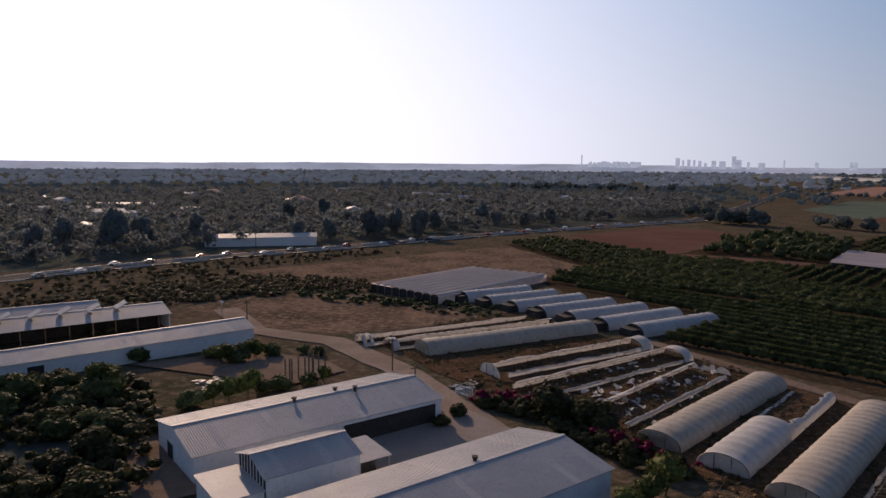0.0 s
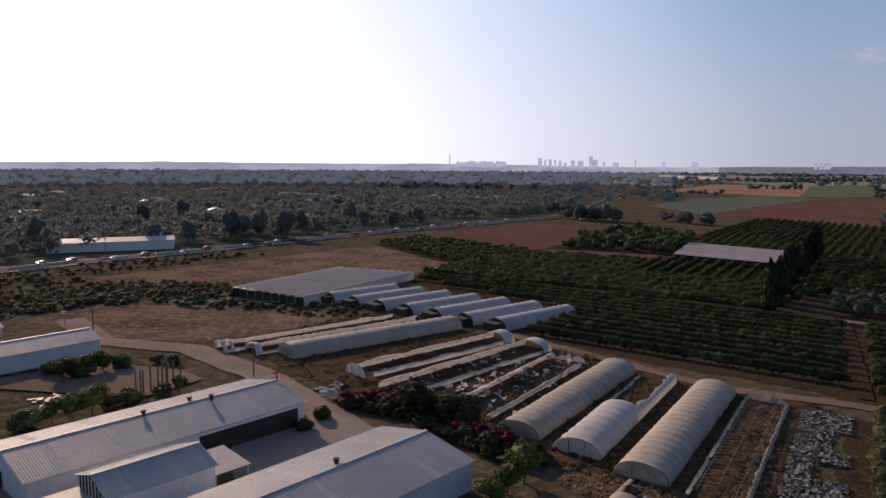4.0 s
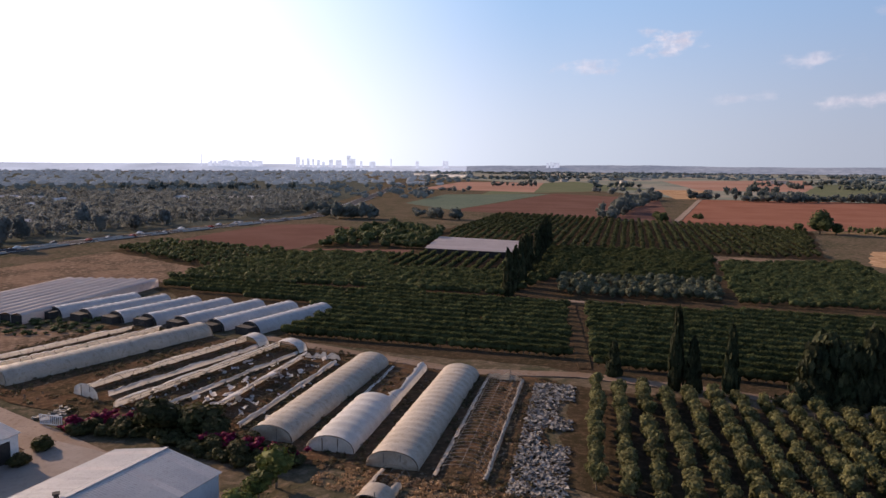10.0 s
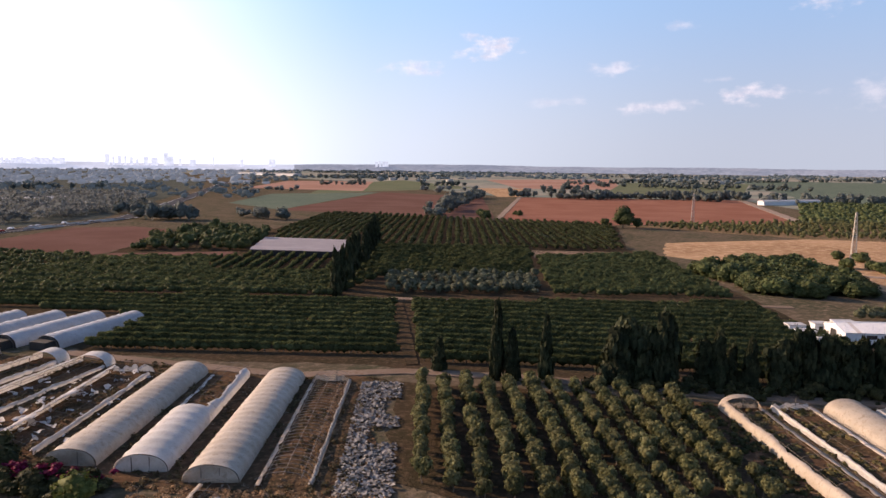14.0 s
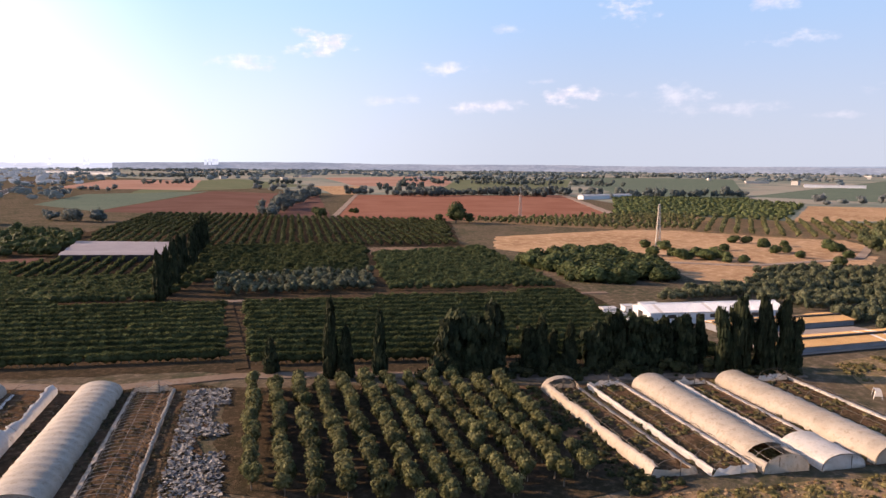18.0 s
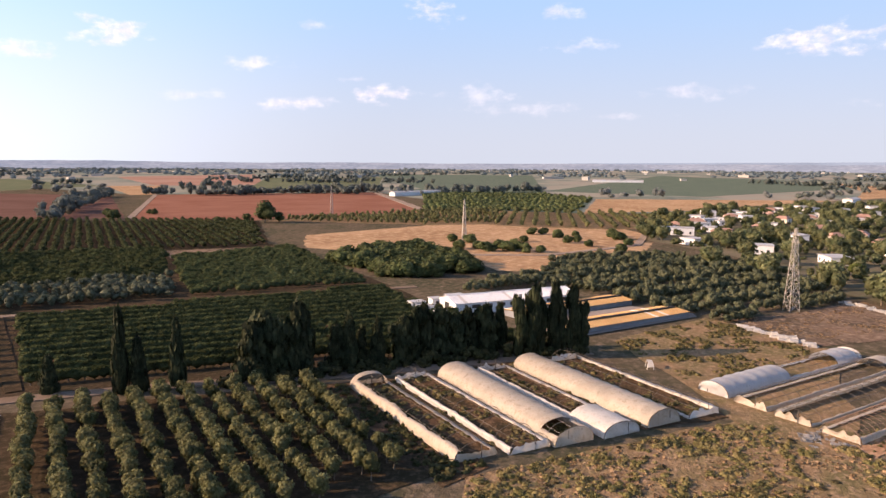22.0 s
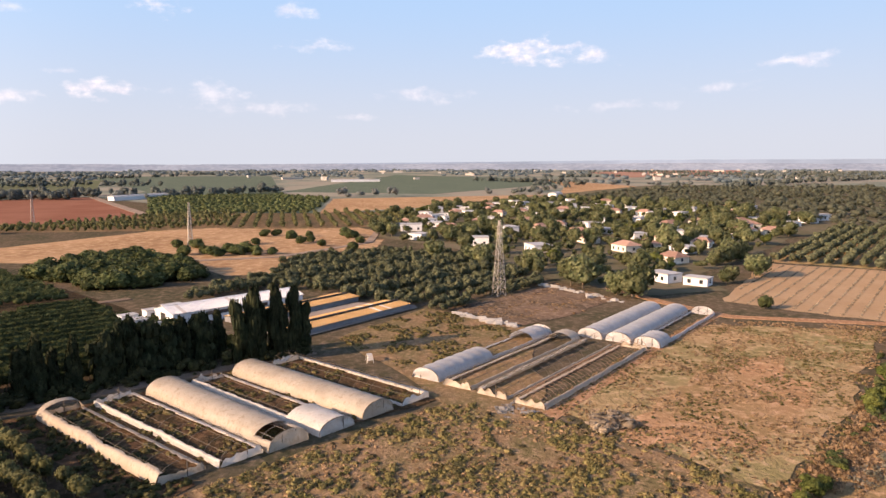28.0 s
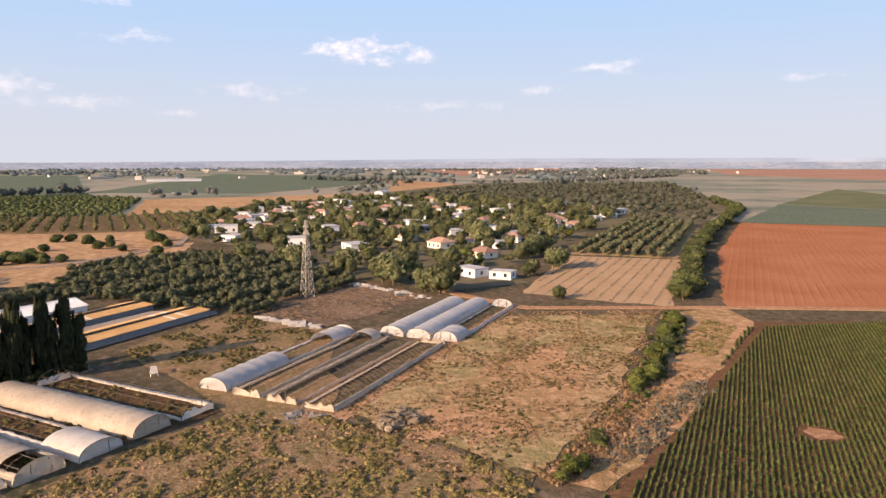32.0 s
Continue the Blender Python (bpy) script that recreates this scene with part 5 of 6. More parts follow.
front = [p for p in rows_in(ORCHARD_A, (0.71, -0.70), 5.3, 1.5, 0.1, 0.015, 11, (0.95, 1.06))] + [p for p in rows_in(ORCHARD_B, (0.67, -0.74), 5.3, 1.5, 0.1, 0.015, 12, (0.95, 1.06))]
edge = sorted(front, key=lambda p: p[0] * 0.785 + p[1] * 0.62)
near, rest = edge[:290], edge[290:]
for x, y, sc in near:
    ob = plant("citrus_tree", CITRUS, x, y, sc, "dense dark green citrus tree in an orchard row", "tree", "citrus orchard")
    ob.matrix_world = Matrix.Translation((x, y, 0)) @ Matrix.Rotation(math.atan2(-0.69, -0.72) if rng.random() < 0.5 else math.atan2(-0.69, -0.72) + math.pi, 4, "Z") @ Matrix.Diagonal((0.66 * sc, 1.5 * sc, 1.08 * sc, 1))
scatter("citrus_orchard", rest, M_CITRUS, "rows of dense dark green citrus trees", "orchard", 1.25, 1.2, 1.3, 3, 24, 0.18, vary=0.05, flat=True, align=(0.69, -0.72))
scatter("far_citrus_orchard", [p for p in rows_in(ORCHARD_C, (0.71, -0.70), 5.0, 2.0, 0.5, 0.05, 13) if not inside(p[0], p[1], ORCHARD_ROWS)], M_CITRUS, "dense dark green citrus rows", "orchard", 1.5, 1.25, 1.35, 2, 26, 0.2, vary=0.12, flat=True, align=(0.71, -0.70))
scatter("far_citrus_orchard", rows_in(ORCHARD_ROWS, (0.64, 0.77), 5.0, 2.4, 0.2, 0.02, 23), M_CITRUS, "straight rows of green citrus trees", "orchard", 1.4, 1.25, 1.35, 2, 26, 0.2, vary=0.08, flat=True, align=(0.64, 0.77))
scatter("far_citrus_orchard", rows_in(ORCHARD_P, (0.66, -0.75), 4.6, 2.6, 0.8, 0.08, 24), M_CITRUS, "dense green citrus rows beside fallow field", "orchard", 1.7, 1.3, 1.4, 2, 18, 0.36)
scatter("far_citrus_orchard", rows_in(ORCHARD_N, (0.64, 0.77), 5.2, 2.8, 0.3, 0.03, 25), M_CITRUS, "green citrus rows behind net house", "orchard", 1.6, 1.3, 1.4, 2, 18, 0.36)
scatter("tree_block", random_in(TREE_BLOCK, 190, 26, (0.7, 1.3)), M_WOOD, "dark green block of larger trees", "trees", 3.0, 2.6, 2.6, 3, 24, 0.5)
scatter("grey_olive_block", rows_in(ORCHARD_D, (0.62, -0.785), 4.0, 2.7, 0.6, 0.05, 14), M_GREYOLIVE, "silvery grey-green young olive trees", "orchard", 1.9, 1.7, 1.8, 3, 26, 0.32)
FAR_E = [p for p in rows_in(ORCHARD_E, (0.68, 0.73), 4.9, 2.8, 0.5, 0.05, 15) if p[0] * 0.7 + p[1] * 0.7 > 350]
NEAR_E = [p for p in rows_in(ORCHARD_E, (0.71, -0.70), 4.9, 2.4, 0.4, 0.05, 27) if p[0] * 0.7 + p[1] * 0.7 < 348]
scatter("far_citrus_orchard", FAR_E, M_CITRUS, "rows of green citrus trees", "orchard", 1.7, 1.35, 1.45, 2, 18, 0.36, vary=0.15)
scatter("far_citrus_orchard", NEAR_E, M_CITRUS, "close rows of green citrus trees", "orchard", 1.6, 1.35, 1.45, 2, 24, 0.22, vary=0.12, flat=True, align=(0.71, -0.70))
scatter("far_citrus_orchard", rows_in(ORCHARD_F, (0.62, -0.785), 4.3, 2.4, 0.4, 0.04, 16), M_CITRUS, "rows of small green orchard trees", "orchard", 1.4, 1.2, 1.3, 2, 26, 0.2, vary=0.12, flat=True, align=(0.62, -0.785))
scatter("olive_orchard", rows_in([(430, 278), (442, 165), (470, 128), (594, 156), (562, 212)], (0.3, -0.95), 8.0, 4.5, 0.4, 0.05, 17), M_OLIVE, "rows of far olive trees", "orchard", 2.0, 1.8, 2.0, 2, 14, 0.45)
scatter("olive_orchard", rows_in([(459, 125), (457, 66), (474, 5), (609, 2), (592, 88), (594, 150)], (0.95, 0.2), 8.5, 4.5, 0.4, 0.05, 18), M_OLIVE, "rows of far olive trees", "orchard", 2.0, 1.8, 2.0, 2, 14, 0.45)
scatter("olive_orchard", rows_in([(298, -150), (273, -186), (404, -287), (450, -268)], (0.79, -0.61), 6.2, 2.2, 0.3, 0.01, 19), M_PALEOLIVE, "straight rows of olive trees", "orchard", 1.9, 1.9, 2.0, 3, 22, 0.36)
OLIVE_PLOT = [(201, -12), (208, 2), (219, 16), (240, 36), (222, 52), (215, 69), (240, 62), (262, 50), (292, 53), (318, 42), (332, 10), (324, -18), (277, -33), (262, -45), (240, -46), (223, -26)]
scatter("olive_plantation", [p for p in rows_in(OLIVE_PLOT, (0.79, -0.61), 4.4, 2.2, 0.4, 0.03, 20, (0.7, 1.05)) if (p[0] * 0.61 + p[1] * 0.79 - 119) % 19 > 5], M_PALEOLIVE, "dense rows of tall olive trees", "orchard", 1.8, 1.9, 2.0, 4, 44, 0.27)
scatter("green_orchard", rows_in([(562, 214), (600, 158), (598, 92), (836, 114), (936, 190), (898, 318), (878, 340)], (0.8, -0.6), 9.0, 8.0, 0.6, 0.05, 21), M_WOOD, "far dense green orchard", "orchard", 3.0, 1.8, 1.6, 1, 10, 0.8)

def near_line(line, count, spread, seed):
    r = random.Random(seed)
    out = []
    for _ in range(count):
        i = r.randrange(len(line) - 1)
        f = r.random()
        out.append((line[i][0] + (line[i + 1][0] - line[i][0]) * f + r.gauss(0, spread), line[i][1] + (line[i + 1][1] - line[i][1]) * f + r.gauss(0, spread), r.uniform(0.4, 1.2)))
    return out


# ---- copses, hedges, village ----
COPSE = [(262, 140), (312, 122), (290, 96), (266, 72), (244, 82), (236, 100)]
for x, y, sc in random_in(COPSE, 150, 31, (1.0, 2.0)):
    plant("broadleaf_tree", BUSH, x, y, sc, "dark green bushy copse tree", "tree", "copse behind the orchard")
for x, y, sc in random_in([(300, 88), (330, 60), (340, 90), (310, 106)], 8, 32, (0.6, 0.9)):
    plant("broadleaf_tree", BUSH, x, y, sc * 1.15, "dark bush in the stubble field", "tree", "bushes in the stubble field")
for x, y, sc in ((322, 89.5, 1.2), (326.5, 80, 1.3), (329, 73, 1.2), (328, 65, 0.9), (335, 87, 1.1), (338, 79, 1.2), (327, 104, 1.1), (353, 107, 1.2), (408, 87, 1.1), (399, 70, 1.1), (411, 81, 1.0), (411, 42, 1.2), (398, 38, 1.2), (372, 30, 1.0), (368, 82, 0.9), (372, 60, 1.0), (380, 56, 0.9), (395, 70, 0.8), (402, 36, 1.0), (360, 48, 0.9), (330, 96, 1.0), (408, 62, 0.8), (356, 118, 1.0), (430, 24, 1.1), (343, 30, 1.0)):
    plant("broadleaf_tree", BUSH, x, y, sc * 1.15, "dark bush in the stubble field", "tree", "bushes in the stubble field")
for x, y, sc in ((416, 274, 2.6), (424, 268, 1.4), (410, 284, 1.2), (400, 300, 1.0), (398, 386, 1.2), (404, 396, 1.2), (412, 408, 1.2), (388, 380, 1.2), (440, 390, 0.9), (446, 400, 0.9)):
    plant("broadleaf_tree", BROAD, x, y, sc, "large dark green tree at the field edge", "tree", "trees at the red field")
HEDGE = [(90, -53), (103, -66), (121, -82.5), (136.5, -94.5), (157, -110.5), (172, -122)]
for (ax, ay), (bx, by) in zip(HEDGE, HEDGE[1:]):
    low = bx < 122
    for k in range(int(math.dist((ax, ay), (bx, by)) / (1.7 if low else 0.9))):
        f = rng.random()
        kinds = YELLOW if rng.random() < 0.45 else BUSH
        plant("hedge_bush", kinds, ax + (bx - ax) * f + rng.gauss(0, 0.9), ay + (by - ay) * f + rng.gauss(0, 0.9), rng.uniform(0.15, 0.42) if low else rng.uniform(0.25, 0.72), "unkempt green hedge bush along the field", "bush", "hedge between fields")
HEDGE2 = [(188, -134), (219, -157), (284, -203), (371, -273), (420, -318), (520, -405), (650, -470)]
for (ax, ay), (bx, by) in zip(HEDGE2, HEDGE2[1:]):
    for k in range(int(math.dist((ax, ay), (bx, by)) / 2.6)):
        f = rng.random()
        plant("hedge_tree", BROAD, ax + (bx - ax) * f + rng.gauss(0, 1.2), ay + (by - ay) * f + rng.gauss(0, 1.2), rng.uniform(0.7, 1.25), "bushy green hedge tree beside red field", "tree", "hedge beside the red field")
for x, y, sc in ((90.5, -54.5, 0.6), (92.5, -57, 0.5), (89, -52.5, 0.45)):
    plant("hedge_bush", YELLOW, x, y, sc, "yellow-green bush at the hedge's end", "bush", "hedge between fields")
plant("field_bush", BROAD, 203, -102, 0.75, "lone round bush in the dry field", "bush")


def house(x, y, a, b, h, turn, tiled, label):
    ob = thing("house", label, "house", "village houses", at=(x, y, 0), turn=turn)
    part("wall", Soup().box(-a / 2, -b / 2, 0, a / 2, b / 2, h).done("wall", M_HOUSE if tiled else M_WALLW), ob)
    if tiled:
        o, z = 0.5, 2.0
        v = [(-a / 2 - o, -b / 2 - o, h), (a / 2 + o, -b / 2 - o, h), (a / 2 + o, b / 2 + o, h), (-a / 2 - o, b / 2 + o, h), (-a / 4, 0, h + z), (a / 4, 0, h + z)]
        part("roof", mesh("roof", v, [(3, 2, 1, 0), (0, 1, 5, 4), (1, 2, 5), (2, 3, 4, 5), (3, 0, 4)], M_TILE), ob)
    else:
        part("roof", Soup().box(-a / 2 - 0.2, -b / 2 - 0.2, h, a / 2 + 0.2, b / 2 + 0.2, h + 0.35).done("roof", M_ROOF), ob)
    for side in (-1, 1):
        for k in range(max(2, int(a / 3.5))):
            cx = -a / 2 + (k + 0.5) * a / max(2, int(a / 3.5))
            for z in ((1.0, 3.8) if h > 5 else (1.0,)):
                wd = part("window", Soup().box(cx - 0.6, side * b / 2 - 0.04, z, cx + 0.6, side * b / 2 + 0.04, z + 1.3).done("window", M_GLASS), ob)
                part("sill", Soup().box(cx - 0.7, side * b / 2 - 0.15, z - 0.12, cx + 0.7, side * b / 2 + 0.15, z - 0.01).done("sill", M_CONCRETE), wd)
        for z in ((1.0, 3.8) if h > 5 else (1.0,)):
            part("window", Soup().box(side * a / 2 - 0.04, -0.6, z, side * a / 2 + 0.04, 0.6, z + 1.3).done("window", M_GLASS), ob)
    return ob


HOUSES = [(453, 15), (494, -45), (433, -54), (518, -80), (630, -95), (451, -86), (371, -89), (492, -123), (491, -150), (335, -99), (346, -113), (297, -108), (369, -150), (412, -188), (538, -276), (511, -287), (487, -266), (540, -225), (638, -295), (631, -75), (541, -178), (687, -136), (440, 5), (470, -10), (560, -60), (580, -110), (600, -30), (550, -20), (620, -140), (460, -110), (420, -110), (400, -70), (390, -120), (350, -140), (330, -125), (560, -150), (660, -60), (640, -30), (520, -20), (480, 10), (590, -200), (450, -210), (710, -90), (670, -190)]
r = random.Random(44)
while len(HOUSES) < 105:
    x, y = r.uniform(330, 760), r.uniform(-280, 15)
    if inside(x, y, [(402, 18), (520, 30), (660, -15), (740, -150), (640, -280), (470, -250), (400, -200), (330, -130), (300, -60), (350, -40)]) and min(math.dist((x, y), q) for q in HOUSES) > 14:
        HOUSES.append((x, y))
for x, y in HOUSES:
    tiled = rng.random() < 0.34
    house(x, y, rng.uniform(8, 13), rng.uniform(7, 10), rng.choice((2.8, 3.0, 3.2, 4.2)), rng.uniform(0, 3.1), tiled, "cream village house with a red tiled roof" if tiled else "white flat-roofed village house")
house(251, -89, 10, 7, 3.0, 0.5, False, "low white flat-roofed hut at the village edge")
house(243, -98, 8, 6, 2.6, 0.9, False, "low white flat-roofed hut at the village edge")
VILLAGE = [(402, 22), (520, 40), (660, -10), (800, -150), (640, -290), (470, -260), (400, -210), (310, -145), (262, -100), (240, -62), (262, -48), (300, -22), (345, -20)]
for x, y, sc in random_in(VILLAGE, 430, 41, (0.7, 1.7)):
    if min(math.dist((x, y), q) for q in HOUSES) > 7:
        plant("village_tree", YELLOW if rng.random() < 0.08 else GARDEN, x, y, sc, "leafy garden tree in the village", "tree", "village trees")
for x, y, sc in ((238, -58, 1.9), (243, -55, 1.6), (219, -69, 1.7), (222, -72, 1.9), (226, -66, 1.3), (296, -131, 1.6), (290, -126, 1.3), (345, -122, 2.0), (275, -46, 1.5), (290, -28, 1.6), (308, -8, 1.6), (256, -123, 1.5), (262, -128, 1.3), (248, -112, 1.0), (244, -108, 0.9), (250, -57, 1.6)):
    plant("village_tree", GARDEN, x, y, sc, "tall leafy tree at the village edge", "tree", "village trees")
scatter("garden_greenery", [p for p in random_in(VILLAGE, 1200, 43, (0.3, 1.0)) if min(math.dist(p[:2], q) for q in HOUSES) > 7], M_GARDEN, "dense garden trees among houses", "trees", 3.2, 2.8, 2.8, 4, 34, 0.5)
scatter("village_greenery", random_in([(800, -150), (640, -290), (470, -262), (420, -300), (560, -420), (1120, -720), (1150, -380), (900, -210)], 1100, 42, (0.6, 1.3)), M_GARDENFAR, "far dense garden trees, paled for haze", "trees", 4.4, 3.0, 3.2, 2, 20, 0.8)

# ---- woods beyond the highway ----
WOODS = [(-520, 160), (-330, 120), (-185, 262), (-120, 335), (-62, 380), (5, 440), (90, 520), (170, 575), (262, 740), (300, 900), (-100, 1100), (-800, 900)]
CLEAR = [[(-135, 345), (-70, 350), (-70, 375), (-140, 370)]]
scatter("roadside_woods", random_in(WOODS, 9500, 51, (0.6, 1.45), CLEAR), M_HAZELEAVES, "woodland and gardens beyond the highway, paled for haze", "trees", 4.4, 3.6, 3.3, 2, 36, 0.7, core=False)
ring, haze_ring, near_haze, sun_ring, belt = [], [], [], [], []
BELTS = [([(859, 510), (886, 484), (882, 406)], 60), ([(879, 326), (955, 268), (1046, 212)], 60), ([(1918, 926), (2138, 849), (2536, 809)], 60),
         ([(936, -108), (1216, -245)], 14), ([(1123, -385), (1130, -405)], 8), ([(1123, -470), (1425, -733), (1749, -1135)], 120), ([(2490, 1500), (2351, 1156)], 40),
         ([(371, 421), (502, 535), (676, 671)], 60), ([(712, 577), (749, 533), (826, 494), (830, 400)], 90), ([(699, 644), (728, 610)], 12), ([(1295, 1006), (1656, 996)], 40),
         ([(186, 530), (205, 504)], 14), ([(245, 507), (265, 468)], 10), ([(67, 1168), (184, 1213), (345, 1166)], 60), ([(201, 603), (206, 576)], 8)]
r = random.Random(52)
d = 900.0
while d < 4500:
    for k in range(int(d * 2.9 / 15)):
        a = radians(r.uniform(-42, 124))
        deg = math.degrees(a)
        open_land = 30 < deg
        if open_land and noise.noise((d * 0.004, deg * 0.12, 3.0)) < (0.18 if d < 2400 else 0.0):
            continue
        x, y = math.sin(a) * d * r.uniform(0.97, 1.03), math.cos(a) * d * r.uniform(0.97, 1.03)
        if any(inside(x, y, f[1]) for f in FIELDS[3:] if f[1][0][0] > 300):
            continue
        # Farther trees go to rings whose material carries more painted haze.
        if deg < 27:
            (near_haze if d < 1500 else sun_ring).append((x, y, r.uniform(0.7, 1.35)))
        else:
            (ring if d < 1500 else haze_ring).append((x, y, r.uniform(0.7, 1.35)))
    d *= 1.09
for _ in range(46):
    a, d = radians(r.uniform(32, 124)), r.uniform(950, 3600)
    x, y, half = math.sin(a) * d, math.cos(a) * d, r.uniform(40, 190) * d / 2000
    t = -a + r.gauss(0, 0.35)
    BELTS.append(([(x - math.cos(t) * half, y - math.sin(t) * half), (x + math.cos(t) * half, y + math.sin(t) * half)], int(half * 0.32)))
for line, n in BELTS:
    for i in range(n):
        k = r.randrange(len(line) - 1)
        f = r.random()
        belt.append((line[k][0] + (line[k + 1][0] - line[k][0]) * f + r.gauss(0, 5), line[k][1] + (line[k + 1][1] - line[k][1]) * f + r.gauss(0, 5), r.uniform(0.9, 1.4)))
scatter("far_woods", ring, M_HAZELEAVES, "far woods and tree lines across the plain, paled for haze", "trees", 6.5, 4.6, 3.6, 2, 12, 1.4, vary=0.35)
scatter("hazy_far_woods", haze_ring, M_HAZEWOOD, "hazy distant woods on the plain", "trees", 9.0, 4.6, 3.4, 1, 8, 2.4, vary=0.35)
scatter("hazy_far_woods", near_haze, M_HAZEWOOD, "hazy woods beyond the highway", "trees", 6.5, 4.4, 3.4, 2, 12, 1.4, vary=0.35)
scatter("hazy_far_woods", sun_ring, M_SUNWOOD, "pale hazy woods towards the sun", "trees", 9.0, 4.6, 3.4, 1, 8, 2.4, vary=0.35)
scatter("tree_belts", belt, M_BELT, "tree belts between far fields, greyed for haze", "trees", 4.6, 4.4, 4.2, 3, 16, 0.9, vary=0.3)
for x, y, sc in ((-171, 336, 2.3), (-175, 340, 2.0), (-164, 349, 1.8), (-196, 334, 1.9), (-197, 312, 1.7), (-146, 377, 1.8), (-56, 401, 2.0), (-50, 405, 1.7), (-42, 419, 1.9), (-26, 404, 2.0), (-125, 491, 1.8), (-110, 546, 1.9), (11, 507, 1.9), (-19, 439, 1.7), (-90, 372, 1.4), (-75, 385, 1.5), (20, 462, 1.4), (40, 475, 1.3), (60, 500, 1.5), (-130, 352, 1.4), (-215, 300, 1.6), (-230, 280, 1.5)):
    plant("tall_tree", TALL, x, y, sc, "tall tree beyond the highway, paled for haze", "tree", "tall trees beyond the highway", 1.5)
r2 = random.Random(61)
for x, y, _ in random_in([(-520, 200), (-330, 160), (-200, 285), (-70, 400), (90, 560), (240, 760), (-100, 1080), (-700, 860)], 34, 62):
    tiled = r2.random() < 0.35
    o = thing("far_house", "pale far house among trees" if not tiled else "far tile-roofed house among trees", "house", "houses beyond the highway", at=(x, y, 0), turn=r2.uniform(0, 3))
    lx, ly, h = r2.uniform(9, 26), r2.uniform(8, 12), r2.uniform(5, 7.5)
    part("wall", Soup().box(-lx / 2, -ly / 2, 0, lx / 2, ly / 2, h).done("wall", M_HOUSE), o)
    part("roof", mesh("roof", [(-lx / 2 - 0.5, -ly / 2 - 0.5, h), (lx / 2 + 0.5, -ly / 2 - 0.5, h), (lx / 2 + 0.5, ly / 2 + 0.5, h), (-lx / 2 - 0.5, ly / 2 + 0.5, h), (-lx / 2 + 1, 0, h + 1.8), (lx / 2 - 1, 0, h + 1.8)], [(3, 2, 1, 0), (0, 1, 5, 4), (2, 3, 4, 5), (0, 4, 3), (1, 2, 5)], M_TILE if tiled else M_ROOF), o)
for x, y, a, b, n in ((-330, 568, 40, 10, 0.2), (-307, 626, 62, 14, 0.15), (-227, 571, 16, 10, 0.2), (-105, 358, 55, 14, 0.25), (165, 800, 90, 22, 0.3), (-390, 590, 30, 10, 0.1), (-250, 520, 20, 9, 0.5), (-60, 640, 30, 10, 0.2), (-160, 700, 40, 12, 0.2), (-20, 520, 22, 10, 0.4), (845, 335, 90, 10, -0.4), (1625, 168, 110, 14, -1.4), (880, -160, 34, 10, -0.4)):
    o = thing("far_building", "long low pale-roofed far building", "building", "far buildings", at=(x, y, 0), turn=n)
    part("wall", Soup().box(-a / 2, -b / 2, 0, a / 2, b / 2, 4.5).done("wall", M_WALLW), o)
    part("roof", mesh("roof", [(-a / 2 - 0.5, -b / 2 - 0.5, 4.5), (a / 2 + 0.5, -b / 2 - 0.5, 4.5), (a / 2 + 0.5, b / 2 + 0.5, 4.5), (-a / 2 - 0.5, b / 2 + 0.5, 4.5), (-a / 2 - 0.5, 0, 6), (a / 2 + 0.5, 0, 6)], [(3, 2, 1, 0), (0, 1, 5, 4), (2, 3, 4, 5), (0, 4, 3), (1, 2, 5)], M_ROOF), o)

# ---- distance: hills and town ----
# Haze glow is in the hill materials, brighter on the sun's side.
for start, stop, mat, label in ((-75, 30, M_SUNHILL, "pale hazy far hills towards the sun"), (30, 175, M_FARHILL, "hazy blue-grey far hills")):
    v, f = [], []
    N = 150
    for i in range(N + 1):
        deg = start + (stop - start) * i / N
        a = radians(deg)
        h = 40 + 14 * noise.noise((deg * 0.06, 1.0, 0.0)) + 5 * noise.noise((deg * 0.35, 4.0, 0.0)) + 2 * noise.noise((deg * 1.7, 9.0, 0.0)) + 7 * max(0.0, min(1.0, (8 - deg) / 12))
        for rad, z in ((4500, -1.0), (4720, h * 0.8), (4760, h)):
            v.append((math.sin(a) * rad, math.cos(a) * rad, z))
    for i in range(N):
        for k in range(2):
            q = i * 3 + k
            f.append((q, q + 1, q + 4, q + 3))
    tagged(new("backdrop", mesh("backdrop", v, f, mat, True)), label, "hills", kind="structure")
# The range is paled and glows to paint haze as well.
v, f = [], []
for i in range(121):
    a = radians(80 + 95 * i / 120)
    h = 42 + 30 * max(0.0, min(1.0, i / 40)) * (0.75 + 0.35 * noise.noise((i * 0.05, 7.0, 0.0)) + 0.06 * noise.noise((i * 0.5, 2.0, 0.0)))
    for rad, z in ((4800, -1.0), (4850, h)):
        v.append((math.sin(a) * rad, math.cos(a) * rad, z))
for i in range(120):
    f.append((2 * i, 2 * i + 1, 2 * i + 3, 2 * i + 2))
tagged(new("backdrop", mesh("backdrop", v, f, M_FARRANGE, True)), "mountain range on the horizon, lilac with painted haze", "hills", kind="structure")
r = random.Random(77)
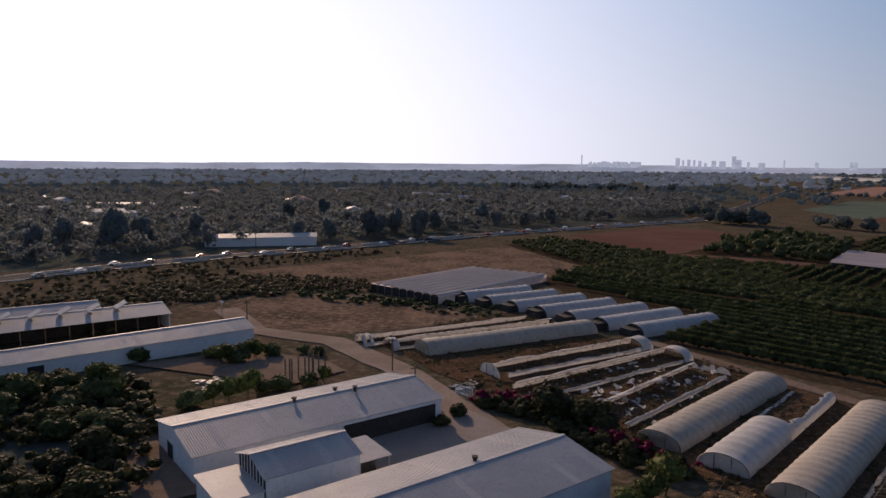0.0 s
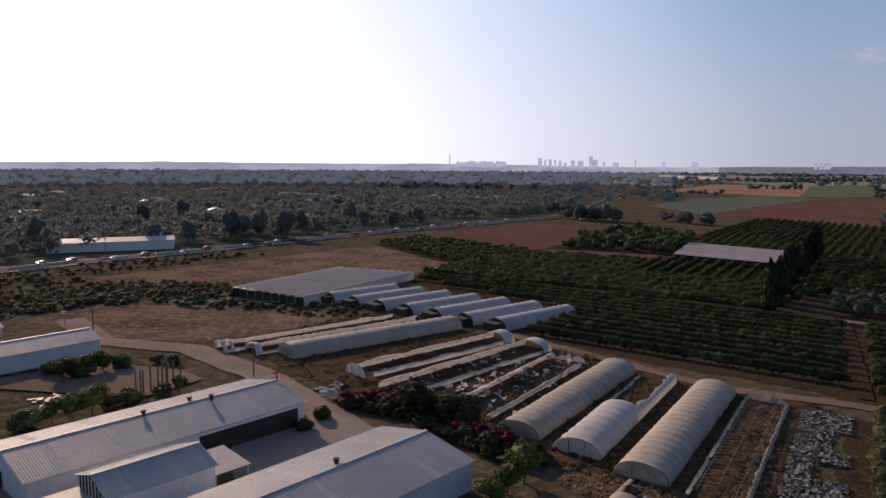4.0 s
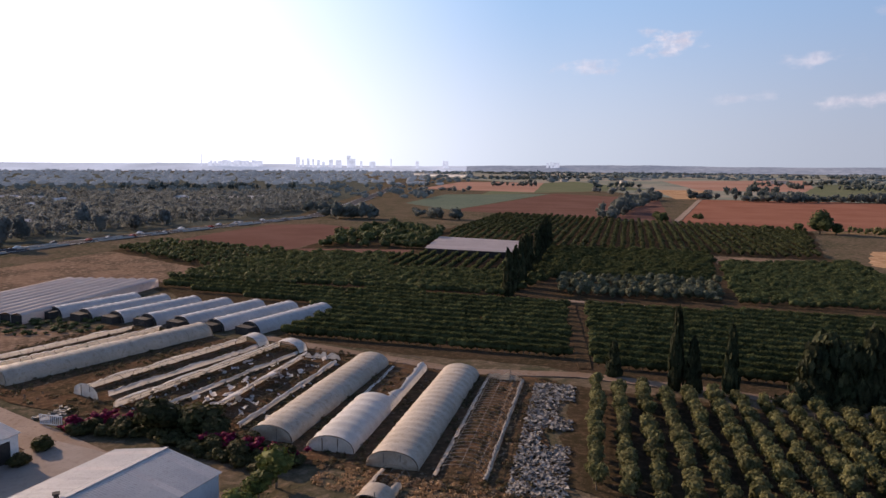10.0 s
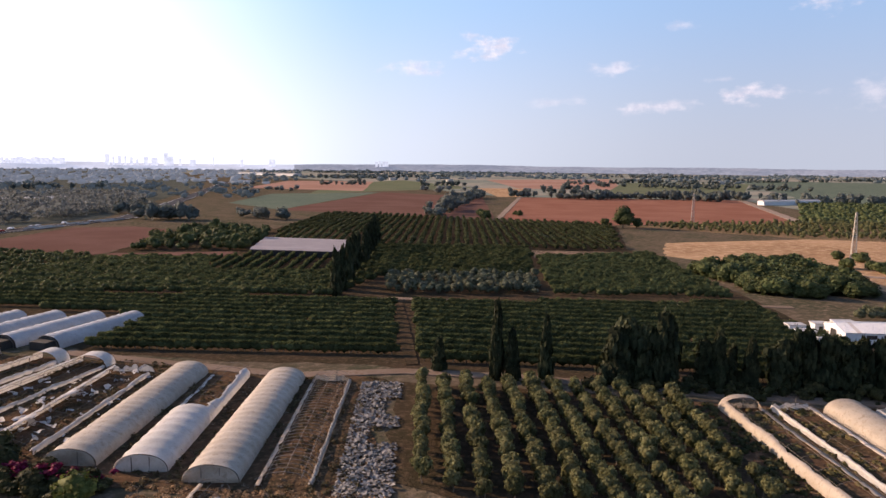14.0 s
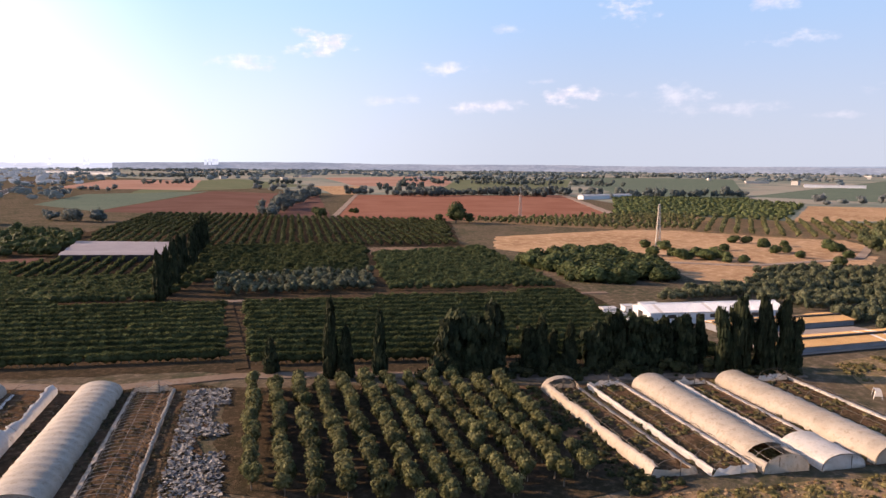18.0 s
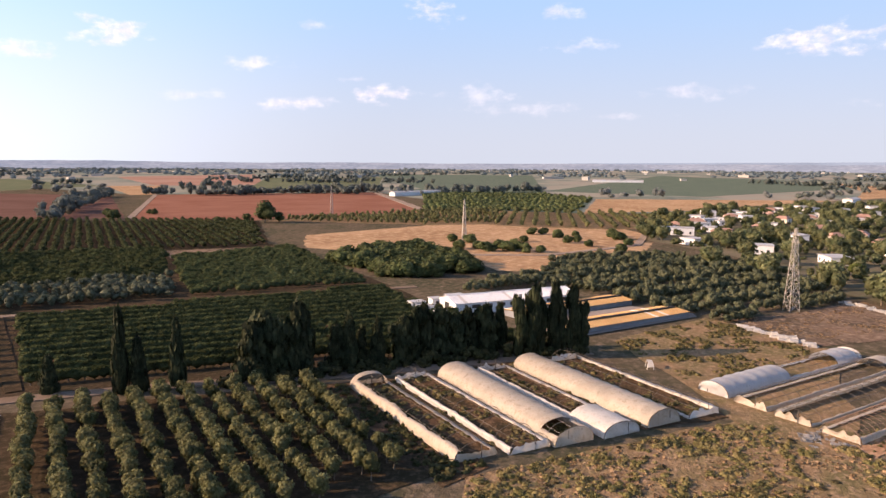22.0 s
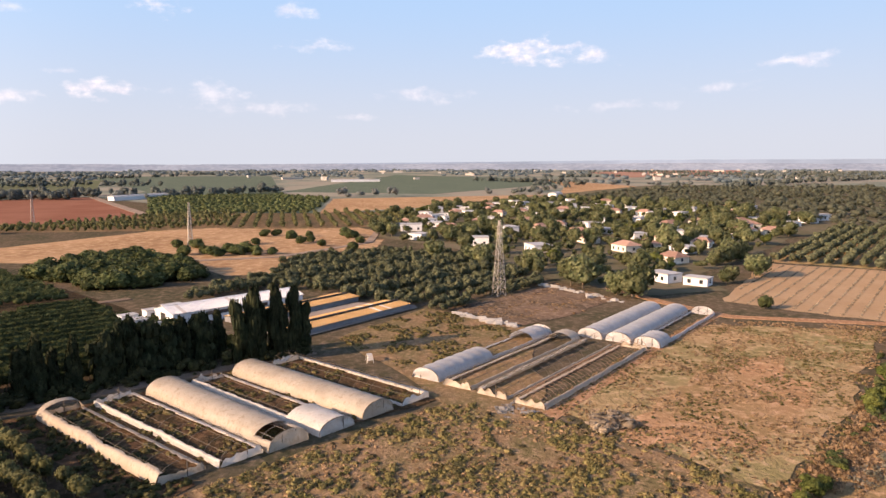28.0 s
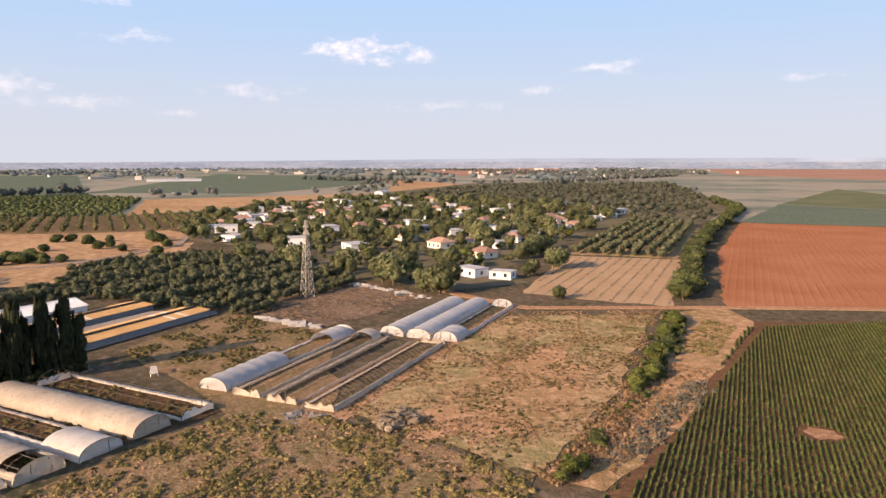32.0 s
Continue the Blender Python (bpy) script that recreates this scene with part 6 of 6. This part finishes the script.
for i in range(80):
    a, d = radians(r.uniform(36, 128)), r.uniform(1700, 4300)
    x, y = math.sin(a) * d, math.cos(a) * d
    lx = r.uniform(10, 60) if r.random() < 0.3 else r.uniform(8, 16)
    o = thing("far_building", "small pale far building on the plain", "building", "far scattered buildings", at=(x, y, 0), turn=-a + r.uniform(-0.5, 0.5))
    h = r.uniform(4, 8)
    part("wall", Soup().box(-lx / 2, -6, 0, lx / 2, 6, h).done("wall", M_CONCRETE), o)
    part("roof", Soup().box(-lx / 2 - 0.5, -6.5, h, lx / 2 + 0.5, 6.5, h + 1.0).done("roof", M_CONCRETE), o)
o = thing("far_greenhouse", "long white far greenhouse block", "greenhouse", at=(1222, 2300, 0), turn=0.0)
part("wall", Soup().box(-12, -210, 0, 12, 210, 7).done("wall", M_WALLW), o)
part("roof", Soup().box(-14, -212, 7, 14, 212, 9).done("roof", M_ROOF), o)
TOWERS = [(9.24, 0.80, 0.10)] + [(9.8 + 0.26 * i + 0.12 * math.sin(i * 5.1), 0.16 + 0.22 * abs(math.sin(i * 1.3)) * abs(math.sin(i * 4.7 + 1)), 0.16 + 0.22 * abs(math.sin(i * 3.3))) for i in range(15)] + [(16.5, 0.62, 0.2), (16.9, 0.5, 0.15), (17.3, 0.58, 0.15), (17.7, 0.6, 0.15), (18.1, 0.6, 0.15), (18.5, 0.4, 0.2), (19.1, 0.4, 0.3), (19.7, 0.42, 0.3), (20.5, 0.75, 0.2), (20.8, 0.5, 0.3), (21.5, 0.5, 0.2), (22.4, 0.4, 0.3), (23.9, 0.45, 0.12), (26.0, 0.3, 0.2), (28.3, 0.36, 0.3), (36.5, 0.26, 0.2), (36.8, 0.26, 0.2), (37.2, 0.24, 0.3)]
s = Soup()
for az, el, wd in TOWERS:
    el *= 0.55 + 0.45 * abs(math.sin(az * 7.3)) if az > 10 else 1.0
    wd *= 0.8 + 0.8 * abs(math.sin(az * 11.7)) if az > 10 else 1.0
    a, d = radians(az), 4680.0
    hw = math.radians(wd) * d / 2
    n = len(s.v)
    s.box(-hw, -8, 0, hw, 8, 42 + math.tan(math.radians(el)) * d)
    s.v[n:] = [(math.sin(a) * (d + y) + math.cos(a) * x, math.cos(a) * (d + y) - math.sin(a) * x, z) for x, y, z in s.v[n:]]
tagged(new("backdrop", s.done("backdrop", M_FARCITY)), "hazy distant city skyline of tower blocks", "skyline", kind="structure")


# ---- thickets and weeds near the sheds ----
for x, y, sc in random_in([(-95, 62), (-100, 100), (-76, 128), (-62, 124), (-52, 104), (-44, 82), (-52, 52)], 110, 61, (0.5, 1.5)):
    plant("bushy_tree", BUSH if rng.random() < 0.3 else DARKBUSH, x, y, sc, "dark green bushy tree beside the sheds", "tree", "thicket beside the sheds")
for x, y, sc in ((-64.5, 121, 1.3), (-62, 118, 1.0), (-39, 121.5, 0.95), (-41.5, 119, 0.8), (-47, 115.5, 0.85), (-44, 118, 0.7), (-34, 126, 0.75), (-30, 129, 0.65), (-36.5, 124, 0.7), (-27, 131, 0.6), (-48, 144, 1.0), (-51, 142, 0.9), (-45, 147, 0.8), (-54, 146, 0.7), (-42, 149, 0.7), (-68.5, 142.5, 0.8), (-36, 152, 0.5), (-32, 150, 0.5)):
    plant("bushy_tree", YELLOW if rng.random() < 0.3 else BUSH, x, y, sc * 1.15, "green bush beside a farm shed", "bush", "bushes beside the sheds")
for x, y, sc in ((26, 86.5, 1.15), (23, 83.5, 0.9), (20.5, 81, 0.8)):
    plant("broadleaf_tree", YELLOW, x, y, sc, "bright green bushy tree at the yard's corner", "tree", "trees at the yard")
for x, y, sc in ((20.5, 110.5, 1.15), (19, 112, 0.9), (22.5, 107.5, 0.8), (14, 115.5, 0.7), (10, 117, 0.6), (26, 101, 0.6), (29, 94, 0.6), (15.5, 113, 1.3), (6, 118.5, 0.55), (-1, 113.5, 0.55), (-3.5, 109, 0.5), (24, 97, 0.65), (27.5, 92.5, 0.6), (21, 102, 0.55)):
    plant("broadleaf_tree", DARKBUSH, x, y, sc * 1.2, "dark green bush along the tunnels' edge", "bush", "bushes along the tunnels")
PINKS = tree_kind(range(160, 163), M_PINK, 1.3, 0.9, 0.9, 5, 50, 0.2, (0.8, 0.06))
for x, y, sc in ((3, 119.5, 1.0), (4.5, 120.3, 1.1), (7, 119.5, 0.9), (11.5, 118.6, 1.2), (13.6, 118, 1.1), (15.5, 116.5, 0.9), (22, 105.5, 0.8), (23.4, 104, 0.8), (25.5, 101.5, 0.7), (30.3, 93.4, 0.8), (27.6, 96.5, 0.7)):
    plant("bougainvillea", PINKS, x, y, sc, "magenta flowering bougainvillea bush", "bush", "bougainvillea along the tunnels")
scatter("roadside_shrubs", random_in([(-130, 200), (-108, 236), (-80, 252), (-38, 252), (-28, 226), (-50, 225), (-80, 206)], 620, 162, (0.35, 0.9)), M_SCRUBWEED, "dense brown-green scrub behind the dirt lot", "shrubs", 2.0, 1.4, 1.0, 2, 20, 0.4)
scatter("roadside_shrubs", random_in([(-235, 152), (-158, 236), (-118, 282), (-60, 335), (-30, 330), (-90, 272), (-40, 230), (-68, 224), (-86, 200), (-76, 172), (-120, 150)], 700, 62, (0.3, 0.9)), M_SCRUBWEED, "low dark scrub bushes beside the highway", "shrubs", 2.0, 1.4, 1.1, 2, 20, 0.4)
scatter("roadside_shrubs", random_in([(-40, 228), (-66, 224), (-30, 205), (-6, 204)], 60, 63, (0.5, 1.0)) + random_in([(-12, 196), (10, 190), (22, 200), (0, 210), (-24, 216)], 110, 64, (0.3, 0.7)), M_WOOD, "low dark scrub bushes", "shrubs", 2.0, 1.2, 0.9, 2, 20, 0.4)

TUNNEL_PLOT = [(-24, 168), (14, 200), (86, 106), (52, 66), (27, 98), (0, 132)]
scatter("weeds", random_in(TUNNEL_PLOT, 2600, 71, (0.4, 1.2), clump=0.0), M_SCRUBWEED, "low dark weeds between the tunnels", "weeds", 0.6, 0.4, 0.12, 1, 26, 0.18, core=False)
scatter("dry_weeds", random_in(TUNNEL_PLOT, 900, 72, (0.3, 0.9), clump=0.05), M_DRYBUSH, "dry brown weeds between the tunnels", "weeds", 0.5, 0.35, 0.05, 1, 26, 0.16, core=False)
WEEDY = [(120, -27), (92, -50), (60, -30), (66, 18), (92, 24), (126, -10), (142, -3), (172, 14), (206, -6), (182, -32), (142, -3)]
scatter("weeds", random_in(WEEDY[:6], 2200, 73, (0.3, 1.4), clump=0.1) + [(x + rng.gauss(0, 0.9), y + rng.gauss(0, 0.5), rng.uniform(0.7, 1.5)) for x, y, _ in random_in(WEEDY[:6], 240, 173, clump=0.02) for _ in range(7)], M_WEED, "low green weed clumps in the scrub field", "weeds", 0.42, 0.34, 0.05, 1, 30, 0.12)
scatter("dry_weeds", random_in(WEEDY[:6], 3600, 74, (0.3, 1.0), clump=-0.1), M_DRYWEED, "dry straw-coloured weed clumps", "weeds", 0.35, 0.25, 0.0, 1, 12, 0.24)
scatter("weeds", random_in([(142, -3), (172, 14), (206, -6), (182, -32)], 800, 75, (0.3, 1.0), clump=0.05) + random_in([(97, 30), (121, 55), (156, 20), (128, -7)], 900, 76, (0.3, 0.9), clump=0.0), M_WEED, "low green weeds", "weeds", 0.8, 0.4, 0.2, 1, 10, 0.3)
DRY = [(184, -79), (176, -118), (150, -98), (119, -76), (93, -51), (124, -28), (160, -56)]
scatter("dry_grass", random_in([(190, -78), (180, -122), (150, -101), (117, -79), (90, -52), (122, -24), (160, -53)], 5200, 77, (0.25, 1.0), clump=-0.05), M_DRYWEED, "dry reddish-brown grass tufts", "grass", 0.38, 0.28, 0.0, 1, 12, 0.24)
scatter("weeds", random_in([(184, -79), (176, -118), (150, -98), (117, -80), (90, -52), (122, -24), (160, -53)], 3000, 78, (0.25, 0.9), clump=0.06), M_WEED, "sparse green weeds in dry grass", "weeds", 0.45, 0.3, 0.0, 1, 12, 0.26)
scatter("dry_grass", random_in([(207, -12), (219, -28), (249, -50), (219, -64), (196, -46), (184, -31)], 700, 79, (0.3, 0.9), clump=0.0), M_DRYWEED, "dry brown grass tufts", "grass", 0.5, 0.3, 0.0, 1, 14, 0.28)
scatter("dry_brush", random_in([(96, -62), (116, -80), (134, -97), (128, -102), (108, -84), (90, -60)], 700, 80, (0.3, 1.0)), M_DRYWEED, "dry grass along the ditch", "grass", 0.45, 0.35, 0.0, 1, 14, 0.28)

scatter("dry_grass", random_in([(34, 91), (45, 78), (52, 72), (57, 66), (50, 62), (30, 85)], 420, 82, (0.4, 1.1)), M_DRYWEED, "dry orange-brown grass before the tunnels", "grass", 0.55, 0.4, 0.1, 1, 34, 0.14, core=False)
scatter("dry_grass", [(50.4 + 29.0 * f + o * 0.75, 75.6 + 33.6 * f - o * 0.66, k) for f, o, k in ((rng.random(), rng.gauss(0, 0.9), rng.uniform(0.4, 1.0)) for _ in range(330))], M_DRYWEED, "dry orange-brown grass inside the bare tunnel", "grass", 0.55, 0.4, 0.1, 1, 34, 0.14, core=False)
scatter("ditch_weeds", near_line([(94, -63), (104, -75), (113, -86), (121, -94)], 260, 1.3, 83), M_DITCH, "grey-green weeds along the ditch", "weeds", 0.6, 0.5, 0.2, 1, 34, 0.17, core=False)
scatter("tall_dry_grass", near_line(HEDGE[:4], 620, 1.2, 84), M_DRYWEED, "tall dry straw grass along the hedge bank", "grass", 0.6, 0.55, 0.25, 1, 34, 0.17, core=False)
scatter("green_verge", random_in([(168, -128), (158, -130), (136, -108), (142, -104), (158, -118)], 420, 85, (0.3, 0.9)), M_WEED, "low green weeds beside the crop", "weeds", 0.55, 0.35, 0.1, 1, 14, 0.26)

# ---- row crops ----
CROP = [(157, -132), (124, -99), (104.5, -80.5), (83, -54), (63, -45), (82, -140), (140, -245), (153, -171)]
STRIP_A = (107.3, -82.5)
spots = [p for p in rows_in(CROP, (0.79, -0.61), 0.8, 0.5, 0.07, 0.04, 91, (0.6, 1.0)) if abs((p[0] - STRIP_A[0]) * 0.73 - (p[1] - STRIP_A[1]) * -0.68) > 0.9 and math.dist(p[:2], (95, -97)) > 3.4]
scatter("row_crop", spots, M_CROP, "straight rows of low green crop plants", "crop", 0.34, 0.34, 0.22, 1, 8, 0.14, seed=9, align=(0.79, -0.61))
polygon("bare_patch", ragged([(92.4, -99.6), (95.4, -100.2), (98.2, -97.4), (96.4, -94.6), (92.8, -95.4)]), 0.16, M_ORANGEDIRT, "bare tan patch in the crop field", "ground")
# furrows of the red field and planting lines of the straw field
s = Soup()
RED = [(179, -142), (282, -213), (417, -327), (322, -456), (125, -326), (165, -192)]
ux, uy = 0.79, -0.61
for k in range(120):
    wv = 3.0 * k
    ax, ay = 176 - 0.61 * wv * 0.9, -139 - 0.79 * wv * 0.9
    run = []
    for i in range(0, 330, 6):
        x, y = ax + ux * i, ay + uy * i
        if inside(x, y, RED):
            run.append((x, y))
    if len(run) > 2:
        for (px, py), (qx, qy) in zip(run, run[1:]):
            s.sheet([[(px + 0.61 * o, py + 0.79 * o, z) for o, z in ((-0.7, 0.1), (0, 0.15 + 0.07 * noise.noise((px * 0.05, py * 0.05, 3.0))), (0.7, 0.1))], [(qx + 0.61 * o, qy + 0.79 * o, z) for o, z in ((-0.7, 0.1), (0, 0.15 + 0.07 * noise.noise((qx * 0.05, qy * 0.05, 3.0))), (0.7, 0.1))]])
tagged(new("furrows", s.done("furrows", M_REDNEAR)), "red earth furrows of the ploughed field", "soil", kind="stuff")
GRID = [(214, -96), (293, -144), (269, -185), (184, -128)]
planting = rows_in(GRID, (0.79, -0.61), 4.1, 1.1, 0.2, 0.05, 92, (0.5, 1.0))
scatter("young_plants", planting, M_DRYBUSH, "lines of small plants in the straw field", "plants", 0.55, 0.28, 0.15, 1, 10, 0.2)

# ---- highway traffic and roadside things ----
def car(x, y, turn, paint, label):
    ob = thing("car", label, "car", "cars on the highway", at=(x, y, 0.36), turn=turn)
    body = [(-2.1, 0.45), (-2.15, 0.85), (-1.5, 0.95), (-0.9, 1.42), (0.7, 1.42), (1.3, 0.98), (2.05, 0.85), (2.15, 0.45)]
    v = [(s * 0.85, y, z) for s in (-1, 1) for y, z in body]
    n = len(body)
    f = [tuple(range(n)), tuple(range(2 * n - 1, n - 1, -1))] + [(i, i + n, (i + 1) % n + n, (i + 1) % n) for i in range(n)]
    part("body", mesh("body", v, f, paint), ob)
    part("window", Soup().box(-0.87, -0.75, 1.0, 0.87, 0.6, 1.3).done("window", M_GLASS), ob)
    for sx in (-0.8, 0.8):
        for wy in (-1.35, 1.35):
            wh = bmesh.new()
            bmesh.ops.create_cone(wh, cap_ends=True, segments=10, radius1=0.33, radius2=0.33, depth=0.22, matrix=Matrix.Translation((sx, wy, 0.34)) @ Matrix.Rotation(math.pi / 2, 4, "Y"))
            me = bpy.data.meshes.new("wheel")
            wh.to_mesh(me)
            wh.free()
            me.materials.append(M_DARK)
            part("wheel", me, ob)
    return ob


def along_highway(d):
    for (ax, ay), (bx, by) in zip(HIGHWAY, HIGHWAY[1:]):
        k = math.dist((ax, ay), (bx, by))
        if d < k:
            return ax + (bx - ax) * d / k, ay + (by - ay) * d / k, math.atan2(-(bx - ax), by - ay)
        d -= k
    return (*HIGHWAY[-1], 0)


master = [car(0, 0, 0, p, l) for p, l in zip(CARS, ("white car driving on the highway", "grey car driving on the highway", "black car driving on the highway", "red car driving on the highway"))]
first = True
for i in range(34):
    x, y, a = along_highway(150 + i * 15.5 + rng.uniform(-6, 6))
    side = rng.choice((-4.6, -2.0, 2.2, 4.8))
    m = pose(x + math.cos(a) * side, y + math.sin(a) * side, 0.36, 0, 0, math.degrees(a) + (180 if side < 0 else 0))
    k = i % 4 if i < 4 else rng.choice((0, 0, 0, 1, 1, 2, 3))
    if i < 4:
        master[i].matrix_world = m
    else:
        copy_thing(master[k], m)


def pole(x, y, h, label, arm=0.0, turn=0.0):
    ob = thing("utility_pole", label, "pole", "utility poles", at=(x, y, 0), turn=turn)
    part("post", Soup().bar((0, 0, 0), (0, 0, h), 0.11).done("post", M_BARK), ob)
    if arm:
        part("cross_arm", Soup().bar((-arm, 0, h - 0.5), (arm, 0, h - 0.5), 0.07).done("cross_arm", M_BARK), ob)
    return ob


for i in range(9):
    x, y, a = along_highway(170 + i * 46)
    pole(x - math.cos(a) * 10, y - math.sin(a) * 10, 9.0, "thin roadside lamp pole at the highway", 1.2, a)
for x, y in ((-14.5, 138.5), (-8.5, 119.5), (-56, 176)):
    pole(x, y, 7.0, "thin wooden utility pole by the farm road", 0.8, 0.4)
for i in range(10):
    plant_x, plant_y = -34 + i * 0.62, 129 + i * 0.9
    pole(plant_x + rng.gauss(0, 0.4), plant_y + rng.gauss(0, 0.4), rng.uniform(4.2, 5.6), "bare thin post standing in the dusty yard")

# lamp, gate, rubble
flood = thing("flood_lamp", "white round lamp on a thin post at the dirt lot", "lamp", at=(-67.2, 189.2, 0))
part("post", Soup().bar((0, 0, 0), (0, 0, 3.4), 0.09).done("post", M_STEEL), flood)
part("lamp_head", raw_mesh("lamp_head", ICO2_V * (0.55, 0.55, 0.42) + (0, 0, 3.7), ICO2_F, M_WALLW), flood, "white round head")
gate = thing("gate", "pale blue metal gate panel beside the road", "gate", at=(-1.5, 125.2, 0.2), turn=-0.75)
for i in range(12):
    part("bar", Soup().box(i * 0.38, -0.04, 0.1, i * 0.38 + 0.12, 0.04, 1.7).done("bar", M_WALLB), gate)
for z in (0.15, 1.6):
    part("rail", Soup().box(0, -0.06, z, 4.4, 0.06, z + 0.12).done("rail", M_WALLB), gate)


def rubble(name, spots, label, mat, size):
    s = Soup()
    for x, y, k in spots:
        for _ in range(3):
            a, b, c = [size * k * rng.uniform(0.3, 1.0) for _ in range(3)]
            px, py = x + rng.gauss(0, size * 0.5), y + rng.gauss(0, size * 0.5)
            n = len(s.v)
            s.box(px - a, py - b, 0.0, px + a, py + b, c * 0.8)
            s.v[n:] = [(vx + rng.gauss(0, a * 0.15), vy + rng.gauss(0, b * 0.15), vz + (rng.gauss(0, c * 0.12) if vz > 0 else 0)) for vx, vy, vz in s.v[n:]]
    return tagged(new(name, s.done(name, mat)), label, "rubble", kind="stuff")


rubble("rubble_heap", near_line([(199, -13.6), (192, -21), (188.7, -23.6), (182, -30)], 34, 0.7, 1), "pale broken concrete heaps round the plot", M_CONCRETE, 1.0)
rubble("rubble_heap", near_line([(244, -45), (233, -53), (219, -60), (214, -64)], 26, 0.7, 2), "pale broken concrete heaps round the plot", M_CONCRETE, 1.0)
rubble("rubbish_heap", random_in([(119, -20), (124, -18), (127, -23), (121, -26)], 26, 3, (0.4, 1.0)), "heap of mixed rubbish and scrap", M_TIN, 0.6)
rubble("scrap_pile", random_in([(-3, 130), (1, 133), (3, 130), (0, 127)], 22, 4, (0.4, 1.0)), "pile of pale scrap beside the gate", M_TIN, 0.7)
rubble("scrap_pile", random_in([(-46, 122), (-52, 130), (-46, 132), (-41, 126)], 26, 5, (0.4, 1.0)), "pale scrap lying in the dusty yard", M_TIN, 0.7)
goal = thing("frame_shelter", "small white cloth-covered frame shelter", "shelter", at=(152.5, 4.8, 0), turn=0.2)
goal.scale = (0.75, 0.75, 0.65)
for x in (-1.7, 1.7):
    for y in (-0.9, 0.9):
        part("post", Soup().bar((x, y, 0), (x * 0.85, y * 0.7, 2.2), 0.07).done("post", M_STEEL), goal)
part("cloth", Soup().sheet([[(-1.75, -0.95, 0.9), (-1.6, -0.75, 2.0), (0, -0.7, 2.3), (1.5, -0.7, 2.2)], [(-1.7, 0.9, 0.7), (-1.5, 0.7, 2.1), (0, 0.7, 2.35), (1.5, 0.7, 2.2)]]).done("cloth", M_WHITEPLASTIC, True), goal)
heap = scatter("grey_brush_heap", random_in([(112, -34), (119, -33), (121, -38), (114, -41)], 26, 81, (0.8, 1.4)), M_DRYBUSH, "heap of cut grey brushwood", "brushwood", 1.1, 0.6, 0.3, 1, 22, 0.3)

# thickets: dark undergrowth beside the sheds and along the tunnels' near edge
scatter("undergrowth", random_in([(-98, 58), (-102, 100), (-80, 130), (-60, 128), (-47, 104), (-40, 84), (-50, 48)], 520, 101, (0.5, 1.3)), M_THICKET, "dense dark undergrowth beside the sheds", "undergrowth", 1.8, 1.2, 0.8, 2, 26, 0.32)
BAND = [(1, 121), (12, 120.5), (18, 114), (24, 104), (32, 93.5), (31, 90), (25, 92), (19, 101), (12, 112), (4, 117)]
scatter("undergrowth", random_in(BAND, 330, 102, (0.4, 1.0)), M_THICKET, "dense dark undergrowth along the tunnels", "undergrowth", 1.5, 1.0, 0.7, 2, 26, 0.28)
scatter("bougainvillea_sprays", near_line([(2, 120.5), (9, 119.5), (15, 117)], 110, 0.7, 103) + near_line([(20, 105), (26, 97), (31, 92.8)], 70, 0.7, 104), M_PINK, "magenta bougainvillea sprays over the undergrowth", "flowers", 0.6, 0.4, 1.65, 1, 18, 0.2)
scatter("undergrowth", near_line([(113, 79), (130, 58), (152, 32), (160, 20)], 150, 1.6, 108), M_THICKET, "dark undergrowth below the cypress row", "undergrowth", 1.6, 1.3, 0.8, 2, 24, 0.32)
scatter("undergrowth", random_in([(89, 27), (119, 60), (123, 55), (96, 23)], 260, 109, (0.3, 0.9)), M_THICKET, "dark low scrub beside the olive grove", "undergrowth", 0.9, 0.6, 0.3, 1, 20, 0.3)
scatter("dark_weeds", random_in(WEEDY[:6], 350, 110, (0.3, 1.0), clump=0.1), M_SCRUBWEED, "dark low weeds in the scrub field", "weeds", 0.5, 0.35, 0.05, 1, 16, 0.26)
scatter("hedge_undergrowth", near_line(HEDGE[2:], 170, 1.3, 111), M_WOOD, "low leafy growth under the hedge", "undergrowth", 1.1, 0.9, 0.6, 2, 22, 0.28)
# torn white rags among the wrecked tunnels
s = Soup()
for x, y, k in near_line([(17, 117), (30, 127), (46, 140)], 60, 2.2, 105) + near_line([(9, 127), (40, 149)], 30, 1.6, 106) + near_line([(24, 110), (50, 137)], 40, 2.6, 107):
    a, e = rng.uniform(0, 6.28), rng.uniform(0.3, 0.9) * k
    z = rng.uniform(0.05, 0.5) if rng.random() < 0.7 else rng.uniform(0.8, 1.8)
    grid = [[(x + math.cos(a) * e * (i - 1) - math.sin(a) * e * (j - 1) * 0.6, y + math.sin(a) * e * (i - 1) + math.cos(a) * e * (j - 1) * 0.6, max(0.1, z + rng.uniform(-0.35, 0.35))) for j in range(3)] for i in range(3)]
    s.sheet(grid)
tagged(new("torn_rags", s.done("torn_rags", M_WHITEPLASTIC, True)), "torn white plastic rags among the wrecked tunnels", "rags", kind="stuff")
